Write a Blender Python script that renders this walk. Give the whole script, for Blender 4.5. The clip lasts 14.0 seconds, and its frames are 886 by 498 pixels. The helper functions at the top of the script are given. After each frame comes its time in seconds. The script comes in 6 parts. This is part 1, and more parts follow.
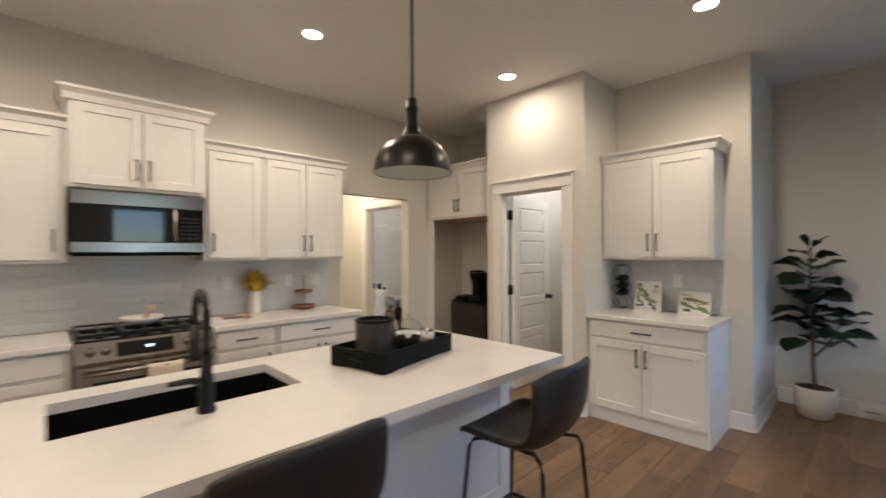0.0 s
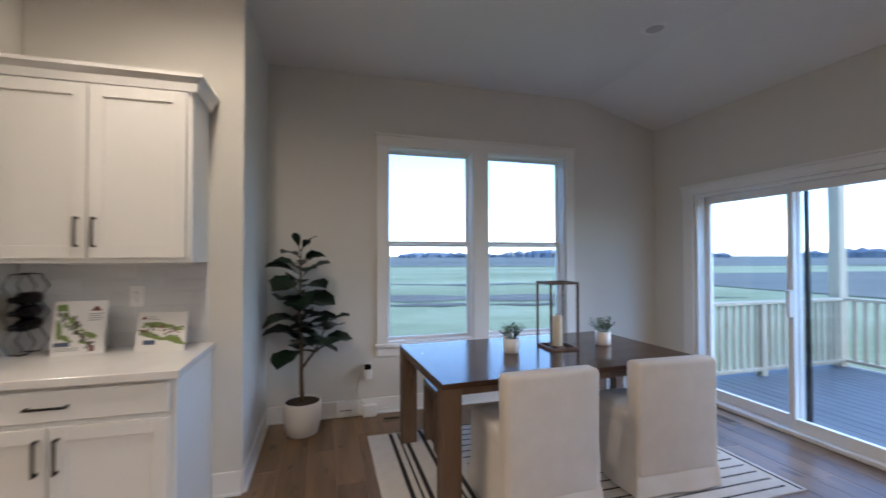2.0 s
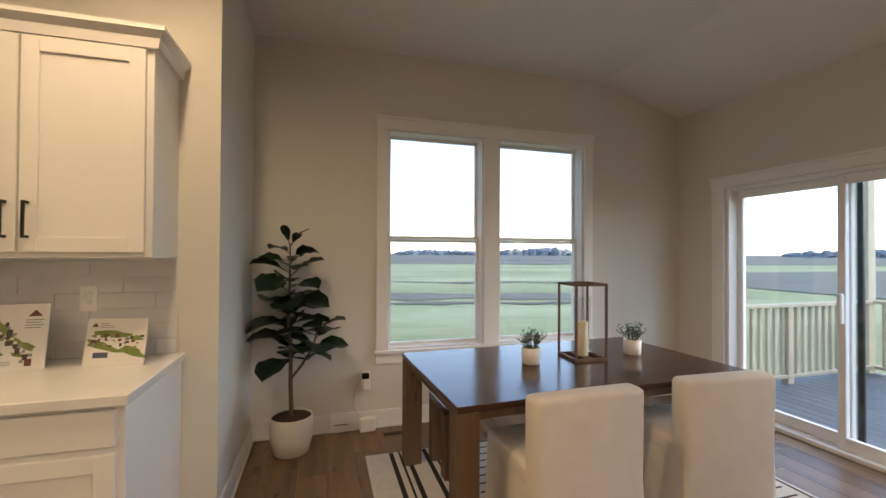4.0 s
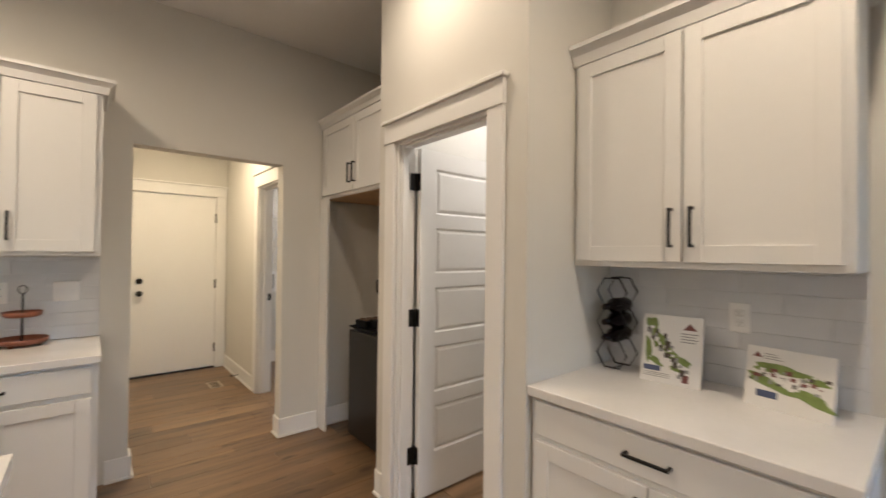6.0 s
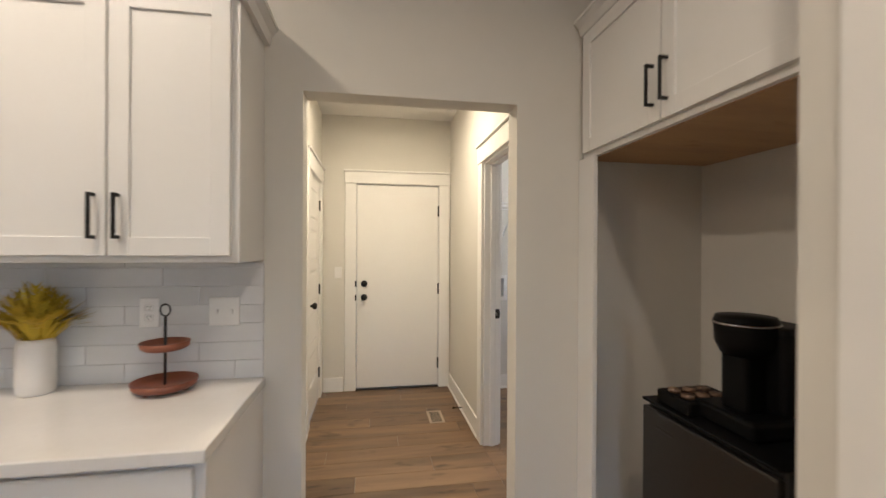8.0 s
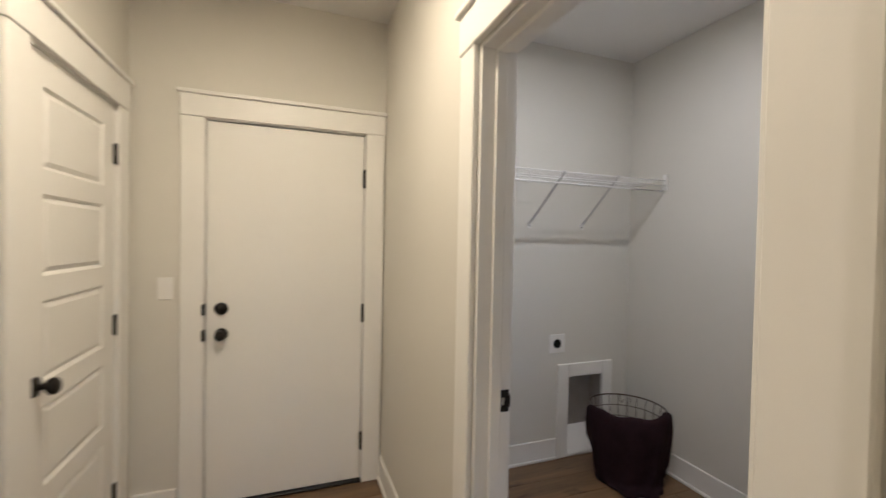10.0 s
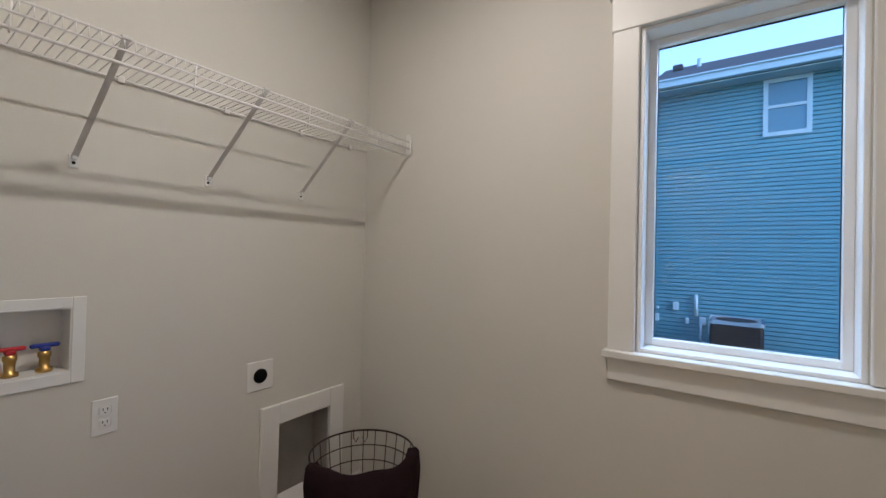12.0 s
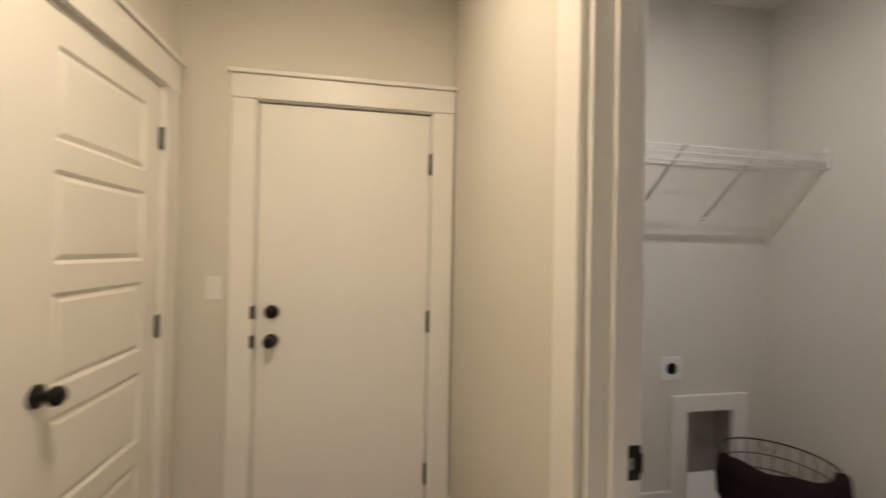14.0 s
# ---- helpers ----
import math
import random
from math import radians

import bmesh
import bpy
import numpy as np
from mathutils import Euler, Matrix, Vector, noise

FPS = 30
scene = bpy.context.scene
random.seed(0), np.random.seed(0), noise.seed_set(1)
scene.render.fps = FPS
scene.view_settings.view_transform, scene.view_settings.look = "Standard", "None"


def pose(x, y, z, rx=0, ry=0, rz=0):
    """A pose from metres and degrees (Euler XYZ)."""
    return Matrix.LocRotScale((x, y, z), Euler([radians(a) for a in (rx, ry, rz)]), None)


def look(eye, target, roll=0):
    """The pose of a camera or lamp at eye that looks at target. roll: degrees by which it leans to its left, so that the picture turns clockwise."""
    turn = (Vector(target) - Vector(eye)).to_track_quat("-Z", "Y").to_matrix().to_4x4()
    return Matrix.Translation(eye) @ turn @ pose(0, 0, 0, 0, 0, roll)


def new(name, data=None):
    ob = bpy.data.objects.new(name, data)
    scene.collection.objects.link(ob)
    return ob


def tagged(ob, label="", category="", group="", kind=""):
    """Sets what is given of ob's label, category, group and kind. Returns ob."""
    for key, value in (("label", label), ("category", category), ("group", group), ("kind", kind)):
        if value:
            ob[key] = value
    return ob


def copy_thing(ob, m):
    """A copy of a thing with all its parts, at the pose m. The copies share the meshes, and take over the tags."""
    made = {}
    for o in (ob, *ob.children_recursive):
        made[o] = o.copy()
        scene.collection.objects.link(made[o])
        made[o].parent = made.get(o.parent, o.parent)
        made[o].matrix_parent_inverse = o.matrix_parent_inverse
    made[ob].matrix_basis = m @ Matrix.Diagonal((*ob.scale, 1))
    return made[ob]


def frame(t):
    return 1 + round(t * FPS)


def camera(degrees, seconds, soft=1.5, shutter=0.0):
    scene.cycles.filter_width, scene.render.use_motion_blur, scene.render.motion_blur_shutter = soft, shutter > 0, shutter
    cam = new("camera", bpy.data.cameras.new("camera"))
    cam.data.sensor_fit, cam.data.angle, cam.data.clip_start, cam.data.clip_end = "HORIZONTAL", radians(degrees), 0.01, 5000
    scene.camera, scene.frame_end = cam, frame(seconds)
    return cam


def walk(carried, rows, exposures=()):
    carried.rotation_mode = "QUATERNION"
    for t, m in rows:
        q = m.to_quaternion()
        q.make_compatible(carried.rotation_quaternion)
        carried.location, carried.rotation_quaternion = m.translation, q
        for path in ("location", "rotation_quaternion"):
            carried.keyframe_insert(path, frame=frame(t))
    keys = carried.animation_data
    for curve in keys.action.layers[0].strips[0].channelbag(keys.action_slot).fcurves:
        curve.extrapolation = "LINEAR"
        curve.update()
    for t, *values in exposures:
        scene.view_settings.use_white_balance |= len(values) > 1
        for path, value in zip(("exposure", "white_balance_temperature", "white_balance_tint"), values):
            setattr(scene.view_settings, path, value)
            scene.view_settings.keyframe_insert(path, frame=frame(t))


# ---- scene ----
cam = camera(93.7, 14.0, shutter=0.35)
PATH = [
    (0, (0.644, 0.705, 1.457), (2.031, 2.146, 1.473), -0.3),
    (0.5, (1.058, 0.759, 1.419), (2.766, 1.799, 1.447), 0.1),
    (1, (1.454, 0.797, 1.425), (3.4, 1.256, 1.451), -0.0),
    (1.5, (1.753, 0.875, 1.417), (3.751, 0.792, 1.444), -0.0),
    (2, (2.002, 0.913, 1.415), (3.925, 0.365, 1.449), -0.1),
    (2.2, (2.086, 0.884, 1.419), (3.964, 0.198, 1.443), -0.2),
    (4.3, (2.4, 0.892, 1.41), (4.339, 0.403, 1.429), 0.6),
    (4.5, (2.384, 0.921, 1.429), (4.376, 0.742, 1.443), 0.5),
    (5, (2.458, 1.051, 1.422), (4.371, 1.634, 1.449), 0.3),
    (5.5, (2.615, 1.268, 1.429), (4.261, 2.404, 1.463), 0.8),
    (6, (2.777, 1.427, 1.429), (4.062, 2.959, 1.453), 0.6),
    (6.5, (2.97, 1.603, 1.444), (3.89, 3.379, 1.464), 0.6),
    (7, (3.083, 1.943, 1.415), (3.696, 3.846, 1.429), 0.4),
    (7.5, (3.152, 2.393, 1.448), (3.553, 4.352, 1.457), 0.3),
    (7.7, (3.191, 2.586, 1.448), (3.526, 4.558, 1.45), 0.3),
    (9.8, (3.481, 4.557, 1.481), (4.021, 6.483, 1.438), 0.9),
    (10, (3.509, 4.676, 1.475), (4.202, 6.551, 1.437), 1.1),
    (10.5, (3.613, 4.951, 1.448), (4.726, 6.613, 1.436), 1.4),
    (11, (3.857, 5.193, 1.403), (5.262, 6.616, 1.407), 1.6),
    (11.5, (4.082, 5.321, 1.369), (5.649, 6.565, 1.384), 1.5),
    (12, (4.2, 5.382, 1.335), (5.839, 6.528, 1.359), 1.4),
    (12.5, (4.193, 5.38, 1.347), (5.828, 6.532, 1.372), 1.4),
    (13, (4.023, 5.314, 1.389), (5.557, 6.597, 1.41), 1.5),
    (13.5, (3.756, 5.183, 1.415), (4.845, 6.86, 1.428), 1.5),
    (14, (3.619, 5.076, 1.39), (3.974, 7.044, 1.405), 1.1),
]
EXPOSURES = [(0.0, 2.08, 5650, 10), (0.5, 2.12, 5350, 10), (1.0, 2.1, 5350, 10), (1.5, 2.05, 5400, 11), (2.0, 2.05, 5450, 11), (2.2, 2.07, 5500, 11), (4.3, 2.1, 7600, 14), (5.0, 2.0, 7600, 16), (5.5, 2.0, 7200, 16), (6.0, 2.12, 5800, 10), (6.5, 2.05, 5550, 10), (7.0, 2.08, 5550, 10),
             (7.7, 2.22, 5450, 10), (9.8, 1.85, 5400, 10), (10.5, 1.85, 5080, 10), (11.0, 1.83, 5120, 10), (11.5, 1.92, 5400, 10), (12.0, 1.83, 5750, 10), (12.5, 1.80, 5850, 10), (13.2, 1.87, 5750, 10), (13.5, 1.85, 5950, 10), (14.0, 1.77, 5850, 10)]
walk(cam, [(t, look(eye, target, roll)) for t, eye, target, roll in PATH], EXPOSURES)

# ---- world, sun, large lights ----
world = bpy.data.worlds.new("overcast_dusk")
scene.world = world
world.use_nodes = True
wn = world.node_tree
sky = wn.nodes.new("ShaderNodeTexSky")
sky.sky_type, sky.sun_disc = "NISHITA", False
sky.sun_elevation, sky.sun_rotation, sky.altitude = radians(58), radians(200), 200
sky.air_density, sky.dust_density, sky.ozone_density = 1.0, 0.3, 4.0
wn.links.new(sky.outputs[0], wn.nodes["Background"].inputs[0])
wn.nodes["Background"].inputs[1].default_value = 0.15
sun_data = bpy.data.lights.new("sun", "SUN")
sun_data.energy, sun_data.angle, sun_data.color = 0.8, radians(30), (1.0, 0.98, 0.96)
sun = new("sun", sun_data)
sun.matrix_world = look((0, 0, 30), (6.0, 16.0, 22.0))
WARM, HALLC, LAUNDRYC, COOL = (1.0, 0.755, 0.505), (1.0, 0.76, 0.47), (1.0, 0.86, 0.72), (1.0, 0.89, 0.78)


def lamp(name, kind, at, watts, colour, size=0.1, cone=130, blend=0.8):
    d = bpy.data.lights.new(name, kind)
    d.energy, d.color = watts, colour
    if kind == "SPOT":
        d.spot_size, d.spot_blend, d.shadow_soft_size = radians(cone), blend, size
    elif kind == "POINT":
        d.shadow_soft_size = size
    else:
        d.shape, d.size, d.spread = "DISK", size, radians(180)
    o = new(name, d)
    o.location = at
    return o


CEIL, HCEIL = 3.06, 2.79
# Only the first three are seen; six more are added to brighten the rooms.
CANS_AND_ADDED = [(2.06, 3.54), (3.69, 3.01), (3.74, 1.45), (0.45, 3.54), (0.6, 1.3), (-1.3, 3.0), (-1.2, 1.0), (0.9, -1.1), (-1.2, -1.1)]
for cx, cy in CANS_AND_ADDED:
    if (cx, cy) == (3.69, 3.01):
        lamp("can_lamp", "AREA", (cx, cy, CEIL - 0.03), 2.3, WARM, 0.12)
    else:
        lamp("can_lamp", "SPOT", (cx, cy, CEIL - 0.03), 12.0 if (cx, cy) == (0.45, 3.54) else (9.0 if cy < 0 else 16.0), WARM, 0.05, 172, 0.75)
lamp("hall_lamp", "AREA", (3.4, 5.9, HCEIL - 0.06), 6.9, HALLC, 0.2)
lamp("laundry_lamp", "AREA", (4.85, 6.0, HCEIL - 0.06), 4.2, LAUNDRYC, 0.06)
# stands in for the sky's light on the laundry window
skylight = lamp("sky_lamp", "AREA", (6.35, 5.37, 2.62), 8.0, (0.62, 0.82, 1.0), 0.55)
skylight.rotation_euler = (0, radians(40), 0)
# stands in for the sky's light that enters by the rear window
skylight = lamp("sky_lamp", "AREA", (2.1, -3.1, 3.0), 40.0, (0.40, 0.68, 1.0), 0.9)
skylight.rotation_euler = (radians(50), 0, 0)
lamp("pantry_lamp", "AREA", (5.0, 2.95, CEIL - 0.1), 4.2, COOL, 0.2)

# ---- materials ----


def mat(name, colour, rough=0.5, metal=0.0, vary=0.06, scale=6.0, bump=0.0, bscale=60.0, spec=0.5, stretch=(1, 1, 1), per_object=0.0, coat=0.0, rvary=0.06):
    m = bpy.data.materials.new(name)
    m.use_nodes = True
    t = m.node_tree
    b = t.nodes["Principled BSDF"]
    b.inputs["Roughness"].default_value, b.inputs["Metallic"].default_value = rough, metal
    b.inputs["Specular IOR Level"].default_value, b.inputs["Coat Weight"].default_value = spec, coat
    co = t.nodes.new("ShaderNodeTexCoord")
    mp = t.nodes.new("ShaderNodeMapping")
    mp.inputs["Scale"].default_value = stretch
    t.links.new(co.outputs["Object"], mp.inputs[0])
    n = t.nodes.new("ShaderNodeTexNoise")
    n.inputs["Scale"].default_value, n.inputs["Detail"].default_value = scale, 5
    t.links.new(mp.outputs[0], n.inputs["Vector"])
    n2 = t.nodes.new("ShaderNodeTexNoise")
    n2.inputs["Scale"].default_value, n2.inputs["Detail"].default_value = scale * 9, 3
    t.links.new(mp.outputs[0], n2.inputs["Vector"])
    add = t.nodes.new("ShaderNodeMath")
    add.operation = "MULTIPLY_ADD"
    t.links.new(n2.outputs["Fac"], add.inputs[0])
    add.inputs[1].default_value = 0.35
    t.links.new(n.outputs["Fac"], add.inputs[2])
    fac = add.outputs[0]
    if per_object:
        oi = t.nodes.new("ShaderNodeObjectInfo")
        geo = t.nodes.new("ShaderNodeNewGeometry")
        a1 = t.nodes.new("ShaderNodeMath")
        t.links.new(oi.outputs["Random"], a1.inputs[0])
        t.links.new(geo.outputs["Random Per Island"], a1.inputs[1])
        fr = t.nodes.new("ShaderNodeMath")
        fr.operation = "FRACT"
        t.links.new(a1.outputs[0], fr.inputs[0])
        a2 = t.nodes.new("ShaderNodeMath")
        a2.operation = "MULTIPLY_ADD"
        t.links.new(fr.outputs[0], a2.inputs[0])
        a2.inputs[1].default_value = per_object
        t.links.new(fac, a2.inputs[2])
        fac = a2.outputs[0]
    mr = t.nodes.new("ShaderNodeMapRange")
    mr.inputs["From Min"].default_value, mr.inputs["From Max"].default_value = 0.35, 1.0 + per_object
    mr.inputs["To Min"].default_value, mr.inputs["To Max"].default_value = 1 - vary, 1 + vary
    t.links.new(fac, mr.inputs["Value"])
    mx = t.nodes.new("ShaderNodeVectorMath")
    mx.operation = "SCALE"
    mx.inputs[0].default_value = colour
    t.links.new(mr.outputs[0], mx.inputs["Scale"])
    t.links.new(mx.outputs[0], b.inputs["Base Color"])
    rr = t.nodes.new("ShaderNodeMapRange")
    rr.inputs["To Min"].default_value, rr.inputs["To Max"].default_value = max(0.02, rough - rvary), min(1, rough + rvary)
    t.links.new(n.outputs["Fac"], rr.inputs["Value"])
    t.links.new(rr.outputs[0], b.inputs["Roughness"])
    if bump:
        nb = t.nodes.new("ShaderNodeTexNoise")
        nb.inputs["Scale"].default_value, nb.inputs["Detail"].default_value = bscale, 3
        t.links.new(mp.outputs[0], nb.inputs["Vector"])
        bp = t.nodes.new("ShaderNodeBump")
        bp.inputs["Strength"].default_value, bp.inputs["Distance"].default_value = bump, 0.004
        t.links.new(nb.outputs["Fac"], bp.inputs["Height"])
        t.links.new(bp.outputs[0], b.inputs["Normal"])
    return m


def wood(name, dark, light, rough=0.45, along="x", per_object=0.5, ring=3.0, bump=0.15):
    """Grain that runs along one axis, with knots and a tone of its own for each piece."""
    m = bpy.data.materials.new(name)
    m.use_nodes = True
    t = m.node_tree
    b = t.nodes["Principled BSDF"]
    co = t.nodes.new("ShaderNodeTexCoord")
    oi = t.nodes.new("ShaderNodeObjectInfo")
    geo = t.nodes.new("ShaderNodeNewGeometry")
    a1 = t.nodes.new("ShaderNodeMath")
    t.links.new(oi.outputs["Random"], a1.inputs[0])
    t.links.new(geo.outputs["Random Per Island"], a1.inputs[1])
    fr = t.nodes.new("ShaderNodeMath")
    fr.operation = "FRACT"
    t.links.new(a1.outputs[0], fr.inputs[0])
    sh = t.nodes.new("ShaderNodeVectorMath")
    sh.operation = "SCALE"
    sh.inputs[0].default_value = (17.0, 9.0, 5.0)
    t.links.new(fr.outputs[0], sh.inputs["Scale"])
    ad = t.nodes.new("ShaderNodeVectorMath")
    t.links.new(co.outputs["Object"], ad.inputs[0])
    t.links.new(sh.outputs[0], ad.inputs[1])
    mp = t.nodes.new("ShaderNodeMapping")
    mp.inputs["Scale"].default_value = {"x": (0.9, 9, 9), "y": (9, 0.9, 9), "z": (9, 9, 0.9)}[along]
    t.links.new(ad.outputs[0], mp.inputs[0])
    big = t.nodes.new("ShaderNodeTexNoise")
    big.inputs["Scale"].default_value, big.inputs["Detail"].default_value, big.inputs["Distortion"].default_value = 1.0 * ring / 3, 6, 0.6
    fine = t.nodes.new("ShaderNodeTexNoise")
    fine.inputs["Scale"].default_value, fine.inputs["Detail"].default_value = 9.0, 4
    knot = t.nodes.new("ShaderNodeTexNoise")
    knot.inputs["Scale"].default_value, knot.inputs["Detail"].default_value = 1.0, 2
    mk = t.nodes.new("ShaderNodeMapping")
    mk.inputs["Scale"].default_value = {"x": (4.5, 13, 13), "y": (13, 4.5, 13), "z": (13, 13, 4.5)}[along]
    t.links.new(ad.outputs[0], mk.inputs[0])
    for n in (big, fine):
        t.links.new(mp.outputs[0], n.inputs["Vector"])
    t.links.new(mk.outputs[0], knot.inputs["Vector"])
    s1 = t.nodes.new("ShaderNodeMath")
    s1.operation = "MULTIPLY_ADD"
    t.links.new(fine.outputs["Fac"], s1.inputs[0])
    s1.inputs[1].default_value = 0.30
    t.links.new(big.outputs["Fac"], s1.inputs[2])
    s2 = t.nodes.new("ShaderNodeMath")
    s2.operation = "MULTIPLY_ADD"
    t.links.new(fr.outputs[0], s2.inputs[0])
    s2.inputs[1].default_value = per_object * 0.45
    t.links.new(s1.outputs[0], s2.inputs[2])
    kr = t.nodes.new("ShaderNodeMapRange")
    kr.inputs["From Min"].default_value, kr.inputs["From Max"].default_value = 0.62, 0.74
    kr.inputs["To Min"].default_value, kr.inputs["To Max"].default_value = 0.0, -0.36
    t.links.new(knot.outputs["Fac"], kr.inputs["Value"])
    s3 = t.nodes.new("ShaderNodeMath")
    t.links.new(s2.outputs[0], s3.inputs[0])
    t.links.new(kr.outputs[0], s3.inputs[1])
    mr = t.nodes.new("ShaderNodeMapRange")
    mr.inputs["From Min"].default_value, mr.inputs["From Max"].default_value = 0.42, 0.95 + per_object * 0.2
    t.links.new(s3.outputs[0], mr.inputs["Value"])
    mix = t.nodes.new("ShaderNodeMix")
    mix.data_type = "RGBA"
    mix.inputs["A"].default_value, mix.inputs["B"].default_value = (*dark, 1), (*light, 1)
    t.links.new(mr.outputs[0], mix.inputs["Factor"])
    t.links.new(mix.outputs["Result"], b.inputs["Base Color"])
    rr = t.nodes.new("ShaderNodeMapRange")
    rr.inputs["To Min"].default_value, rr.inputs["To Max"].default_value = rough - 0.08, rough + 0.12
    t.links.new(s1.outputs[0], rr.inputs["Value"])
    t.links.new(rr.outputs[0], b.inputs["Roughness"])
    bp = t.nodes.new("ShaderNodeBump")
    bp.inputs["Strength"].default_value, bp.inputs["Distance"].default_value = bump, 0.002
    t.links.new(s1.outputs[0], bp.inputs["Height"])
    t.links.new(bp.outputs[0], b.inputs["Normal"])
    return m


def glow(name, colour, strength):
    m = bpy.data.materials.new(name)
    m.use_nodes = True
    b = m.node_tree.nodes["Principled BSDF"]
    b.inputs["Base Color"].default_value = (*colour, 1)
    b.inputs["Emission Color"].default_value = (*colour, 1)
    b.inputs["Emission Strength"].default_value = strength
    return m


def clear(name, tint=(1, 1, 1), gloss=0.02, sheen=0.03):
    m = bpy.data.materials.new(name)
    m.use_nodes = True
    t = m.node_tree
    t.nodes.remove(t.nodes["Principled BSDF"])
    tr, gl, fr, mx = (t.nodes.new(n) for n in ("ShaderNodeBsdfTransparent", "ShaderNodeBsdfGlossy", "ShaderNodeLayerWeight", "ShaderNodeMixShader"))
    tr.inputs[0].default_value = (*tint, 1)
    gl.inputs["Roughness"].default_value = gloss
    fr.inputs["Blend"].default_value = 0.5
    pw, sc = t.nodes.new("ShaderNodeMath"), t.nodes.new("ShaderNodeMath")
    pw.operation, sc.operation = "POWER", "MULTIPLY_ADD"
    pw.inputs[1].default_value, sc.inputs[1].default_value, sc.inputs[2].default_value = 5.0, 0.85, sheen
    t.links.new(fr.outputs["Facing"], pw.inputs[0])
    t.links.new(pw.outputs[0], sc.inputs[0])
    t.links.new(sc.outputs[0], mx.inputs[0])
    t.links.new(tr.outputs[0], mx.inputs[1])
    t.links.new(gl.outputs[0], mx.inputs[2])
    t.links.new(mx.outputs[0], t.nodes["Material Output"].inputs[0])
    return m


WALL = mat("greige_wall_paint", (0.66, 0.638, 0.585), 0.75, vary=0.02, scale=2.0, bump=0.10, bscale=240, spec=0.25)
CEILM = mat("ceiling_paint", (0.76, 0.745, 0.72), 0.9, vary=0.02, scale=2.0, bump=0.35, bscale=150, spec=0.15)
TRIM = mat("white_trim_paint", (0.80, 0.785, 0.755), 0.38, vary=0.02, scale=3.0, bump=0.03, bscale=120, spec=0.4)
CAB = mat("white_cabinet_paint", (0.745, 0.735, 0.71), 0.38, vary=0.02, scale=3.0, bump=0.04, bscale=100, spec=0.4)
VINYL = mat("white_vinyl", (0.88, 0.885, 0.89), 0.32, vary=0.02, scale=6)
QUARTZ = mat("white_quartz", (0.73, 0.715, 0.69), 0.14, vary=0.05, scale=5.0, spec=0.5)
TILE = mat("glossy_white_tile", (0.64, 0.645, 0.65), 0.10, vary=0.085, scale=4.0, bump=0.06, bscale=12, per_object=0.35)
TILEGROUT = mat("pale_grout", (0.74, 0.74, 0.73), 0.9, vary=0.06, scale=30)
GROUT = mat("grey_grout", (0.42, 0.41, 0.40), 0.9, vary=0.08, scale=30)
BLACK = mat("matte_black_metal", (0.007, 0.0065, 0.0065), 0.36, 0.3, vary=0.1, scale=20)
BLACKP = mat("black_plastic", (0.004, 0.004, 0.0043), 0.5, spec=0.12, vary=0.1, scale=20)
BRONZE = mat("oil_rubbed_bronze", (0.008, 0.007, 0.0065), 0.36, 0.1, spec=0.3, vary=0.12, scale=25)
STEEL = mat("brushed_stainless_steel", (0.40, 0.385, 0.365), 0.22, 1.0, vary=0.06, scale=2, stretch=(1, 1, 40), bump=0.02, bscale=30)
DARKSTEEL = mat("dark_stainless_steel", (0.06, 0.057, 0.055), 0.32, 0.9, vary=0.06, scale=4, stretch=(8, 0.3, 30))
BLACKGLASS = mat("black_glass", (0.008, 0.008, 0.009), 0.04, vary=0.05, scale=3, spec=0.5, rvary=0.02)
GLASS = clear("window_glass")
LAMPGLASS = clear("clear_glass", (0.95, 0.96, 0.96), sheen=0.10)
FLOORW = wood("oak_plank_floor", (0.060, 0.034, 0.017), (0.262, 0.162, 0.084), 0.30, "x", 0.5)
TABLEW = wood("dark_walnut_table", (0.032, 0.017, 0.011), (0.088, 0.046, 0.027), 0.14, "y", 0.15)
TRAYW = wood("reddish_wood", (0.12, 0.035, 0.018), (0.26, 0.09, 0.045), 0.4, "x", 0.2)
CABUNDER = wood("raw_maple_ply", (0.40, 0.24, 0.12), (0.56, 0.36, 0.19), 0.5, "y", 0.1)
LINEN = mat("cream_linen", (0.66, 0.61, 0.55), 0.9, vary=0.06, scale=8, bump=0.25, bscale=420, spec=0.1)
LEATHER = mat("dark_brown_leatherette", (0.016, 0.0125, 0.0115), 0.44, vary=0.25, scale=7, bump=0.12, bscale=180)
CERAMIC = mat("white_ceramic", (0.72, 0.70, 0.67), 0.4, vary=0.05, scale=6, bump=0.05, bscale=40)
PLASTICW = mat("white_plastic", (0.78, 0.77, 0.75), 0.35, vary=0.02, scale=10)
WIREW = mat("white_vinyl_wire", (0.80, 0.79, 0.78), 0.4, vary=0.03, scale=20)
SOIL = mat("potting_soil", (0.05, 0.032, 0.02), 0.95, vary=0.5, scale=40, bump=0.9, bscale=60)
LEAF = mat("fiddle_leaf", (0.007, 0.019, 0.009), 0.36, vary=0.35, scale=9, bump=0.2, bscale=30, per_object=0.5)
LEAFS = mat("succulent_leaf", (0.10, 0.17, 0.085), 0.55, vary=0.35, scale=20, per_object=0.5)
BARK = mat("plant_bark", (0.16, 0.11, 0.07), 0.85, vary=0.3, scale=20, bump=0.6, bscale=50)
YELLOW = mat("mustard_dried_grass", (0.60, 0.44, 0.03), 0.8, vary=0.35, scale=15, per_object=0.6)
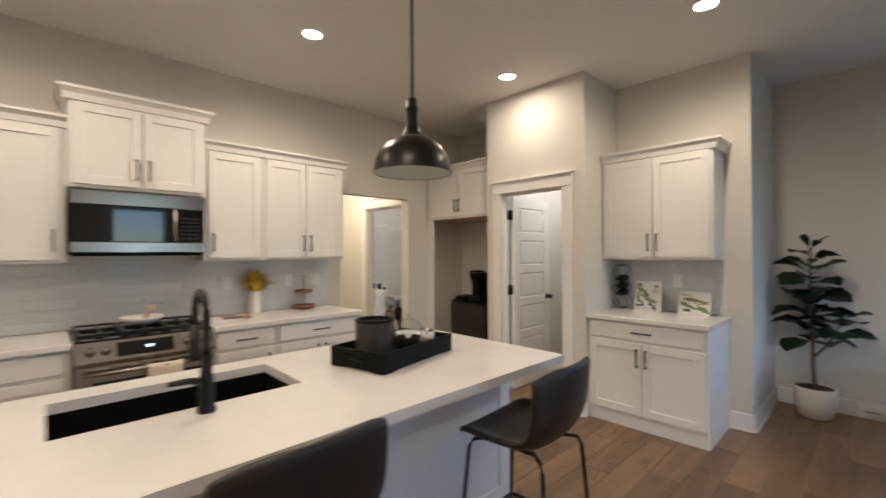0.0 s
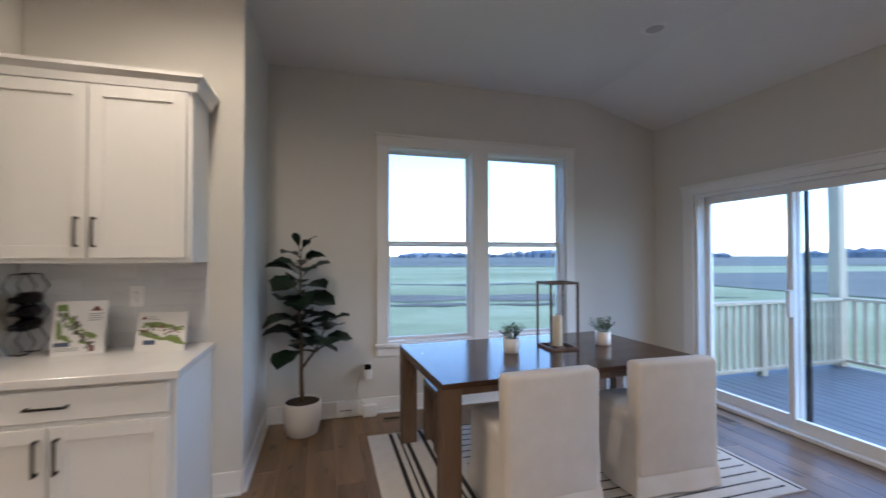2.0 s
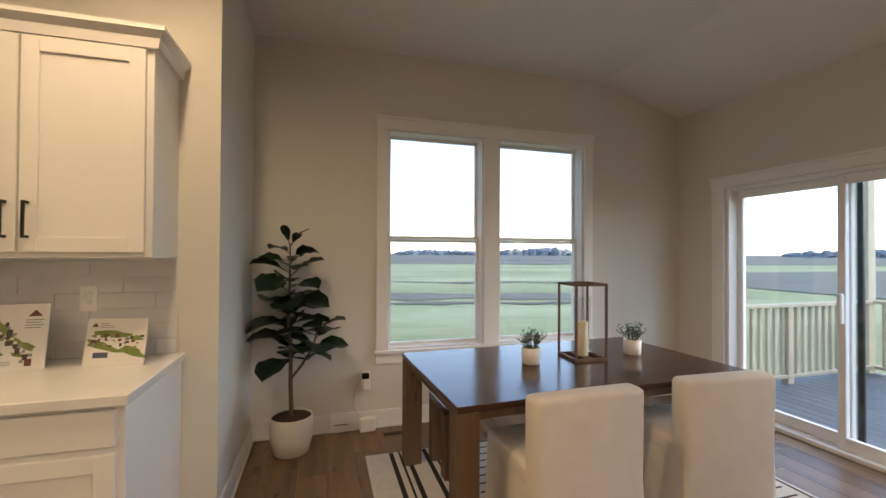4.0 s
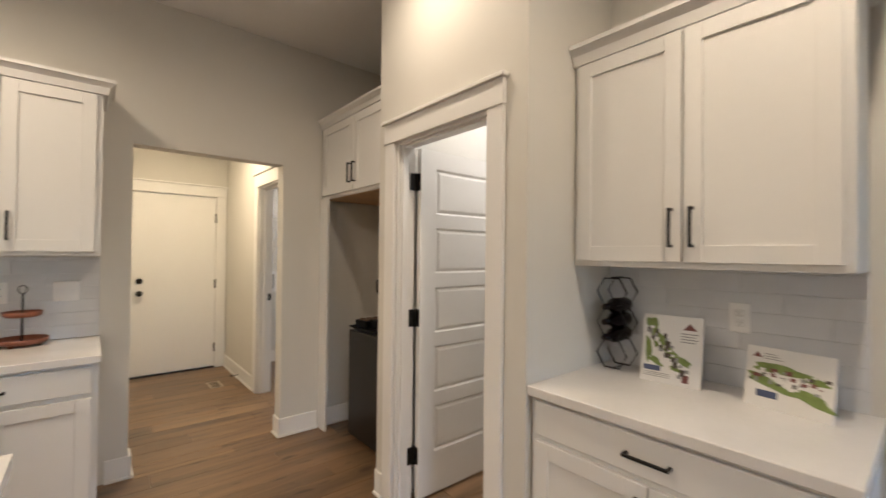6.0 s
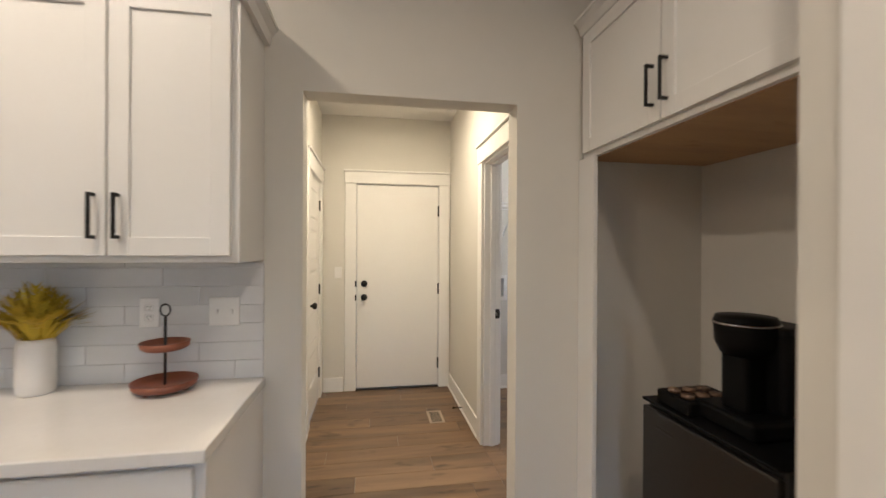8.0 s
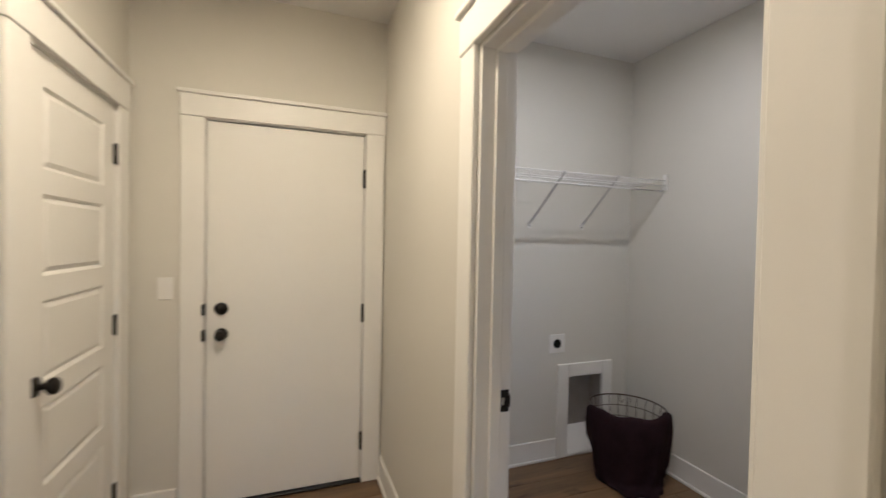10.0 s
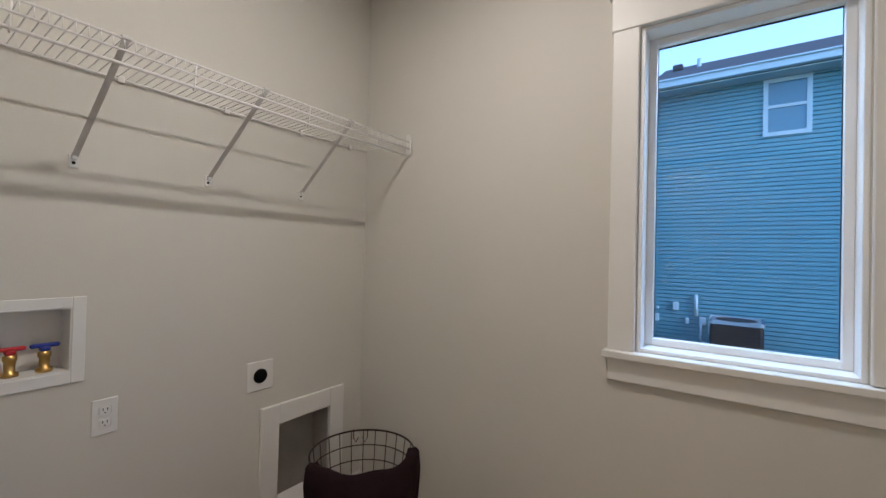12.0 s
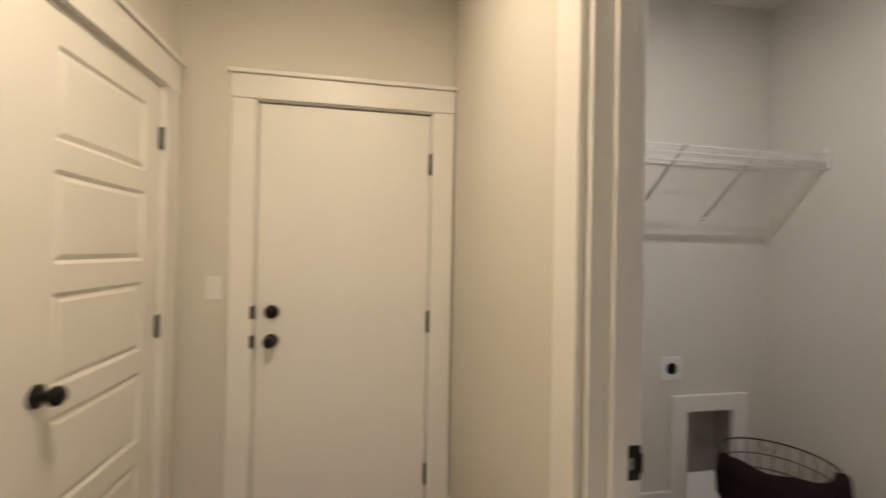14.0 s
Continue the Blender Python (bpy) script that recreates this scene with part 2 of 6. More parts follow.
CANDLE = mat("ivory_wax", (0.76, 0.66, 0.48), 0.5, vary=0.04, scale=6)
RUSTIC = wood("rustic_brown_frame", (0.07, 0.04, 0.025), (0.17, 0.105, 0.065), 0.5, "z", 0.3)


# ---- building helpers ----
def cube(bm, x0, x1, y0, y1, z0, z1, bevel=0.0, seg=1):
    v = [bm.verts.new(c) for c in ((x0, y0, z0), (x1, y0, z0), (x1, y1, z0), (x0, y1, z0), (x0, y0, z1), (x1, y0, z1), (x1, y1, z1), (x0, y1, z1))]
    f = [bm.faces.new([v[i] for i in q]) for q in ((0, 3, 2, 1), (4, 5, 6, 7), (0, 1, 5, 4), (1, 2, 6, 5), (2, 3, 7, 6), (3, 0, 4, 7))]
    if bevel:
        bmesh.ops.bevel(bm, geom=list({e for q in f for e in q.edges}), offset=bevel, segments=seg, affect="EDGES", profile=0.5)
    return bm


def boxes(*rows, bevel=0.0, seg=1):
    bm = bmesh.new()
    for r in rows:
        cube(bm, *r, bevel=bevel, seg=seg)
    return bm


def collar(outer, inner, z0, z1, floor=None):
    """A slab with a rectangular hole through it; with a floor height the hole is closed below."""
    bm = bmesh.new()
    def ring(q, z):
        x0, x1, y0, y1 = q
        return [bm.verts.new(c) for c in ((x0, y0, z), (x1, y0, z), (x1, y1, z), (x0, y1, z))]
    ob, ot, it = ring(outer, z0), ring(outer, z1), ring(inner, z1)
    ib = ring(inner, z0 if floor is None else floor)
    loops = [(ob, ot), (ot, it), (it, ib)] + ([(ib, ob)] if floor is None else [])
    for a, b in loops:
        for k in range(4):
            bm.faces.new((a[k], a[(k + 1) % 4], b[(k + 1) % 4], b[k]))
    if floor is not None:
        bm.faces.new(ib)
        bm.faces.new(ob[::-1])
    return bm


def lathe(profile, seg=32, centre=(0, 0), closed=False):
    """A turned body from (radius, height) pairs."""
    bm = bmesh.new()
    rings = []
    for r, z in profile:
        if r < 1e-5:
            rings.append([bm.verts.new((centre[0], centre[1], z))])
        else:
            rings.append([bm.verts.new((centre[0] + r * math.cos(2 * math.pi * i / seg), centre[1] + r * math.sin(2 * math.pi * i / seg), z)) for i in range(seg)])
    for a, b in zip(rings, rings[1:]):
        for i in range(seg):
            j = (i + 1) % seg
            q = [a[i % len(a)], a[j % len(a)], b[j % len(b)], b[i % len(b)]]
            q = list(dict.fromkeys(q))
            if len(q) > 2:
                bm.faces.new(q)
    for f in bm.faces:
        f.smooth = True
    bmesh.ops.recalc_face_normals(bm, faces=bm.faces)
    return bm


def tube(bm, points, r, seg=8, closed=False):
    """A round bar along points."""
    pts = [Vector(p) for p in points]
    rings = []
    n = len(pts)
    for i, p in enumerate(pts):
        if closed:
            d = pts[(i + 1) % n] - pts[i - 1]
        else:
            d = pts[min(i + 1, n - 1)] - pts[max(i - 1, 0)]
        d.normalize()
        up = Vector((0, 0, 1)) if abs(d.z) < 0.9 else Vector((1, 0, 0))
        a = d.cross(up).normalized()
        b = d.cross(a).normalized()
        rad = r[i] if isinstance(r, (list, tuple)) else r
        rings.append([bm.verts.new(p + rad * (math.cos(2 * math.pi * k / seg) * a + math.sin(2 * math.pi * k / seg) * b)) for k in range(seg)])
    pairs = list(zip(rings, rings[1:])) + ([(rings[-1], rings[0])] if closed else [])
    for p, q in pairs:
        for k in range(seg):
            f = bm.faces.new((p[k], p[(k + 1) % seg], q[(k + 1) % seg], q[k]))
            f.smooth = True
    if not closed:
        bm.faces.new(rings[0][::-1])
        bm.faces.new(rings[-1])
    return bm


def tubes(rows, r, seg=8):
    bm = bmesh.new()
    for p in rows:
        tube(bm, p, r, seg)
    return bm


def mesh(name, bm, material, smooth=False):
    me = bpy.data.meshes.new(name)
    bmesh.ops.recalc_face_normals(bm, faces=bm.faces)
    if smooth:
        for f in bm.faces:
            f.smooth = True
    bm.to_mesh(me)
    bm.free()
    me.materials.append(material)
    return me


def part(name, bm, material, parent, label="", smooth=False):
    o = new(name, mesh(name, bm, material, smooth))
    o.parent = parent
    return tagged(o, label)


def thing(name, m, label, category, group="", kind=""):
    o = new(name)
    o.empty_display_size = 0.1
    o.matrix_world = m
    return tagged(o, label, category, group, kind)


def solo(name, bm, material, label, category="", kind="", m=None, smooth=False, group=""):
    o = new(name, mesh(name, bm, material, smooth))
    if m is not None:
        o.matrix_world = m
    return tagged(o, label, category, group, kind)


# ---- large structure ----
KY, WX, SY, PX, NX, STUB = 4.71, 5.795, -2.62, 4.09, 4.742, 1.385
HX0, HX1, HY1 = 2.74, 4.055, 7.2
LX, LY = 5.835, 7.055
XW, YS = -3.2, -2.62
TOP = 3.2


def wall(name, rows, label="greige painted drywall wall"):
    return solo(name, boxes(*rows), WALL, label, "wall", "structure")


# kitchen wall with the opening to the hall; it also closes the refrigerator alcove
wall("wall_kitchen", [(XW, 2.955, KY, KY + 0.12, 0, TOP), (2.955, 3.897, KY, KY + 0.12, 2.11, TOP), (3.897, 5.0, KY, KY + 0.12, 0, TOP)])
# dining wall with a pair of windows
WIN = (-1.485, -0.625, -0.475, 0.362)  # edges of the two openings in y
WZ0, WZ1 = 0.62, 2.425
wall("wall_dining", [(WX, WX + 0.17, WIN[3], STUB + 0.1, 0, TOP), (WX, WX + 0.17, SY - 0.17, WIN[0], 0, TOP), (WX, WX + 0.17, WIN[0], WIN[3], 0, WZ0),
                     (WX, WX + 0.17, WIN[0], WIN[3], WZ1, TOP), (WX, WX + 0.17, WIN[1], WIN[2], WZ0, WZ1)])
# rear wall with the sliding door
SX0, SX1, SZ = 3.47, 5.28, 2.02
RW = (1.63, 2.54, 0.62, 2.40)
wall("wall_rear", [(SX1, WX, SY - 0.17, SY, 0, TOP), (RW[1], SX0, SY - 0.17, SY, 0, TOP), (SX0, SX1, SY - 0.17, SY, SZ, TOP),
                   (XW, RW[0], SY - 0.17, SY, 0, TOP), (RW[0], RW[1], SY - 0.17, SY, 0, RW[2]), (RW[0], RW[1], SY - 0.17, SY, RW[3], TOP)])
wall("wall_west", [(XW - 0.12, XW, SY - 0.17, KY + 0.12, 0, TOP)])
# stub wall, coffee bar recess, pantry
wall("wall_stub", [(NX, WX, STUB, STUB + 0.1, 0, TOP), (NX, NX + 0.1, STUB + 0.1, 2.475, 0, TOP)])
wall("wall_pantry_side", [(PX + 0.115, 5.795, 2.475, 2.575, 0, TOP), (5.795, 5.9, 2.475, 3.59, 0, TOP)])
PD0, PD1, PDZ = 2.69, 3.405, 2.06
wall("wall_pantry", [(PX, PX + 0.115, 2.475, PD0, 0, TOP), (PX, PX + 0.115, PD1, 3.593, 0, TOP), (PX, PX + 0.115, PD0, PD1, PDZ, TOP)])
wall("wall_alcove", [(PX + 0.115, 5.795, 3.475, 3.593, 0, TOP), (4.86, 4.98, 3.593, KY, 0, TOP)])
# hall
LD0, LD1, LDZ = 5.014, 5.853, 2.085
wall("wall_hall_east", [(HX1, HX1 + 0.115, KY + 0.12, LD0, 0, TOP), (HX1, HX1 + 0.115, LD1, HY1 + 0.1, 0, TOP), (HX1, HX1 + 0.115, LD0, LD1, LDZ, TOP)])
CD0, CD1 = 6.315, 7.045
wall("wall_hall_west", [(HX0 - 0.12, HX0, KY + 0.12, CD0, 0, TOP), (HX0 - 0.12, HX0, CD1, HY1 + 0.1, 0, TOP), (HX0 - 0.12, HX0, CD0, CD1, 2.09, TOP)])
ED0, ED1, EDZ = 3.073, 3.944, 2.115
wall("wall_hall_end", [(HX0, ED0, HY1, HY1 + 0.15, 0, TOP), (ED1, HX1, HY1, HY1 + 0.15, 0, TOP), (ED0, ED1, HY1, HY1 + 0.15, EDZ, TOP)])
# laundry room
LW0, LW1, LWZ0, LWZ1 = 5.07, 5.665, 1.0, 2.175
wall("wall_laundry_east", [(LX, LX + 0.17, 4.83, LW0, 0, TOP), (LX, LX + 0.17, LW1, LY + 0.1, 0, TOP), (LX, LX + 0.17, LW0, LW1, 0, LWZ0), (LX, LX + 0.17, LW0, LW1, LWZ1, TOP)])
DV = (5.325, 5.61, 0.004, 0.555)
wall("wall_laundry_north", [(HX1 + 0.115, 4.22, LY, LY + 0.12, 0, TOP), (4.22, 4.60, LY, LY + 0.12, 0, 0.945), (4.22, 4.60, LY, LY + 0.12, 1.14, TOP), (4.60, DV[0], LY, LY + 0.12, 0, TOP),
                            (DV[0], DV[1], LY, LY + 0.12, 0, DV[2]), (DV[0], DV[1], LY, LY + 0.12, DV[3], TOP), (DV[1], LX, LY, LY + 0.12, 0, TOP)])
wall("wall_laundry_south", [(4.98, LX + 0.17, KY, KY + 0.12, 0, TOP)])
# ceilings: flat over kitchen and dining, clipped down to the rear wall; lower in hall and laundry
bm = bmesh.new()
cube(bm, XW, 5.9, -1.69, KY, CEIL, CEIL + 0.1)
v = [bm.verts.new(c) for c in ((XW, -1.69, CEIL), (5.9, -1.69, CEIL), (5.9, SY - 0.05, 2.79), (XW, SY - 0.05, 2.79), (XW, -1.69, CEIL + 0.1), (5.9, -1.69, CEIL + 0.1), (5.9, SY - 0.05, 2.9), (XW, SY - 0.05, 2.9))]
for q in ((0, 1, 2, 3), (4, 7, 6, 5), (2, 6, 7, 3), (0, 3, 7, 4), (1, 5, 6, 2)):
    bm.faces.new([v[i] for i in q])
solo("ceiling", bm, CEILM, "matte off-white ceiling, sloping down at the rear wall", "ceiling", "structure")
solo("ceiling_hall", boxes((HX0, HX1, KY + 0.12, HY1, HCEIL, HCEIL + 0.08)), CEILM, "matte off-white hall ceiling", "ceiling", "structure")
solo("ceiling_laundry", boxes((HX1 + 0.115, LX, KY + 0.12, LY, HCEIL, HCEIL + 0.08)), CEILM, "matte off-white laundry ceiling", "ceiling", "structure")
solo("roof", boxes((XW - 0.3, 6.3, SY - 0.5, 7.6, TOP, TOP + 0.1)), CEILM, "plain roof deck over the rooms", "roof", "structure")


# ---- trim, windows, doors ----
def casing(name, m, width, height, w=0.112, sill=False, head=0.125, lip=-0.004):
    """Flat craftsman casing round an opening; local x along the wall from 0 to width, -y into the room, z from the bottom."""
    t = 0.02
    rows = [(-w, lip, -t, 0, 0, height - max(lip, 0)), (width - lip, width + w, -t, 0, 0, height - max(lip, 0))]
    rows.append((-w - 0.005, width + w + 0.005, -t - 0.005, 0, height - max(lip, 0), height + head))
    rows.append((-w - 0.016, width + w + 0.016, -t - 0.02, 0, height + head, height + head + 0.02))
    if sill:
        rows.append((-w - 0.013, width + w + 0.013, -t - 0.03, 0, -0.026, 0))
        rows.append((-w, width + w, -t, 0, -0.026 - 0.086, -0.026))
    return solo(name, boxes(*rows, bevel=0.003), TRIM, "flat white craftsman casing with a capped head board", "trim", "structure", m)


def jamb(m, width, height, depth, s0=0.4, s1=0.72):
    rows = [(-0.004, 0.014, 0, depth, 0, height), (width - 0.014, width + 0.004, 0, depth, 0, height), (0.014, width - 0.014, 0, depth, height - 0.014, height + 0.004),
            (0.014, 0.027, depth * s0, depth * s1, 0, height - 0.014), (width - 0.027, width - 0.014, depth * s0, depth * s1, 0, height - 0.014), (0.027, width - 0.027, depth * s0, depth * s1, height - 0.027, height - 0.014)]
    return solo("trim", boxes(*rows, bevel=0.002), TRIM, "white painted door jamb with a stop", "trim", "structure", m)


def base(x0, y0, x1, y1, h=0.14):
    """Baseboard along a wall; the room lies to the left of the line from the first to the second point."""
    d = Vector((x1 - x0, y1 - y0, 0))
    ln = d.length
    m = pose(x0, y0, 0, 0, 0, math.degrees(math.atan2(d.y, d.x)))
    solo("baseboard", boxes((0, ln, 0, 0.014, 0.0, h), (0, ln, 0.014, 0.026, 0.0, 0.018), bevel=0.003), TRIM, "tall white painted baseboard with shoe moulding", "baseboard", "structure", m)


def hung_window(name, m, width, height, depth=0.17):
    """Double-hung window in an opening; local x along, y outward."""
    w = thing(name, m, "white vinyl double-hung window with clear panes", "window", "", "structure")
    f = 0.014
    part("window_frame", boxes((0, f, 0.055, depth, 0, height), (width - f, width, 0.055, depth, 0, height), (f, width - f, 0.055, depth, height - f, height), (f, width - f, 0.055, depth, 0, f),
                               (0, 0.012, 0, 0.055, 0, height), (width - 0.012, width, 0, 0.055, 0, height), (0.012, width - 0.012, 0, 0.055, height - 0.012, height), (0.012, width - 0.012, 0, 0.055, 0, 0.012), bevel=0.003), TRIM, w)
    mid = height * 0.505
    for z0, z1, y in ((f, mid + 0.026, 0.08), (mid - 0.026, height - f, 0.115)):
        s = part("sash", boxes((f, f + 0.022, y, y + 0.03, z0, z1), (width - f - 0.022, width - f, y, y + 0.03, z0, z1), (f + 0.022, width - f - 0.022, y, y + 0.03, z0, z0 + 0.026), (f + 0.022, width - f - 0.022, y, y + 0.03, z1 - 0.026, z1), bevel=0.003), TRIM, w)
        g = part("pane", boxes((f + 0.018, width - f - 0.018, y + 0.012, y + 0.018, z0 + 0.022, z1 - 0.022)), GLASS, s)
        g.visible_shadow = False
    return w


TO_EAST, TO_WEST, TO_NORTH, TO_SOUTH = -90, 90, 0, 180
# local +y points out through the wall: east wall rz -90 runs x along -y
casing("trim", pose(WX, WIN[3], WZ0, 0, 0, -90), WIN[3] - WIN[0], WZ1 - WZ0, w=0.098, sill=True, head=0.088)
solo("trim", boxes((0, WIN[2] - WIN[1] + 0.0, -0.02, 0, 0, WZ1 - WZ0), bevel=0.003), TRIM, "flat white mullion casing between two windows", "trim", "structure", pose(WX, WIN[2], WZ0, 0, 0, -90))
hung_window("window_1", pose(WX, WIN[3], WZ0, 0, 0, -90), WIN[3] - WIN[2], WZ1 - WZ0)
hung_window("window_2", pose(WX, WIN[1], WZ0, 0, 0, -90), WIN[1] - WIN[0], WZ1 - WZ0)
casing("trim", pose(RW[1], SY, RW[2], 0, 0, 180), RW[1] - RW[0], RW[3] - RW[2], sill=True)
hung_window("window_4", pose(RW[1], SY, RW[2], 0, 0, 180), RW[1] - RW[0], RW[3] - RW[2])

# laundry window: one fixed pane
casing("trim", pose(LX, LW1, LWZ0, 0, 0, -90), LW1 - LW0, LWZ1 - LWZ0, sill=True, w=0.095)
w3 = thing("window_3", pose(LX, LW1, LWZ0, 0, 0, -90), "white vinyl fixed window with one clear pane", "window", "", "structure")
lw, lh = LW1 - LW0, LWZ1 - LWZ0
part("window_frame", boxes((0, 0.014, 0, 0.17, 0, lh), (lw - 0.014, lw, 0, 0.17, 0, lh), (0.014, lw - 0.014, 0, 0.17, lh - 0.014, lh), (0.014, lw - 0.014, 0, 0.17, 0, 0.014), bevel=0.002), VINYL, w3)
part("sash", boxes((0.014, 0.040, 0.085, 0.122, 0.014, lh - 0.014), (lw - 0.040, lw - 0.014, 0.085, 0.122, 0.014, lh - 0.014), (0.040, lw - 0.040, 0.085, 0.122, lh - 0.040, lh - 0.014), (0.040, lw - 0.040, 0.085, 0.122, 0.014, 0.040), bevel=0.002), VINYL, w3)
part("gasket", boxes((0.040, 0.0415, 0.112, 0.124, 0.040, lh - 0.040), (lw - 0.0415, lw - 0.040, 0.112, 0.124, 0.040, lh - 0.040), (0.0415, lw - 0.0415, 0.112, 0.124, lh - 0.0415, lh - 0.040)), BLACKP, w3, "thin black glazing gasket")
g = part("pane", boxes((0.0415, lw - 0.0415, 0.115, 0.121, 0.040, lh - 0.0415)), GLASS, w3)
g.visible_shadow = False

# sliding patio door
sd = thing("door_1", pose(SX1, SY, 0, 0, 0, 180), "white vinyl sliding patio door with two large panes", "door", "", "structure")
sw, f, meet = SX1 - SX0, 0.030, 0.845
part("door_frame", boxes((0, f, 0, 0.17, 0, SZ), (sw - f, sw, 0, 0.17, 0, SZ), (f, sw - f, 0, 0.17, SZ - f, SZ), (f, sw - f, 0, 0.17, 0, 0.035), bevel=0.004), TRIM, sd)
for x0, x1, y in ((f, meet + 0.03, 0.10), (meet - 0.03, sw - f, 0.05)):
    leaf = part("door_leaf", boxes((x0, x0 + 0.050, y, y + 0.04, 0.035, SZ - f), (x1 - 0.050, x1, y, y + 0.04, 0.035, SZ - f), (x0 + 0.050, x1 - 0.050, y, y + 0.04, 0.035, 0.125), (x0 + 0.050, x1 - 0.050, y, y + 0.04, SZ - f - 0.07, SZ - f), bevel=0.004), TRIM, sd)
    g = part("pane", boxes((x0 + 0.047, x1 - 0.047, y + 0.017, y + 0.023, 0.12, SZ - f - 0.065)), GLASS, leaf)
    g.visible_shadow = False
part("screen_stile", boxes((meet + 0.035, meet + 0.07, 0.145, 0.165, 0.04, SZ - f)), BLACK, sd, "dark screen door stile")
part("handle", boxes((meet - 0.02, meet + 0.015, 0.015, 0.05, 0.92, 1.14), bevel=0.008), TRIM, sd)
casing("trim", pose(SX1, SY, 0, 0, 0, 180), sw, SZ, w=0.125, head=0.075)


def five_panel(width, height, depth=0.035):
    """Moulded door leaf; local x from the hinge, y through its thickness, five wide sunken panels on both faces."""
    bm = bmesh.new()
    st, n = 0.115, 5
    cube(bm, 0, width, 0.011, depth - 0.011, 0, height)
    rails = [0.245 * height / 2.03] + [0.082] * (n - 1) + [0.107]
    ph = (height - sum(rails)) / n
    for y0, y1 in ((0, 0.011), (depth - 0.011, depth)):
        cube(bm, 0, st, y0, y1, 0, height)
        cube(bm, width - st, width, y0, y1, 0, height)
        z = 0
        for i in range(n + 1):
            cube(bm, st, width - st, y0, y1, z, z + rails[i])
            z += rails[i]
            if i < n:
                sgn = 1 if y0 == 0 else -1
                face = 0 if y0 == 0 else depth
                # sunken moulding round a raised field
                rings = []
                for a, d in ((0.0, 0.0005), (0.012, 0.0105), (0.030, 0.002)):
                    rings.append([bm.verts.new((x, face + sgn * d, q)) for x, q in ((st + a, z + a), (width - st - a, z + a), (width - st - a, z + ph - a), (st + a, z + ph - a))])
                bm.faces.new(rings[-1])
                for ra, rb in zip(rings, rings[1:]):
                    for j in range(4):
                        bm.faces.new((ra[j], ra[(j + 1) % 4], rb[(j + 1) % 4], rb[j]))
                z += ph
    return bm


def hinge_bm(h=0.09):
    bm = boxes((-0.012, 0.0, -0.004, 0.002, -h / 2, h / 2), (0.0, 0.011, -0.004, 0.002, -h / 2, h / 2), bevel=0.002)
    tube(bm, [(0, -0.008, -h / 2 - 0.004), (0, -0.008, h / 2 + 0.004)], 0.007, 8)
    return bm


def knob_bm():
    """Round knob and rose that stand out along -y."""
    bm = lathe([(0.0, 0.0), (0.033, 0.0), (0.033, 0.006), (0.028, 0.010), (0.011, 0.012), (0.011, 0.030), (0.020, 0.034), (0.028, 0.045), (0.027, 0.058), (0.018, 0.066), (0, 0.068)], 24)
    bmesh.ops.rotate(bm, verts=bm.verts, cent=(0, 0, 0), matrix=Matrix.Rotation(radians(90), 3, "X"))
    return bm


def moved(bm, x, y, z, rz=0, rx=0):
    bmesh.ops.transform(bm, matrix=pose(x, y, z, rx, 0, rz), verts=bm.verts)
    return bm


# pantry door, wide open into the pantry
casing("trim", pose(PX, PD1, 0, 0, 0, -90), PD1 - PD0, PDZ, w=0.1, head=0.112)
jamb(pose(PX, PD1, 0, 0, 0, -90), PD1 - PD0, PDZ, 0.115, 0.2, 0.5)
pd = thing("door_2", pose(4.222, 3.46, 0.012, 0, 0, 0), "white moulded five-panel pantry door, standing open", "door", "", "structure")
part("door_leaf", moved(five_panel(0.702, 2.03), 0.0, -0.107, 0), TRIM, pd)
for z in (0.248, 1.044, 1.835):
    bm = boxes((-0.0035, -0.0003, -0.105, -0.074, z - 0.05, z + 0.05), (-0.052, -0.012, -0.0735, -0.0695, z - 0.05, z + 0.05), bevel=0.0012)
    tube(bm, [(-0.007, -0.072, z - 0.053), (-0.007, -0.072, z + 0.053)], 0.008, 10)
    hg = part("hinge", bm, BRONZE, pd, "dark bronze hinge")
    for dz in (-0.03, 0.0, 0.03):
        part("screw", boxes((-0.0042, -0.0034, -0.094 + 0.006 * (dz == 0), -0.087 + 0.006 * (dz == 0), z + dz - 0.0035, z + dz + 0.0035)), BLACKP, hg)
part("door_knob", moved(knob_bm(), 0.643, -0.107, 0.932), BRONZE, pd, "dark bronze round knob")

# garage entry door, plain slab, closed
casing("trim", pose(ED0, HY1, 0, 0, 0, 0), ED1 - ED0, EDZ, w=0.10, head=0.106, lip=0.009)
jamb(pose(ED0, HY1, 0), ED1 - ED0, EDZ, 0.15)
ed = thing("door_3", pose(ED0 + 0.012, HY1 + 0.004, 0), "plain white slab entry door, closed", "door", "", "structure")
part("door_leaf", boxes((0.006, ED1 - ED0 - 0.030, 0.004, 0.046, 0.018, EDZ - 0.020), bevel=0.002), TRIM, ed)
part("threshold", boxes((0, ED1 - ED0 - 0.024, -0.02, 0.10, 0.0, 0.014), bevel=0.003), BRONZE, ed, "dark threshold strip")
for z in (0.25, 1.03, 1.84):
    part("hinge", moved(hinge_bm(0.105), ED1 - ED0 - 0.024, 0, z), BRONZE, ed, "dark bronze hinge")
part("door_knob", moved(knob_bm(), 0.080, 0.004, 0.945), BRONZE, ed, "dark bronze round knob")
part("deadbolt", moved(lathe([(0, 0), (0.033, 0), (0.033, 0.012), (0.026, 0.02), (0.014, 0.022), (0.014, 0.03), (0, 0.03)], 24), 0.080, 0.004, 1.085, 0, 90), BRONZE, ed, "dark bronze deadbolt")
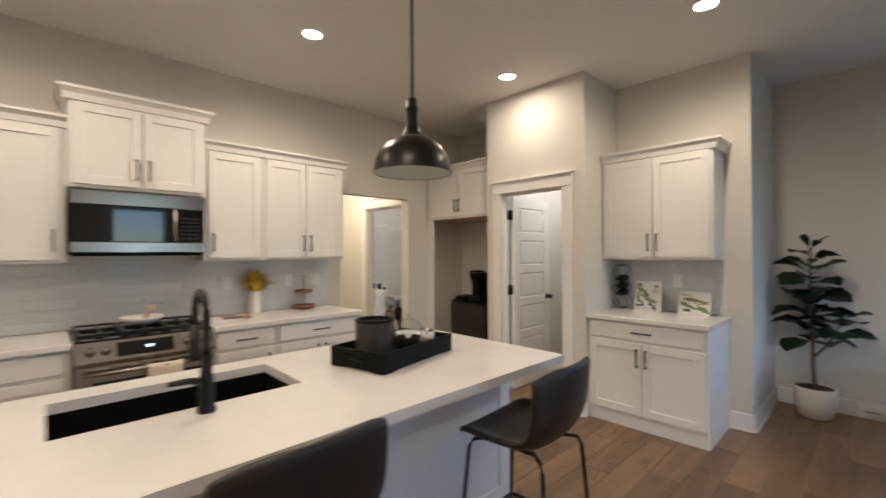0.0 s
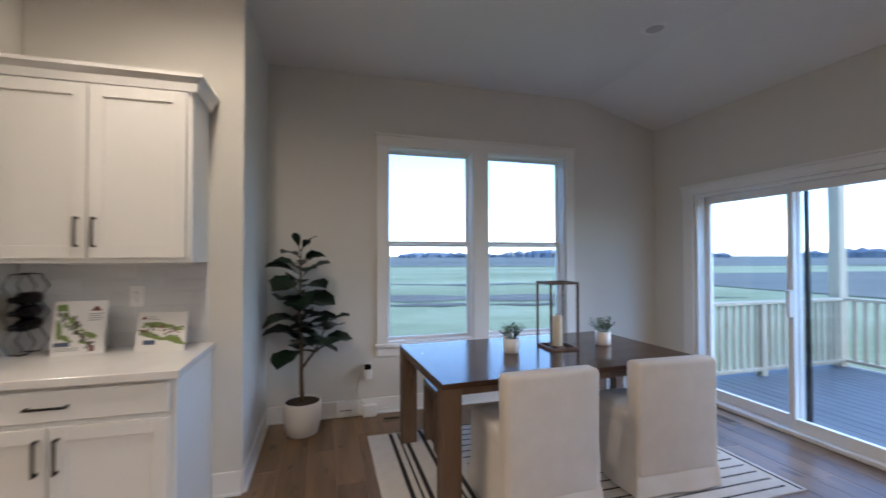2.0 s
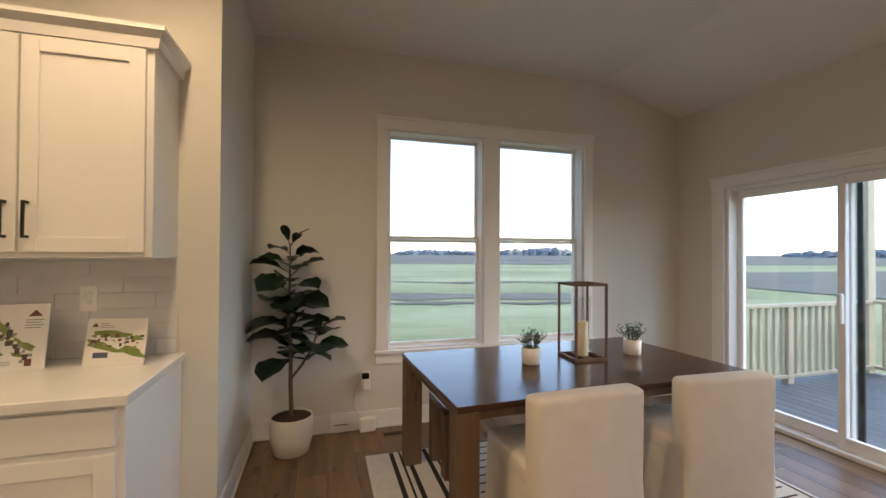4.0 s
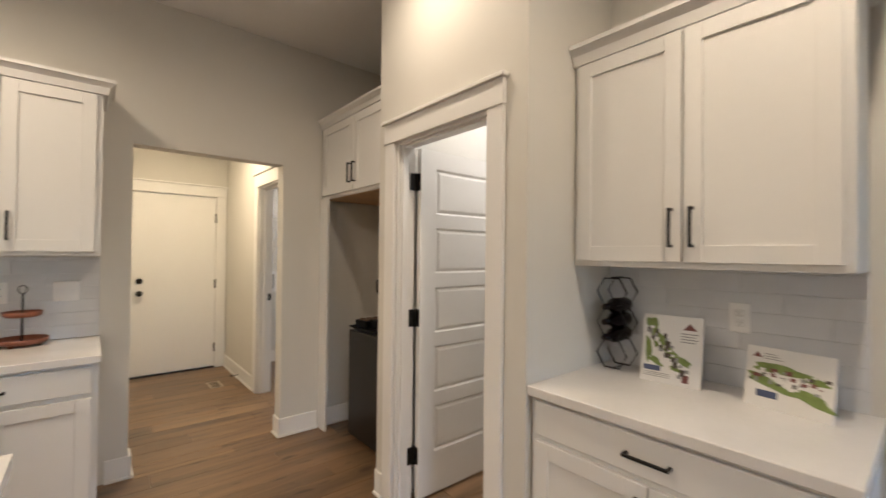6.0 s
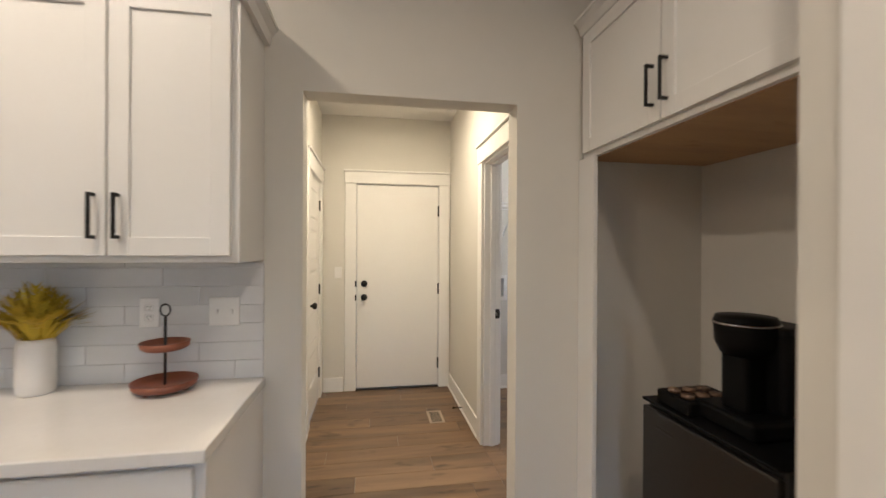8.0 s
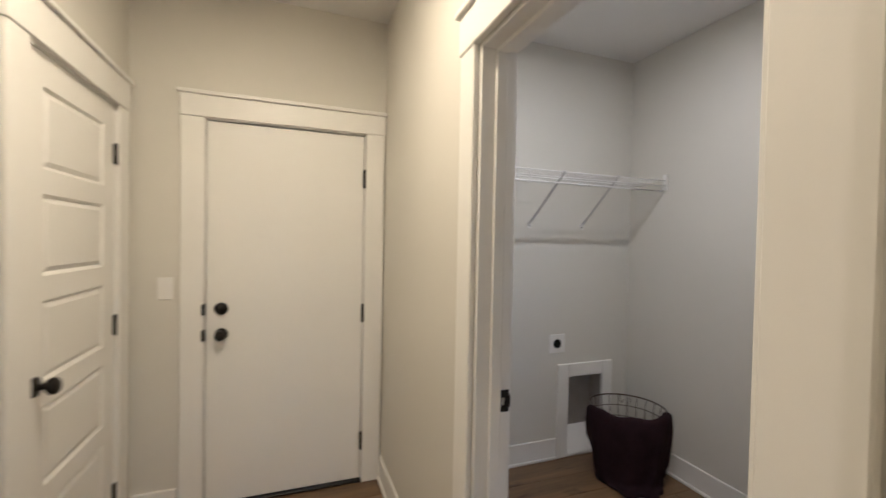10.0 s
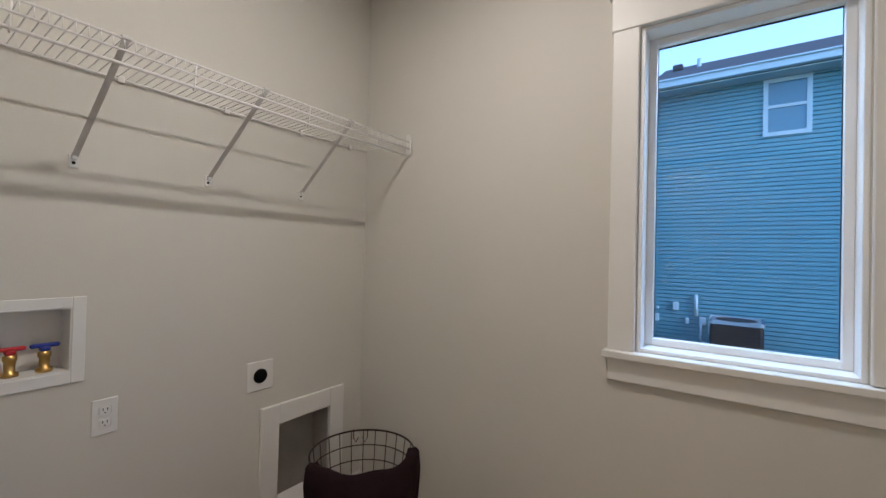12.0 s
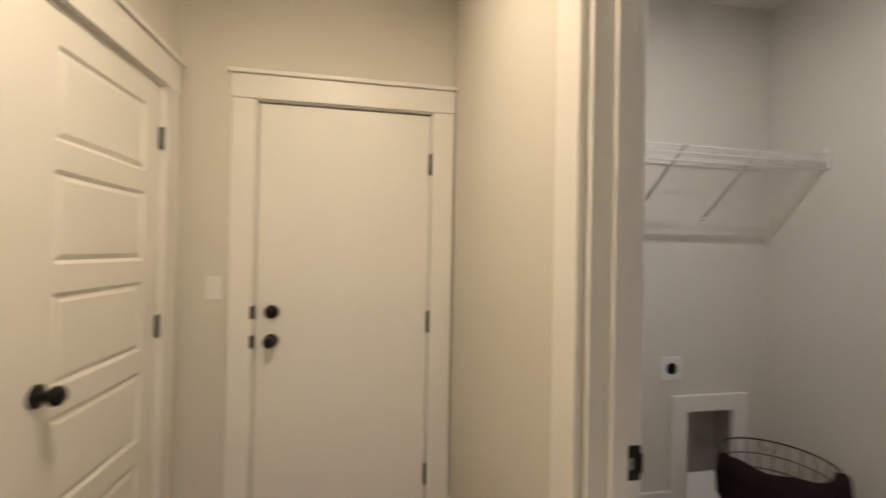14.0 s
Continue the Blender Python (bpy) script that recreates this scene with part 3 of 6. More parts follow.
for z in (0.945, 1.085):
    part("strike_plate", boxes((-0.012, 0.003, -0.0265, 0.0, z - 0.03, z + 0.03), bevel=0.001), BRONZE, ed)

# closet door in the hall's west wall, closed
casing("trim", pose(HX0, CD0, 0, 0, 0, 90), CD1 - CD0, 2.09, lip=0.009)
jamb(pose(HX0, CD0, 0, 0, 0, 90), CD1 - CD0, 2.09, 0.12)
cd = thing("door_4", pose(HX0 - 0.003, CD0 + 0.012, 0.012, 0, 0, 90), "white moulded five-panel closet door, closed", "door", "", "structure")
part("door_leaf", five_panel(CD1 - CD0 - 0.024, 2.06), TRIM, cd)
for z in (0.24, 1.04, 1.84):
    part("hinge", moved(hinge_bm(), CD1 - CD0 - 0.024, 0, z), BRONZE, cd, "dark bronze hinge")
part("door_knob", moved(knob_bm(), 0.060, 0, 0.963), BRONZE, cd, "dark bronze round knob")

# cased opening to the laundry
casing("trim", pose(HX1, LD1, 0, 0, 0, -90), LD1 - LD0, LDZ)
casing("trim", pose(HX1 + 0.115, LD0, 0, 0, 0, 90), LD1 - LD0, LDZ)
jamb(pose(HX1, LD1, 0, 0, 0, -90), LD1 - LD0, LDZ, 0.115)
solo("strike_plate", boxes((HX1 + 0.074, HX1 + 0.117, LD1 - 0.0175, LD1 - 0.0125, 0.935, 1.005), (HX1 + 0.108, HX1 + 0.120, LD1 - 0.021, LD1 - 0.0135, 0.950, 0.99), bevel=0.001), BRONZE, "dark bronze strike plate on the laundry door jamb", "strike plate")
solo("latch_hole", boxes((HX1 + 0.088, HX1 + 0.100, LD1 - 0.0185, LD1 - 0.0172, 0.958, 0.982)), STEEL, "worn bright latch recess of the strike plate", "strike plate")

# baseboards: plane, the side on which the room lies, and the run along it
for axis, p, side, a, b in (("y", KY, -1, 3.897, 4.19), ("y", KY, -1, 2.84, 2.96), ("y", KY, -1, 4.22, 4.86), ("x", 4.86, -1, 3.593, KY - 0.026), ("x", PX, -1, PD1 + 0.112, 3.593), ("x", PX, -1, 2.475, PD0 - 0.112),
                            ("y", 3.593, 1, PX, 4.834), ("x", NX, -1, STUB, 1.545), ("y", STUB, -1, NX, WX - 0.026), ("x", WX, -1, SY + 0.026, STUB), ("y", SY, 1, SX1 + 0.125, WX), ("y", SY, 1, XW, SX0 - 0.125), ("x", XW, 1, SY, KY),
                            ("x", 3.897, -1, KY - 0.026, KY + 0.12), ("x", 2.96, 1, KY - 0.026, KY + 0.12), ("x", HX1, -1, KY + 0.12, LD0 - 0.112), ("x", HX1, -1, LD1 + 0.112, HY1), ("y", HY1, -1, HX0 + 0.026, ED0 - 0.112),
                            ("x", HX0, 1, KY + 0.12, CD0 - 0.112), ("x", LX, -1, KY + 0.12, LY - 0.026), ("y", LY, -1, DV[1] + 0.09, LX), ("y", LY, -1, HX1 + 0.141, DV[0] - 0.09), ("x", HX1 + 0.115, 1, LD1 + 0.112, LY),
                            ("x", 5.795, -1, 2.575, 3.475), ("y", 3.475, -1, PX + 0.115, 5.769), ("y", 2.575, 1, PX + 0.115, 5.769), ("y", KY, -1, XW, -0.7)):
    if axis == "y":
        base(*((a, p, b, p) if side > 0 else (b, p, a, p)))
    else:
        base(*((p, b, p, a) if side > 0 else (p, a, p, b)))


# ---- kitchen ----
def pull(length, upright, m=None):
    """Flat bar pull; local: bar stands off along -y."""
    h = length / 2
    if upright:
        return boxes((-0.005, 0.005, -0.034, -0.024, -h, h), (-0.005, 0.005, -0.026, 0, -h, -h + 0.011), (-0.005, 0.005, -0.026, 0, h - 0.011, h), bevel=0.0015)
    return boxes((-h, h, -0.034, -0.024, -0.005, 0.005), (-h, -h + 0.011, -0.026, 0, -0.005, 0.005), (h - 0.011, h, -0.026, 0, -0.005, 0.005), bevel=0.0015)


def add_door(c, x0, x1, z0, z1, y, hx, hz, fr=0.06):
    """Shaker door whose back lies at y, front 20 mm further out: panel, two stiles, two rails and a pull."""
    f = y - 0.02
    d = part("cabinet_door", boxes((x0 + fr - 0.003, x1 - fr + 0.003, f + 0.009, y, z0 + fr - 0.003, z1 - fr + 0.003)), CAB, c)
    for a, b in ((x0, x0 + fr), (x1 - fr, x1)):
        part("stile", boxes((a, b, f, y, z0, z1), bevel=0.0015), CAB, d)
    for a, b in ((z0, z0 + fr), (z1 - fr, z1)):
        part("rail", boxes((x0 + fr, x1 - fr, f + 0.0004, y, a, b), bevel=0.0012), CAB, d)
    part("handle", moved(pull(0.145, True), hx, f, hz), BRONZE, d, "dark bronze bar pull")


def wall_cabinet(m, width, z0, z1, depth=0.32, doors=2, crown=0.075, crown_l=True, crown_r=True, label="white shaker wall cabinet with dark bar pulls", handle_left=False, under=None):
    c = thing("wall_cabinet", m, label, "cabinet", "kitchen cabinets")
    part("body", boxes((0, width, -depth, 0, z0, z1), bevel=0.002), CAB, c)
    if under:
        part("underside", boxes((0.015, width - 0.015, -depth + 0.02, -0.01, z0 - 0.004, z0)), under, c, "raw wood underside")
    e = 0.026
    if doors == 2:
        mid = width / 2
        add_door(c, e, mid - 0.004, z0 + 0.024, z1 - 0.016, -depth, mid - 0.035, z0 + 0.15)
        add_door(c, mid + 0.004, width - e, z0 + 0.024, z1 - 0.016, -depth, mid + 0.035, z0 + 0.15)
    else:
        add_door(c, e, width - e, z0 + 0.024, z1 - 0.016, -depth, (e + 0.035) if handle_left else (width - e - 0.035), z0 + 0.15)
    if crown:
        o = 0.052
        bm = bmesh.new()
        l, r = (o if crown_l else 0), (o if crown_r else 0)
        # cove profile: three stepped sections
        for k, (za, zb, oa, ob) in enumerate(((z1 - 0.010, z1 + crown * 0.40, 0.020, 0.028), (z1 + crown * 0.40, z1 + crown * 0.74, 0.028, o - 0.004), (z1 + crown * 0.74, z1 + crown, o, o))):
            la, lb, ra, rb = (oa if crown_l else 0), (ob if crown_l else 0), (oa if crown_r else 0), (ob if crown_r else 0)
            v = [bm.verts.new(q) for q in ((-la, -depth - oa, za), (width + ra, -depth - oa, za), (width + ra, 0, za), (-la, 0, za), (-lb, -depth - ob, zb), (width + rb, -depth - ob, zb), (width + rb, 0, zb), (-lb, 0, zb))]
            for q in ((0, 3, 2, 1), (4, 5, 6, 7), (0, 1, 5, 4), (1, 2, 6, 5), (2, 3, 7, 6), (3, 0, 4, 7)):
                bm.faces.new([v[i] for i in q])
        part("crown_moulding", bm, CAB, c)
    return c


def base_cabinet(m, width, depth=0.60, doors=2, drawers=1, h=0.876, label="white shaker base cabinet with drawer and dark bar pulls"):
    c = thing("base_cabinet", m, label, "cabinet", "kitchen cabinets")
    part("body", boxes((0, width, -depth, 0, 0.10, h), bevel=0.002), CAB, c)
    part("toe_kick", boxes((0, width, -depth + 0.012, 0, 0, 0.10)), CAB, c)
    e, f = 0.027, -depth
    dz = h - 0.145
    d = part("drawer_front", boxes((e, width - e, f - 0.02, f, dz, h - 0.018), bevel=0.003), CAB, c)
    part("handle", moved(pull(0.145, False), width / 2, f - 0.02, (dz + h - 0.018) / 2), BRONZE, d, "dark bronze bar pull")
    if doors == 2:
        mid = width / 2
        add_door(c, e, mid - 0.004, 0.13, dz - 0.024, f, mid - 0.035, dz - 0.024 - 0.115)
        add_door(c, mid + 0.004, width - e, 0.13, dz - 0.024, f, mid + 0.035, dz - 0.024 - 0.115)
    else:
        add_door(c, e, width - e, 0.13, dz - 0.024, f, width - e - 0.035, dz - 0.14)
    return c


CT = 0.914
RX0, RX1 = 0.775, 1.545
# upper cabinets along the kitchen wall
wall_cabinet(pose(-0.10, KY, 0), 0.85, 1.397, 2.295, crown=0.07, crown_l=False, crown_r=True, doors=1)
wall_cabinet(pose(0.752, KY, 0), 0.806, 1.90, 2.482, depth=0.37, crown=0.08, label="white shaker cabinet above the microwave, set forward and higher")
wall_cabinet(pose(1.56, KY, 0), 0.455, 1.397, 2.295, doors=1, crown=0.07, crown_l=False, crown_r=False, handle_left=True)
wall_cabinet(pose(2.018, KY, 0), 0.785, 1.397, 2.295, crown=0.07, crown_l=False)
wall_cabinet(pose(-0.95, KY, 0), 0.847, 1.397, 2.295, crown=0.07, crown_r=False)
# base cabinets
base_cabinet(pose(-0.95, KY, 0), 0.86)
base_cabinet(pose(-0.088, KY, 0), 0.855)
base_cabinet(pose(1.55, KY, 0), 0.465, doors=1)
base_cabinet(pose(2.018, KY, 0), 0.785)
for x0, x1 in ((-0.97, RX0 - 0.004), (RX1 + 0.004, 2.812)):
    solo("countertop", boxes((x0, x1, KY - 0.635, KY - 0.003, CT - 0.038, CT), bevel=0.003), QUARTZ, "white quartz countertop on the base cabinets", "countertop")

# coffee bar
wall_cabinet(pose(NX, 2.472, 0, 0, 0, -90), 0.90, 1.384, 2.275, crown=0.075, crown_l=False, label="white shaker wall cabinet above the coffee bar")
base_cabinet(pose(NX, 2.472, 0, 0, 0, -90), 0.925, depth=0.615, label="white shaker coffee bar base cabinet with one drawer")
solo("countertop", boxes((NX - 0.65, NX - 0.003, 1.53, 2.472, CT - 0.038, CT), bevel=0.003), QUARTZ, "white quartz countertop of the coffee bar", "countertop")

# refrigerator alcove: cabinet over it, and a filler panel
wall_cabinet(pose(4.86, 4.70, 0, 0, 0, -90), 1.105, 1.865, 2.45, depth=0.64, crown=0.06, crown_l=False, crown_r=False, label="white shaker cabinet over the refrigerator alcove", under=CABUNDER)
solo("filler_panel", boxes((4.20, 4.222, 4.575, 4.706, 0, 1.865), (4.222, 4.26, 4.68, 4.706, 0, 1.865), bevel=0.002), CAB, "white painted filler panel beside the alcove", "panel", "structure")


# microwave over the range
mw = thing("microwave", pose(0.765, KY, 1.455), "stainless over-the-range microwave with a black glass door", "microwave")
W = 0.785
part("body", boxes((0, W, -0.37, -0.005, 0, 0.43), bevel=0.004), BLACKP, mw, "black painted case")
part("top_panel", boxes((0, W, -0.402, -0.37, 0.335, 0.43), bevel=0.004), STEEL, mw)
part("bottom_panel", boxes((0, W, -0.402, -0.37, 0.012, 0.085), bevel=0.004), STEEL, mw)
part("door", boxes((0.008, W - 0.19, -0.400, -0.37, 0.087, 0.333), bevel=0.003), BLACKGLASS, mw, "black glass door")
part("control_panel", boxes((W - 0.186, W - 0.008, -0.400, -0.37, 0.087, 0.333), bevel=0.003), BLACKGLASS, mw, "black glass control panel")
bm = bmesh.new()
tube(bm, [(W - 0.205, -0.43, 0.09), (W - 0.205, -0.43, 0.33)], 0.014, 12)
for z in (0.10, 0.32):
    tube(bm, [(W - 0.205, -0.43, z), (W - 0.205, -0.395, z)], 0.008, 8)
part("handle", bm, STEEL, mw)
for i in range(6):
    for j in range(3):
        part("button", boxes((W - 0.165 + j * 0.045, W - 0.135 + j * 0.045, -0.4012, -0.40, 0.11 + i * 0.03, 0.122 + i * 0.03)), DARKSTEEL, mw)
part("vent", boxes((0.02, W - 0.02, -0.39, -0.05, -0.012, 0), bevel=0.002), BLACKP, mw)

# range
rg = thing("gas_range", pose(RX0, KY - 0.02, 0), "stainless slide-in gas range with black grates and a towel", "range")
W = RX1 - RX0
part("body", boxes((0, W, -0.60, 0, 0.09, 0.895), bevel=0.004), STEEL, rg)
part("toe_panel", boxes((0.02, W - 0.02, -0.57, -0.02, 0, 0.09)), BLACKP, rg)
part("cooktop", boxes((0, W, -0.60, 0, 0.895, 0.918), bevel=0.004), BLACKGLASS, rg)
bm = bmesh.new()
v = [bm.verts.new(c) for c in ((0, -0.60, 0.905), (W, -0.60, 0.905), (W, -0.672, 0.79), (0, -0.672, 0.79), (0, -0.60, 0.77), (W, -0.60, 0.77), (W, -0.66, 0.77), (0, -0.66, 0.77))]
for q in ((0, 1, 2, 3), (2, 6, 7, 3), (4, 7, 6, 5), (0, 3, 7, 4), (1, 5, 6, 2), (0, 4, 5, 1)):
    bm.faces.new([v[i] for i in q])
part("front_panel", bm, STEEL, rg)
slope = math.degrees(math.atan2(0.072, 0.115))
disp = part("display", moved(boxes((-0.155, 0.155, -0.003, 0.002, -0.047, 0.047), bevel=0.001), W * 0.47, -0.636, 0.848, 0, -slope), BLACKGLASS, rg, "black control display")
cu = bpy.data.curves.new("clock", "FONT")
cu.body, cu.size, cu.align_x, cu.align_y = "2:07", 0.024, "CENTER", "CENTER"
CLOCK = glow("clock_digits", (0.55, 0.75, 1.0), 1.6)
cu.materials.append(CLOCK)
co = new("clock_digits", cu)
co.parent = disp
co.matrix_local = pose(W * 0.47 + 0.02, -0.640, 0.850, 90 - slope)
for x in (0.075, 0.155, W - 0.17, W - 0.10, W - 0.035):
    part("knob", moved(lathe([(0, 0), (0.026, 0), (0.026, 0.008), (0.020, 0.012), (0.018, 0.036), (0, 0.038)], 20), x, -0.636, 0.848, 0, 90 - slope), STEEL, rg)
dr = part("oven_door", boxes((0.004, W - 0.004, -0.645, -0.60, 0.25, 0.765), bevel=0.005), STEEL, rg)
part("oven_window", boxes((0.09, W - 0.09, -0.648, -0.644, 0.32, 0.66), bevel=0.001), BLACKGLASS, dr)
bm = bmesh.new()
tube(bm, [(0.03, -0.70, 0.72), (W - 0.03, -0.70, 0.72)], 0.014, 12)
for x in (0.05, W - 0.05):
    tube(bm, [(x, -0.70, 0.72), (x, -0.64, 0.72)], 0.010, 8)
part("handle", bm, STEEL, dr)
part("drawer", boxes((0.004, W - 0.004, -0.645, -0.60, 0.10, 0.24), bevel=0.005), STEEL, rg)
for k in range(3):
    x0 = 0.02 + k * (W - 0.04) / 3
    x1 = x0 + (W - 0.04) / 3 - 0.006
    bars = [(x0, x0 + 0.012, -0.57, -0.06, 0.935, 0.95), (x1 - 0.012, x1, -0.57, -0.06, 0.935, 0.95), (x0, x1, -0.57, -0.558, 0.935, 0.95), (x0, x1, -0.072, -0.06, 0.935, 0.95), (x0, x1, -0.32, -0.308, 0.935, 0.95), ((x0 + x1) / 2 - 0.006, (x0 + x1) / 2 + 0.006, -0.57, -0.06, 0.936, 0.951)]
    bars += [(x, x + 0.012, y, y + 0.012, 0.918, 0.936) for x in (x0, x1 - 0.012) for y in (-0.57, -0.072)]
    part("grate", boxes(*bars, bevel=0.002), BLACK, rg, "black cast iron grate")
    for y in (-0.44, -0.19):
        part("burner", lathe([(0, 0.935), (0.03, 0.935), (0.036, 0.93), (0.045, 0.918)], 20, ((x0 + x1) / 2, y)), BLACK, rg)
towel_mat = mat("cream_tea_towel", (0.62, 0.55, 0.46), 0.95, vary=0.1, scale=12, bump=0.3, bscale=300)
bm = bmesh.new()
rows = []
for s, (y, z) in enumerate(((-0.668, 0.36), (-0.674, 0.55), (-0.680, 0.70), (-0.690, 0.733), (-0.702, 0.738), (-0.714, 0.732), (-0.720, 0.70), (-0.722, 0.52), (-0.720, 0.31))):
    rows.append([bm.verts.new((0.36 + 0.20 * i / 8, y + 0.004 * math.sin(i * 1.5 + s * 0.3), z + 0.002 * math.sin(i))) for i in range(9)])
for a, b in zip(rows, rows[1:]):
    for i in range(8):
        bm.faces.new((a[i], a[i + 1], b[i + 1], b[i]))
tw = solo("tea_towel", bm, towel_mat, "cream cotton tea towel hung over the oven handle", "towel", m=pose(RX0, KY - 0.02, 0), smooth=True)
mod = tw.modifiers.new("thick", "SOLIDIFY")
mod.thickness = 0.004

# island
IX0, IX1, IY0, IY1 = -0.35, 2.627, 1.847, 2.93
SKX0, SKX1, SKY0, SKY1 = 0.65, 1.43, 2.375, 2.785
isl = thing("kitchen_island", pose(0, 0, 0), "white kitchen island with panelled sides", "island")
BX0, BX1, BY0, BY1 = IX0 + 0.03, IX1 - 0.03, 2.20, IY1 - 0.03
part("body", collar((BX0, BX1, BY0, BY1 - 0.02), (SKX0 - 0.03, SKX1 + 0.03, SKY0 - 0.03, SKY1 + 0.03), 0.0, CT - 0.041, 0.61), CAB, isl)
part("corner_post", boxes((BX1 - 0.085, BX1 + 0.006, BY0 - 0.012, BY0 + 0.08, 0, CT - 0.038), bevel=0.003), CAB, isl)
part("baseboard", boxes((BX0, BX1 + 0.004, BY0 - 0.016, BY0, 0, 0.13), (BX1, BX1 + 0.014, BY0, BY1 - 0.05, 0, 0.13), bevel=0.003), CAB, isl)
part("support_bracket", boxes((1.0, 1.04, IY0 + 0.06, BY0, CT - 0.05, CT - 0.038)), BLACK, isl)
for x0, x1 in ((BX0, 0.5), (0.504, 1.56), (1.564, BX1)):
    part("cabinet_door", boxes((x0 + 0.01, x1 - 0.01, BY1 - 0.02, BY1, 0.12, CT - 0.06), bevel=0.003), CAB, isl)
solo("island_countertop", collar((IX0, IX1, IY0, IY1), (SKX0, SKX1, SKY0, SKY1), CT - 0.04, CT), QUARTZ, "white quartz island countertop with an undermount sink cutout", "countertop")
SINK = mat("black_composite", (0.004, 0.004, 0.0045), 0.6, spec=0.15, vary=0.2, scale=60, bump=0.1, bscale=200)
sk = thing("kitchen_sink", pose((SKX0 + SKX1) / 2, (SKY0 + SKY1) / 2, 0.64), "black composite undermount kitchen sink", "sink")
a, b = (SKX1 - SKX0) / 2 + 0.012, (SKY1 - SKY0) / 2 + 0.012
part("basin", collar((-a, a, -b, b), (-a + 0.012, a - 0.012, -b + 0.012, b - 0.012), 0.0, CT - 0.04 - 0.642, 0.012), SINK, sk)
part("drain", lathe([(0, 0.016), (0.03, 0.016), (0.045, 0.013), (0.045, 0.012)], 24), BLACK, sk)
fa = thing("kitchen_faucet", pose(1.05, 2.305, CT, 0, 0, 0), "matte black pull-down kitchen faucet", "faucet")
part("base", lathe([(0, 0), (0.03, 0), (0.03, 0.012), (0.026, 0.02), (0.024, 0.10), (0.019, 0.13), (0.018, 0.20)], 24), BLACK, fa)
bm = bmesh.new()
tube(bm, [(0, 0, 0.18), (0, 0, 0.30)] + [(0, 0.075 - 0.075 * math.cos(q), 0.32 + 0.085 * math.sin(q)) for q in [i * math.pi / 12 for i in range(13)]] + [(0, 0.152, 0.28)], 0.014, 12)
part("spout", bm, BLACK, fa)
part("spray_head", lathe([(0, 0.15), (0.02, 0.15), (0.021, 0.17), (0.017, 0.28), (0, 0.285)], 20, (0, 0.152)), BLACK, fa)
bm = bmesh.new()
tube(bm, [(0, 0, 0.10), (-0.05, 0, 0.115), (-0.115, 0, 0.115)], [0.014, 0.011, 0.008], 10)
part("lever", bm, BLACK, fa)

# pendant
pe = thing("pendant_lamp", pose(2.0, 2.335, 1.86), "black metal dome pendant lamp with a white inside", "pendant lamp")
prof = [(0.198, 0.0), (0.198, 0.012), (0.190, 0.06), (0.170, 0.105), (0.135, 0.145), (0.09, 0.172), (0.055, 0.187), (0.045, 0.20)]
part("shade", lathe(prof, 48), mat("gloss_black_enamel", (0.009, 0.008, 0.0075), 0.34, 0.2, vary=0.1, scale=10), pe)
part("inner_shade", lathe([(r - 0.004, z + 0.002) for r, z in prof] + [(0, 0.198)], 48), mat("white_enamel", (0.74, 0.76, 0.71), 0.5, vary=0.03), pe, "white enamel inside")
part("neck", lathe([(0.085, 0.172), (0.060, 0.190), (0.044, 0.208), (0.034, 0.232), (0.029, 0.265), (0.028, 0.315), (0.033, 0.318), (0.033, 0.336), (0.027, 0.340), (0.026, 0.378), (0.013, 0.386), (0, 0.405)], 24), BLACK, pe)
part("stem", tubes([[(0, 0, 0.39), (0, 0, CEIL - 1.88)]], 0.008, 10), BLACK, pe)
part("canopy", lathe([(0, CEIL - 1.885), (0.062, CEIL - 1.885), (0.065, CEIL - 1.878), (0.065, CEIL - 1.862), (0, CEIL - 1.861)], 32), BLACK, pe)
part("bulb", lathe([(0, 0.06), (0.024, 0.07), (0.032, 0.09), (0.026, 0.12), (0.014, 0.15), (0.014, 0.19)], 16), PLASTICW, pe)

# recessed cans, six of them added out of view as fill, and ceiling discs
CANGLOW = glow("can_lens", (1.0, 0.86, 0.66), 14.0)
for cx, cy in CANS_AND_ADDED:
    c = thing("recessed_light", pose(cx, cy, CEIL), "round white recessed ceiling light, switched on; six of the nine are added, unseen", "ceiling light", "recessed ceiling lights")
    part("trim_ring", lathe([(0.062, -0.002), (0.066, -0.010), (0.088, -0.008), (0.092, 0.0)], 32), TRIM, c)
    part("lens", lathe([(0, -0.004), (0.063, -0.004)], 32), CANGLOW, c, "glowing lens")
for cx, cy in ((4.375, 0.548), (4.445, -1.377)):
    c = thing("recessed_light", pose(cx, cy, CEIL), "round recessed ceiling light, switched off", "ceiling light", "recessed ceiling lights")
    part("trim_ring", lathe([(0.06, -0.004), (0.066, -0.012), (0.085, -0.010), (0.092, 0.0)], 32), TRIM, c)
    part("lens", lathe([(0, -0.004), (0.062, -0.004)], 32), mat("unlit_lens", (0.45, 0.43, 0.42), 0.5), c)


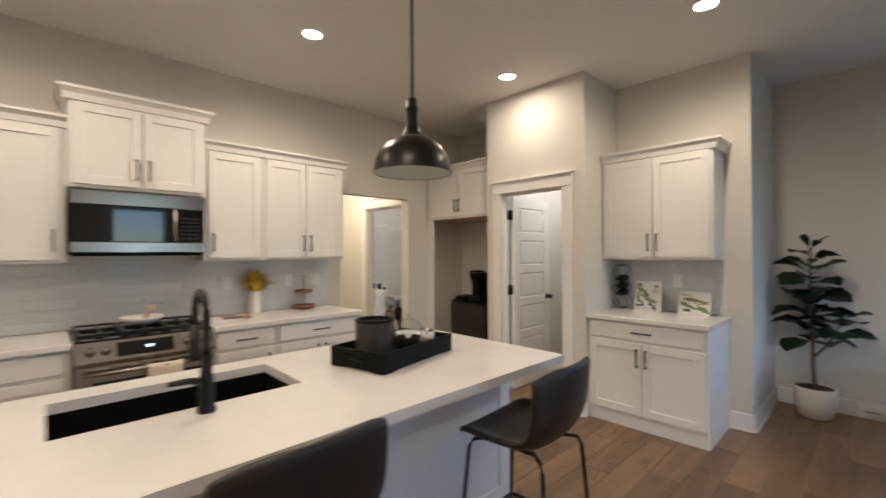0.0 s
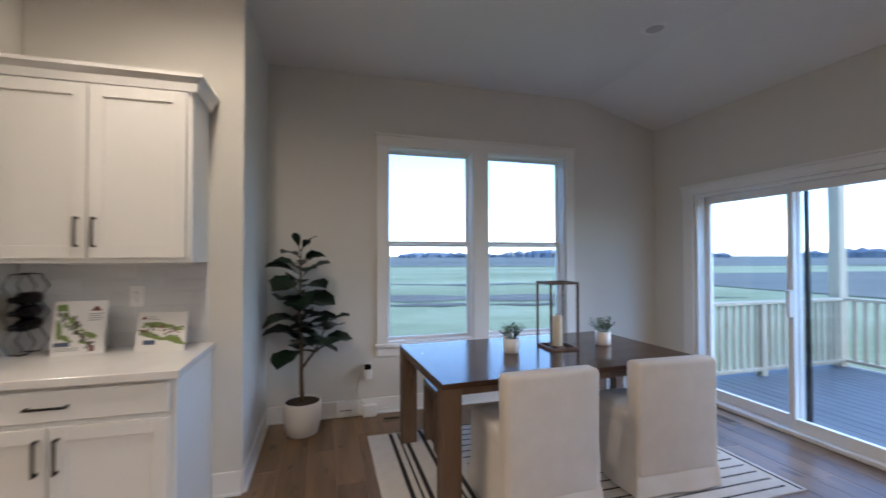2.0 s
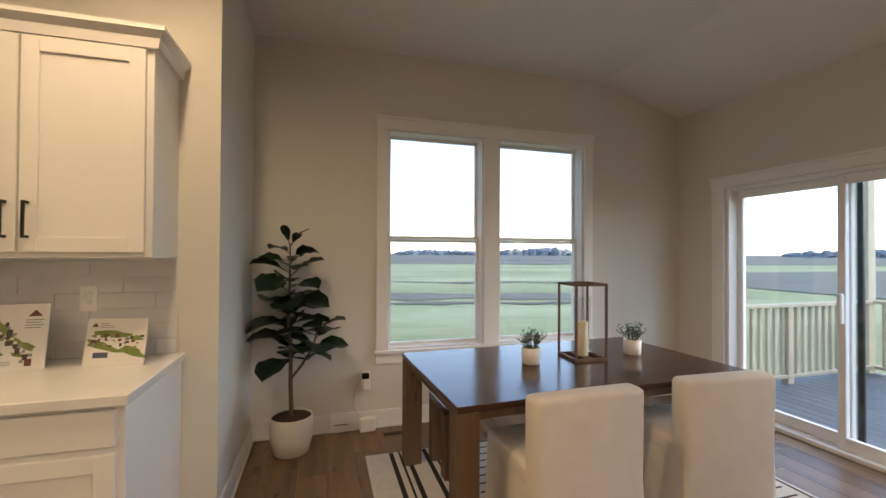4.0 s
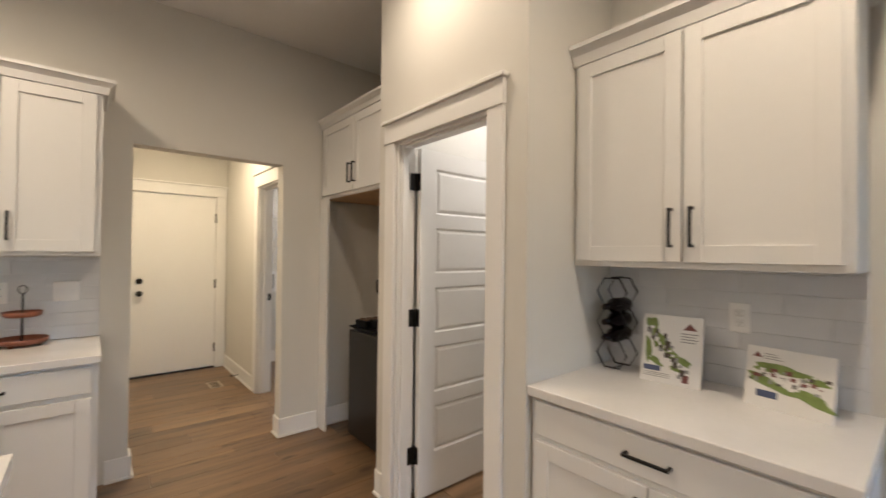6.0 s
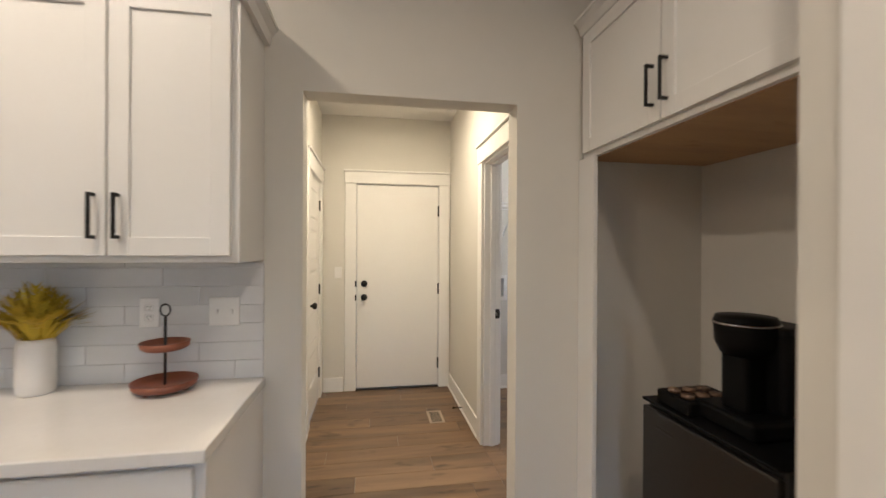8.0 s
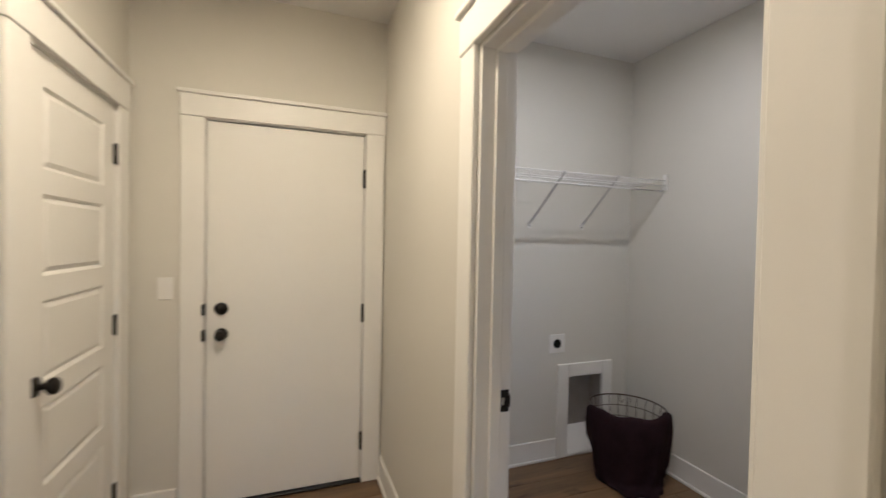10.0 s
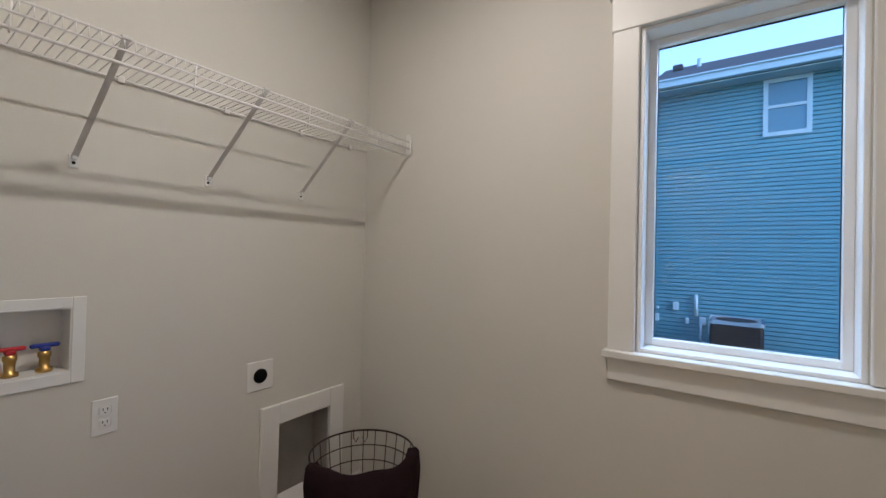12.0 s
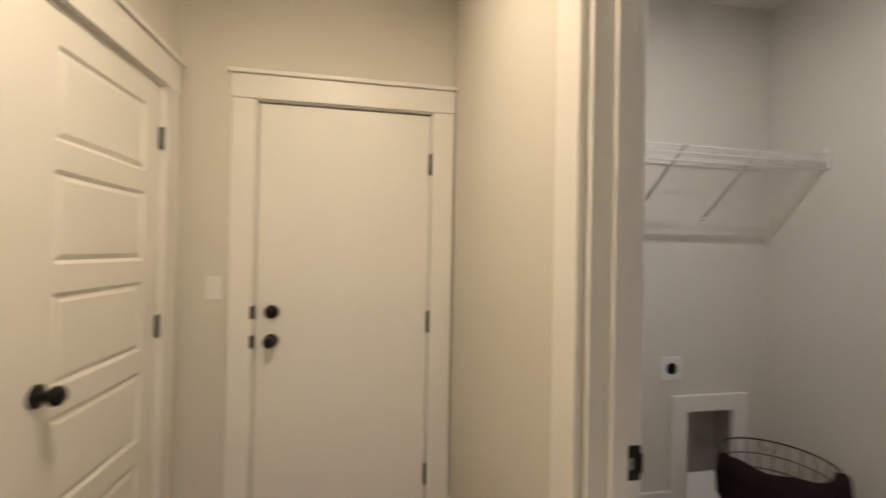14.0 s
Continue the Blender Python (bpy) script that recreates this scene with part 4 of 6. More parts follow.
# bar stools
def bar_stool(m):
    s = thing("bar_stool", m, "dark brown leatherette bar stool with thin black metal legs", "bar stool", "stools at the island")
    # bucket: a curved sheet from the front edge of the seat up to the top of the back; faces +y
    bm = bmesh.new()
    prof = [(0.215, 0.655), (0.20, 0.672), (0.10, 0.660), (0.0, 0.650), (-0.10, 0.652), (-0.165, 0.680), (-0.205, 0.76), (-0.227, 0.87), (-0.244, 0.975), (-0.247, 1.005)]
    n = 14
    g = []
    for k, (y, z) in enumerate(prof):
        back = max(0.0, (k - 4) / 5)
        half = 0.242 + 0.015 * math.sin(min(k, 5) / 5 * math.pi) + 0.005 * back
        row = []
        for i in range(n + 1):
            u = i / n * 2 - 1
            lift = 0.055 * abs(u) ** 3 * (1 - back) * (0.4 + 0.6 * min(1, k / 3))
            wrap = 0.085 * abs(u) ** 2.2 * back
            drop = 0.05 * abs(u) ** 4 * (1 if k == len(prof) - 1 else 0.75 * (k == len(prof) - 2))
            row.append(bm.verts.new((u * half, y + wrap + (0.03 * abs(u) ** 3 * -1 if k < 2 else 0), z + lift - drop)))
        g.append(row)
    for a, b in zip(g, g[1:]):
        for i in range(n):
            bm.faces.new((a[i], a[i + 1], b[i + 1], b[i]))
    o = part("seat", bm, LEATHER, s, "", True)
    md = o.modifiers.new("thick", "SOLIDIFY")
    md.thickness, md.offset = 0.028, 0
    md = o.modifiers.new("round", "SUBSURF")
    md.levels = md.render_levels = 1
    top = 0.635
    for sx in (-1, 1):
        for sy in (-1, 1):
            part("leg", tubes([[(sx * 0.12, sy * 0.11, top), (sx * 0.165, sy * 0.165, top - 0.006), (sx * 0.178, sy * 0.180, top - 0.04), (sx * 0.215, sy * 0.225, 0.0)]], 0.0085, 10), BLACK, s)
        part("side_rail", tubes([[(sx * 0.13, -0.12, top), (sx * 0.13, 0.12, top)]], 0.010, 8), BLACK, s)
        part("stretcher", tubes([[(sx * 0.194, -0.200, 0.22), (sx * 0.194, 0.200, 0.22)]], 0.009, 8), BLACK, s)
    part("footrest", tubes([[(-0.194, 0.200, 0.22), (0.194, 0.200, 0.22)]], 0.010, 8), BLACK, s)
    part("stretcher", tubes([[(-0.194, -0.200, 0.22), (0.194, -0.200, 0.22)]], 0.009, 8), BLACK, s)
    return s


st = bar_stool(pose(2.20, 1.795, 0, 0, 0, 4))
copy_thing(st, pose(1.13, 1.885, 0, 0, 0, 3))

# ---- dining ----
TX0, TX1, TY0, TY1, TZ = 4.192, 5.252, -1.53, 0.33, 0.727
tb = thing("dining_table", pose((TX0 + TX1) / 2, (TY0 + TY1) / 2, 0.008, 0, 0, 2.6), "dark walnut parsons dining table", "table")
hx, hy = (TX1 - TX0) / 2, (TY1 - TY0) / 2
part("tabletop", boxes((-hx, hx, -hy, hy, TZ - 0.038, TZ - 0.008), bevel=0.003), TABLEW, tb)
for sx in (-1, 1):
    for sy in (-1, 1):
        x, y = sx * (hx - 0.058), sy * (hy - 0.058)
        part("leg", boxes((x - 0.055, x + 0.055, y - 0.055, y + 0.055, 0, TZ - 0.038), bevel=0.004), RUSTIC, tb)
    part("apron", boxes((sx * (hx - 0.03) - 0.012, sx * (hx - 0.03) + 0.012, -hy + 0.113, hy - 0.113, TZ - 0.082, TZ - 0.038), bevel=0.002), RUSTIC, tb)
for sy in (-1, 1):
    part("apron", boxes((-hx + 0.113, hx - 0.113, sy * (hy - 0.03) - 0.012, sy * (hy - 0.03) + 0.012, TZ - 0.082, TZ - 0.038), bevel=0.002), RUSTIC, tb)
be = thing("dining_bench", pose(5.06, -0.66, 0.008, 0, 0, 2.6), "dark walnut dining bench tucked under the table", "bench")
part("seat", boxes((-0.17, 0.17, -0.82, 0.82, 0.405, 0.45), bevel=0.003), TABLEW, be)
for sx in (-1, 1):
    for sy in (-1, 1):
        part("leg", boxes((sx * 0.128 - 0.04, sx * 0.128 + 0.04, sy * 0.778 - 0.04, sy * 0.778 + 0.04, 0, 0.405), bevel=0.003), RUSTIC, be)


def slipcover_chair(m):
    c = thing("dining_chair", m, "cream linen slipcovered dining chair with a floor-length skirt", "chair", "chairs at the dining table")
    # faces +x; origin under the back's rear face
    w = 0.285
    bk = boxes((0.0, 0.115, -w, w, 0.115, 0.785), bevel=0.028, seg=4)
    for v in bk.verts:
        k = max(0, (v.co.z - 0.12) / 0.69)
        v.co.x -= 0.013 + 0.010 * k
        v.co.y *= 0.995 + 0.012 * k
        v.co.z += 0.008 * (1 - (v.co.y / w) ** 2) * (v.co.z > 0.7)
    part("backrest", bk, LINEN, c, "", True)
    part("seat", boxes((0.03, 0.50, -w, w, 0.36, 0.475), bevel=0.03, seg=3), LINEN, c, "", True)
    bm = bmesh.new()
    ring = []
    nn = 160
    for z, fl, amp in ((0.455, -0.004, 0.0), (0.30, 0.002, 0.001), (0.135, 0.004, 0.002), (0.122, 0.010, 0.002), (0.07, 0.012, 0.003), (0.012, 0.016, 0.005)):
        pts = []
        for i in range(nn):
            q = i / nn * 4
            k, u = int(q), q - int(q)
            a = [(0.0, -w), (0.49, -w), (0.49, w), (0.0, w)]
            p, r = Vector(a[k]), Vector(a[(k + 1) % 4])
            xy = p.lerp(r, u)
            cx = xy - Vector((0.245, 0))
            out = Vector((cx.x / 0.245, cx.y / w))
            out = out / max(abs(out.x), abs(out.y))
            f = fl + amp * math.sin(i * 0.31) + amp * math.sin(i * 0.13 + 1)
            pts.append(bm.verts.new((xy.x + out.x * f, xy.y + out.y * f, z)))
        ring.append(pts)
    for a, b in zip(ring, ring[1:]):
        for i in range(nn):
            bm.faces.new((a[i], a[(i + 1) % nn], b[(i + 1) % nn], b[i]))
    part("skirt", bm, LINEN, c, "", True)
    for x in (0.05, 0.44):
        for y in (-w + 0.05, w - 0.05):
            part("leg", boxes((x - 0.018, x + 0.018, y - 0.018, y + 0.018, 0.0, 0.37), bevel=0.002), RUSTIC, c)
    return c


ch = slipcover_chair(pose(3.985, -0.265, 0.010, 0, 0, 1.5))
copy_thing(ch, pose(4.01, -1.105, 0.010, 0, 0, -1.5))

# ---- smaller kitchen things ----
def turned(name, m, profile, material, label, category, seg=28, group=""):
    return solo(name, lathe(profile, seg), material, label, category, m=m, group=group)


GREENGREY = mat("grey_green_stoneware", (0.055, 0.056, 0.054), 0.45, vary=0.12, scale=12)
tray = thing("serving_tray", pose(1.966, 2.44, CT, 0, 0, 13.3), "black wooden serving tray with cut-out handles", "tray")
part("bottom", boxes((-0.274, 0.274, -0.157, 0.157, 0.016, 0.026)), BLACKP, tray)
for sy in (-1, 1):
    part("side", boxes((-0.284, 0.284, sy * 0.163 - 0.006, sy * 0.163 + 0.006, 0.005, 0.092), (-0.284, -0.20, sy * 0.163 - 0.006, sy * 0.163 + 0.006, 0.0, 0.005), (0.20, 0.284, sy * 0.163 - 0.006, sy * 0.163 + 0.006, 0.0, 0.005)), BLACKP, tray)
for sx in (-1, 1):
    x = sx * 0.279
    part("end", boxes((x - 0.005, x + 0.005, -0.157, -0.09, 0.0, 0.005), (x - 0.005, x + 0.005, 0.09, 0.157, 0.0, 0.005), (x - 0.005, x + 0.005, -0.157, 0.157, 0.005, 0.042), (x - 0.005, x + 0.005, -0.157, -0.055, 0.042, 0.070), (x - 0.005, x + 0.005, 0.055, 0.157, 0.042, 0.070), (x - 0.005, x + 0.005, -0.157, 0.157, 0.070, 0.092)), BLACKP, tray, "black end with a handle slot")


def on_tray(x, y, z=0.0265):
    p = pose(1.966, 2.44, CT, 0, 0, 13.3) @ Vector((x, y, z))
    return pose(p.x, p.y, p.z)


POTM = mat("weathered_zinc", (0.05, 0.047, 0.044), 0.40, 0.3, vary=0.25, scale=18)
can = thing("canister", on_tray(-0.125, 0.03), "grey faceted metal canister with a dark rim", "canister")
bm = lathe([(0, 0), (0.090, 0), (0.094, 0.006), (0.094, 0.182), (0.086, 0.182), (0.086, 0.02), (0, 0.02)], 10)
for q in bm.faces:
    q.smooth = False
part("jar", bm, POTM, can)
part("rim", lathe([(0.085, 0.176), (0.097, 0.176), (0.097, 0.188), (0.085, 0.188), (0.085, 0.176)], 10), BLACKP, can, "dark rim")
mill = thing("pepper_mill", on_tray(0.02, 0.125), "cream wooden pepper mill with a dark tip", "mill")
part("body", lathe([(0, 0), (0.030, 0), (0.031, 0.02), (0.023, 0.10), (0.025, 0.21), (0.018, 0.275), (0.021, 0.315), (0, 0.32)], 20), CERAMIC, mill)
part("cap", lathe([(0, 0.32), (0.012, 0.32), (0.013, 0.345), (0, 0.35)], 16), BLACKP, mill)
mill2 = thing("pepper_mill", on_tray(0.105, 0.125), "dark wooden pepper mill with a metal head", "mill")
part("body", lathe([(0, 0), (0.030, 0), (0.031, 0.02), (0.026, 0.10), (0.030, 0.185), (0, 0.19)], 20), RUSTIC, mill2)
part("cap", lathe([(0, 0.19), (0.026, 0.19), (0.028, 0.235), (0.026, 0.27), (0, 0.274)], 20), STEEL, mill2, "steel head")
turned("bowl", on_tray(0.02, -0.07), [(0, 0), (0.040, 0), (0.058, 0.02), (0.066, 0.085), (0.060, 0.085), (0.052, 0.025), (0, 0.015)], BLACKP, "black stoneware bowl on the tray", "bowl")
turned("bowl", on_tray(0.115, 0.005), [(0, 0), (0.035, 0), (0.058, 0.02), (0.068, 0.085), (0.063, 0.085), (0.054, 0.025), (0, 0.015)], CERAMIC, "white ceramic bowl under a glass cloche", "bowl")
cl = thing("glass_cloche", on_tray(0.115, 0.005, 0.1125), "clear glass dome with a knob, on a bowl", "cloche")
part("dome", lathe([(0.078, 0), (0.075, 0.025), (0.056, 0.055), (0.025, 0.072), (0.0, 0.075)], 28), LAMPGLASS, cl)
part("knob", lathe([(0, 0.075), (0.007, 0.077), (0.014, 0.092), (0.010, 0.104), (0, 0.107)], 16), LAMPGLASS, cl)
solo("cutting_board", boxes((-0.05, 0.05, -0.06, 0.06, 0, 0.028), bevel=0.003), TRAYW, "small reddish wooden block on the tray", "board", m=on_tray(0.225, -0.04) @ pose(0, 0, 0, 0, 0, 13))
for dy in (-0.07, -0.015):
    s = thing("salt_shaker", on_tray(0.225, dy, 0.0548), "small white shaker with a metal cap", "shaker", "shakers on the tray")
    part("body", lathe([(0, 0), (0.019, 0), (0.020, 0.006), (0.017, 0.05), (0, 0.05)], 16), CERAMIC, s)
    part("cap", lathe([(0, 0.05), (0.017, 0.05), (0.016, 0.062), (0, 0.064)], 16), STEEL, s)

# vase with dried grass
vz = thing("vase", pose(2.04, 4.628, CT), "white ceramic vase with mustard yellow dried grass", "vase")
part("jar", lathe([(0, 0), (0.050, 0), (0.056, 0.01), (0.058, 0.04), (0.058, 0.16), (0.054, 0.185), (0.050, 0.20), (0.044, 0.20), (0.046, 0.18), (0.045, 0.03), (0, 0.02)], 32), CERAMIC, vz)
bm = bmesh.new()
rr = random.Random(7)
for i in range(190):
    a = rr.uniform(0, 2 * math.pi)
    r0, r1 = rr.uniform(0.0, 0.035), rr.uniform(0.03, 0.20)
    h = 0.205 + (0.215 - r1 * 0.75) * rr.uniform(0.55, 1.0) + 0.01
    d = Vector((math.cos(a), math.sin(a) * (0.6 if math.sin(a) > 0 and r1 > 0.08 else 0.85), 0))
    p0, p1 = Vector((d.x * r0, d.y * r0, 0.17)), Vector((d.x * r1, d.y * r1, h))
    pm = (p0 + p1) / 2 + Vector((0, 0, 0.03))
    side = d.cross(Vector((0, 0, 1))).normalized() * rr.uniform(0.0045, 0.008)
    nrm = Vector((0, 0, 0.004))
    q = [bm.verts.new(v) for v in (p0 - side * 0.3, p0 + side * 0.3, pm + side + nrm, p1, pm - side + nrm)]
    bm.faces.new((q[0], q[1], q[2], q[4]))
    bm.faces.new((q[4], q[2], q[3]))
    for s in (-1, 1):
        for u in (0.35, 0.6, 0.8):
            b0 = pm.lerp(p1, u)
            tip = b0 + side * s * 3.0 + (p1 - pm) * 0.32
            w2 = (p1 - pm) * 0.09
            bm.faces.new([bm.verts.new(v) for v in (b0 - w2, b0 + w2, tip)])
part("dried_grass", bm, YELLOW, vz, "mustard yellow dried grass plumes")

# two-tier stand
ts = thing("tiered_stand", pose(2.485, 4.59, CT), "two-tier reddish wood tray with a black wire handle", "tiered stand")
for z, r in ((0.012, 0.105), (0.155, 0.078)):
    part("tier", lathe([(0, z), (r - 0.012, z), (r, z + 0.008), (r + 0.004, z + 0.028), (r - 0.003, z + 0.028), (r - 0.010, z + 0.012), (0, z + 0.011)], 40), TRAYW, ts)
for k in range(3):
    part("foot", lathe([(0, 0), (0.010, 0), (0.012, 0.013), (0, 0.013)], 12, (0.07 * math.cos(k * 2.1), 0.07 * math.sin(k * 2.1))), TRAYW, ts)
part("post", tubes([[(0, 0, 0.02), (0, 0, 0.275)]], 0.005, 10), BLACK, ts)
bm = bmesh.new()
tube(bm, [(0.017 * math.sin(q), 0, 0.30 - 0.022 * math.cos(q)) for q in [i * 2 * math.pi / 20 for i in range(20)]], 0.003, 8, True)
part("handle_loop", bm, BLACK, ts)

# magazines
PAPER = mat("magazine_cover", (0.34, 0.16, 0.13), 0.3, vary=0.75, scale=22)
PAPERW = mat("white_paper", (0.70, 0.69, 0.67), 0.6, vary=0.03, scale=10)
for k, (x, y, a, mt) in enumerate(((1.72, 4.42, 12, PAPERW), (1.815, 4.455, -8, PAPER))):
    mg = thing("magazine", pose(x, y, CT + 0.007 * k, 0, 0, a), "glossy magazine with a patterned cover on the counter" if k else "white magazine lying on the counter", "magazine", "magazines on the counter")
    cov = part("cover", boxes((-0.105, 0.105, -0.14, 0.14, 0.0045, 0.0062), bevel=0.0005), mt, mg)
    part("pages", boxes((-0.103, 0.103, -0.138, 0.138, 0.0, 0.0045)), PAPERW, mg)
    if k:
        part("print", boxes((-0.09, 0.03, -0.12, -0.02, 0.0062, 0.0066)), mat("printed_purple", (0.12, 0.05, 0.12), 0.35, vary=0.5, scale=30), cov)
        part("print", boxes((0.0, 0.095, 0.01, 0.125, 0.0062, 0.0066)), mat("printed_sand", (0.55, 0.45, 0.32), 0.35, vary=0.5, scale=30), cov)

# skillet bowl on the range
sb = thing("serving_bowl", pose(1.165, 4.42, 0.951), "white serving bowl with wooden spoons on the range", "bowl")
part("bowl", lathe([(0, 0), (0.07, 0), (0.11, 0.018), (0.135, 0.05), (0.130, 0.052), (0.105, 0.024), (0, 0.012)], 36), CERAMIC, sb)
for a in (0.2, 1.1):
    bm = bmesh.new()
    tube(bm, [(0.02 * a, 0, 0.02), (0.02 + 0.03 * a, 0.03, 0.075), (0.03 + 0.05 * a, 0.045, 0.12)], [0.007, 0.007, 0.013], 8)
    part("spoon", bm, CABUNDER, sb, "pale wooden spoon")


def plate(m, kind):
    """Wall plate: local x across, -y out of the wall, centre at the origin."""
    wide = 0.116 if kind == "double" else 0.07
    lab = {"outlet": "white duplex outlet plate", "switch": "white light switch plate", "double": "white double switch plate", "dryer": "white dryer outlet plate with a round black socket"}[kind]
    p = thing("wall_plate", m, lab, "outlet" if kind in ("outlet", "dryer") else "switch", "wall plates")
    if kind == "dryer":
        part("plate", boxes((-0.062, 0.062, -0.006, 0, -0.064, 0.064), bevel=0.003), PLASTICW, p)
        part("socket", moved(lathe([(0, 0.002), (0.028, 0.002), (0.031, 0.0), (0.031, 0.004), (0.026, 0.008), (0, 0.006)], 28), 0, -0.006, 0, 0, 90), BLACKP, p, "round black socket")
        return p
    part("plate", boxes((-wide / 2, wide / 2, -0.005, 0, -0.058, 0.058), bevel=0.002), PLASTICW, p)
    if kind == "outlet":
        for z in (-0.02, 0.02):
            part("receptacle", boxes((-0.017, 0.017, -0.0075, -0.004, z - 0.014, z + 0.014), bevel=0.004), PLASTICW, p)
            for x in (-0.006, 0.006):
                part("slot", boxes((x - 0.0011, x + 0.0011, -0.0079, -0.0073, z - 0.001, z + 0.008)), BLACKP, p)
            part("slot", boxes((-0.002, 0.002, -0.0079, -0.0073, z - 0.009, z - 0.0055)), BLACKP, p)
    else:
        for x in ((-0.028, 0.028) if kind == "double" else (0,)):
            part("toggle", boxes((x - 0.005, x + 0.005, -0.013, -0.004, -0.010, 0.010), bevel=0.001), PLASTICW, p)
            for z in (-0.03, 0.03):
                part("screw", boxes((x - 0.002, x + 0.002, -0.0058, -0.004, z - 0.002, z + 0.002)), PLASTICW, p)
    return p


TT = 0.011  # tile thickness
plate(pose(1.83, KY - TT, 1.19), "outlet")
plate(pose(2.381, KY - TT, 1.19), "outlet")
plate(pose(2.656, KY - TT, 1.19), "double")
plate(pose(NX - TT, 1.93, 1.19, 0, 0, -90), "outlet")
plate(pose(2.905, HY1, 1.20), "switch")
plate(pose(4.69, LY, 0.78), "outlet")
plate(pose(5.231, LY, 0.79), "dryer")

# coffee bar things
def info_board(m, w, h, seed, label):
    """A white printed board leaning back on an easel foot."""
    b = thing("info_board", m, label, "sign", "printed boards on the coffee bar")
    t = pose(0, 0, 0, -12)
    def lay(name, bm, mt, lab=""):
        bmesh.ops.transform(bm, matrix=t, verts=bm.verts)
        return part(name, bm, mt, b, lab)
    lay("board", boxes((-w / 2, w / 2, 0, 0.006, 0, h), bevel=0.001), PAPERW)
    r = random.Random(seed)
    return b, lay


GREENP = mat("printed_green", (0.17, 0.23, 0.06), 0.5, vary=0.3, scale=30)
GREYP = mat("printed_grey", (0.25, 0.25, 0.25), 0.5, vary=0.3, scale=30)
NAVYP = mat("printed_navy", (0.07, 0.09, 0.17), 0.5, vary=0.2)
MAROON = mat("printed_maroon", (0.16, 0.05, 0.045), 0.5, vary=0.2)


def blob(x, z, rx, rz, ang, seed, y=-0.0012, n=22):
    bm = bmesh.new()
    r = random.Random(seed)
    c, s = math.cos(ang), math.sin(ang)
    ring = []
    ph = [r.uniform(0, 6) for _ in range(3)]
    for i in range(n):
        q = 2 * math.pi * i / n
        k = 1 + 0.16 * math.sin(3 * q + ph[0]) + 0.10 * math.sin(5 * q + ph[1])
        a, b = rx * k * math.cos(q), rz * k * math.sin(q)
        ring.append((x + a * c - b * s, z + a * s + b * c))
    f = bm.faces.new([bm.verts.new((a, y, b)) for a, b in ring])
    e = bmesh.ops.extrude_face_region(bm, geom=[f])
    bmesh.ops.translate(bm, verts=[v for v in e["geom"] if isinstance(v, bmesh.types.BMVert)], vec=(0, 0.0012, 0))
    return bm


b1, lay = info_board(pose(4.555, 2.125, CT, 0, 0, -84), 0.225, 0.275, 3, "white printed site plan board with green areas, leaning on the tiles")
for k, (x, z, a, b, q) in enumerate(((-0.075, 0.235, 0.022, 0.030, 0.5), (-0.062, 0.185, 0.012, 0.045, 0.15), (-0.085, 0.13, 0.012, 0.050, 0.05), (-0.03, 0.165, 0.014, 0.045, 0.5), (0.0, 0.125, 0.016, 0.040, 0.7), (0.045, 0.098, 0.034, 0.013, -0.5), (-0.055, 0.085, 0.030, 0.012, -0.6), (0.025, 0.062, 0.03, 0.008, -0.3))):
    lay("print", blob(x, z, a, b, q, k + 1), GREENP)
for i in range(5):
    lay("print", boxes((-0.045 + i * 0.024, -0.028 + i * 0.024, -0.0014, 0, 0.125 - i * 0.018, 0.138 - i * 0.018)), GREYP)
for i in range(4):
    lay("print", boxes((0.035, 0.095 - 0.01 * (i % 2), -0.0014, 0, 0.205 - i * 0.011, 0.209 - i * 0.011)), GREYP)
tri = bmesh.new()
tri.faces.new([tri.verts.new(c) for c in ((0.04, -0.001, 0.222), (0.09, -0.001, 0.222), (0.065, -0.001, 0.25))])
lay("print", tri, MAROON)
lay("print", boxes((-0.1, -0.035, -0.0014, 0, 0.045, 0.066)), NAVYP)
for i in range(3):
    lay("print", boxes((-0.1, 0.0, -0.0014, 0, 0.022 + i * 0.007, 0.0245 + i * 0.007)), GREYP)
lay("print", boxes((0.045, 0.068, -0.0014, 0, 0.015, 0.045)), MAROON)
DARKP = mat("printed_brown", (0.06, 0.05, 0.04), 0.5, vary=0.3, scale=30)
rq = random.Random(31)
for i in range(26):
    u = i / 25
    x, z = -0.07 + 0.11 * u + rq.uniform(-0.018, 0.018), 0.225 - 0.17 * u + rq.uniform(-0.02, 0.02)
    w, h = rq.uniform(0.004, 0.010), rq.uniform(0.004, 0.013)
    lay("print", boxes((x - w, x + w, -0.0022 - 0.00002 * i, -0.0012, z - h, z + h)), (DARKP, GREYP, PAPERW, DARKP)[i % 4])
b2, lay = info_board(pose(4.535, 1.755, CT, 0, 0, -99), 0.245, 0.205, 5, "white printed map board with green areas, leaning on the tiles")
lay("print", blob(-0.02, 0.135, 0.085, 0.016, -0.05, 7), GREENP)
lay("print", blob(-0.05, 0.085, 0.075, 0.015, -0.35, 8), GREENP)
lay("print", blob(0.07, 0.06, 0.055, 0.018, -0.35, 9), GREENP)
lay("print", blob(0.075, 0.118, 0.035, 0.010, -0.1, 10), GREENP)
lay("print", boxes((-0.085, -0.025, -0.0014, 0, 0.035, 0.058)), NAVYP)
for i in range(3):
    lay("print", boxes((-0.07, -0.015 - 0.01 * i, -0.0014, 0, 0.165 + i * 0.008, 0.1675 + i * 0.008)), GREYP)
tri = bmesh.new()
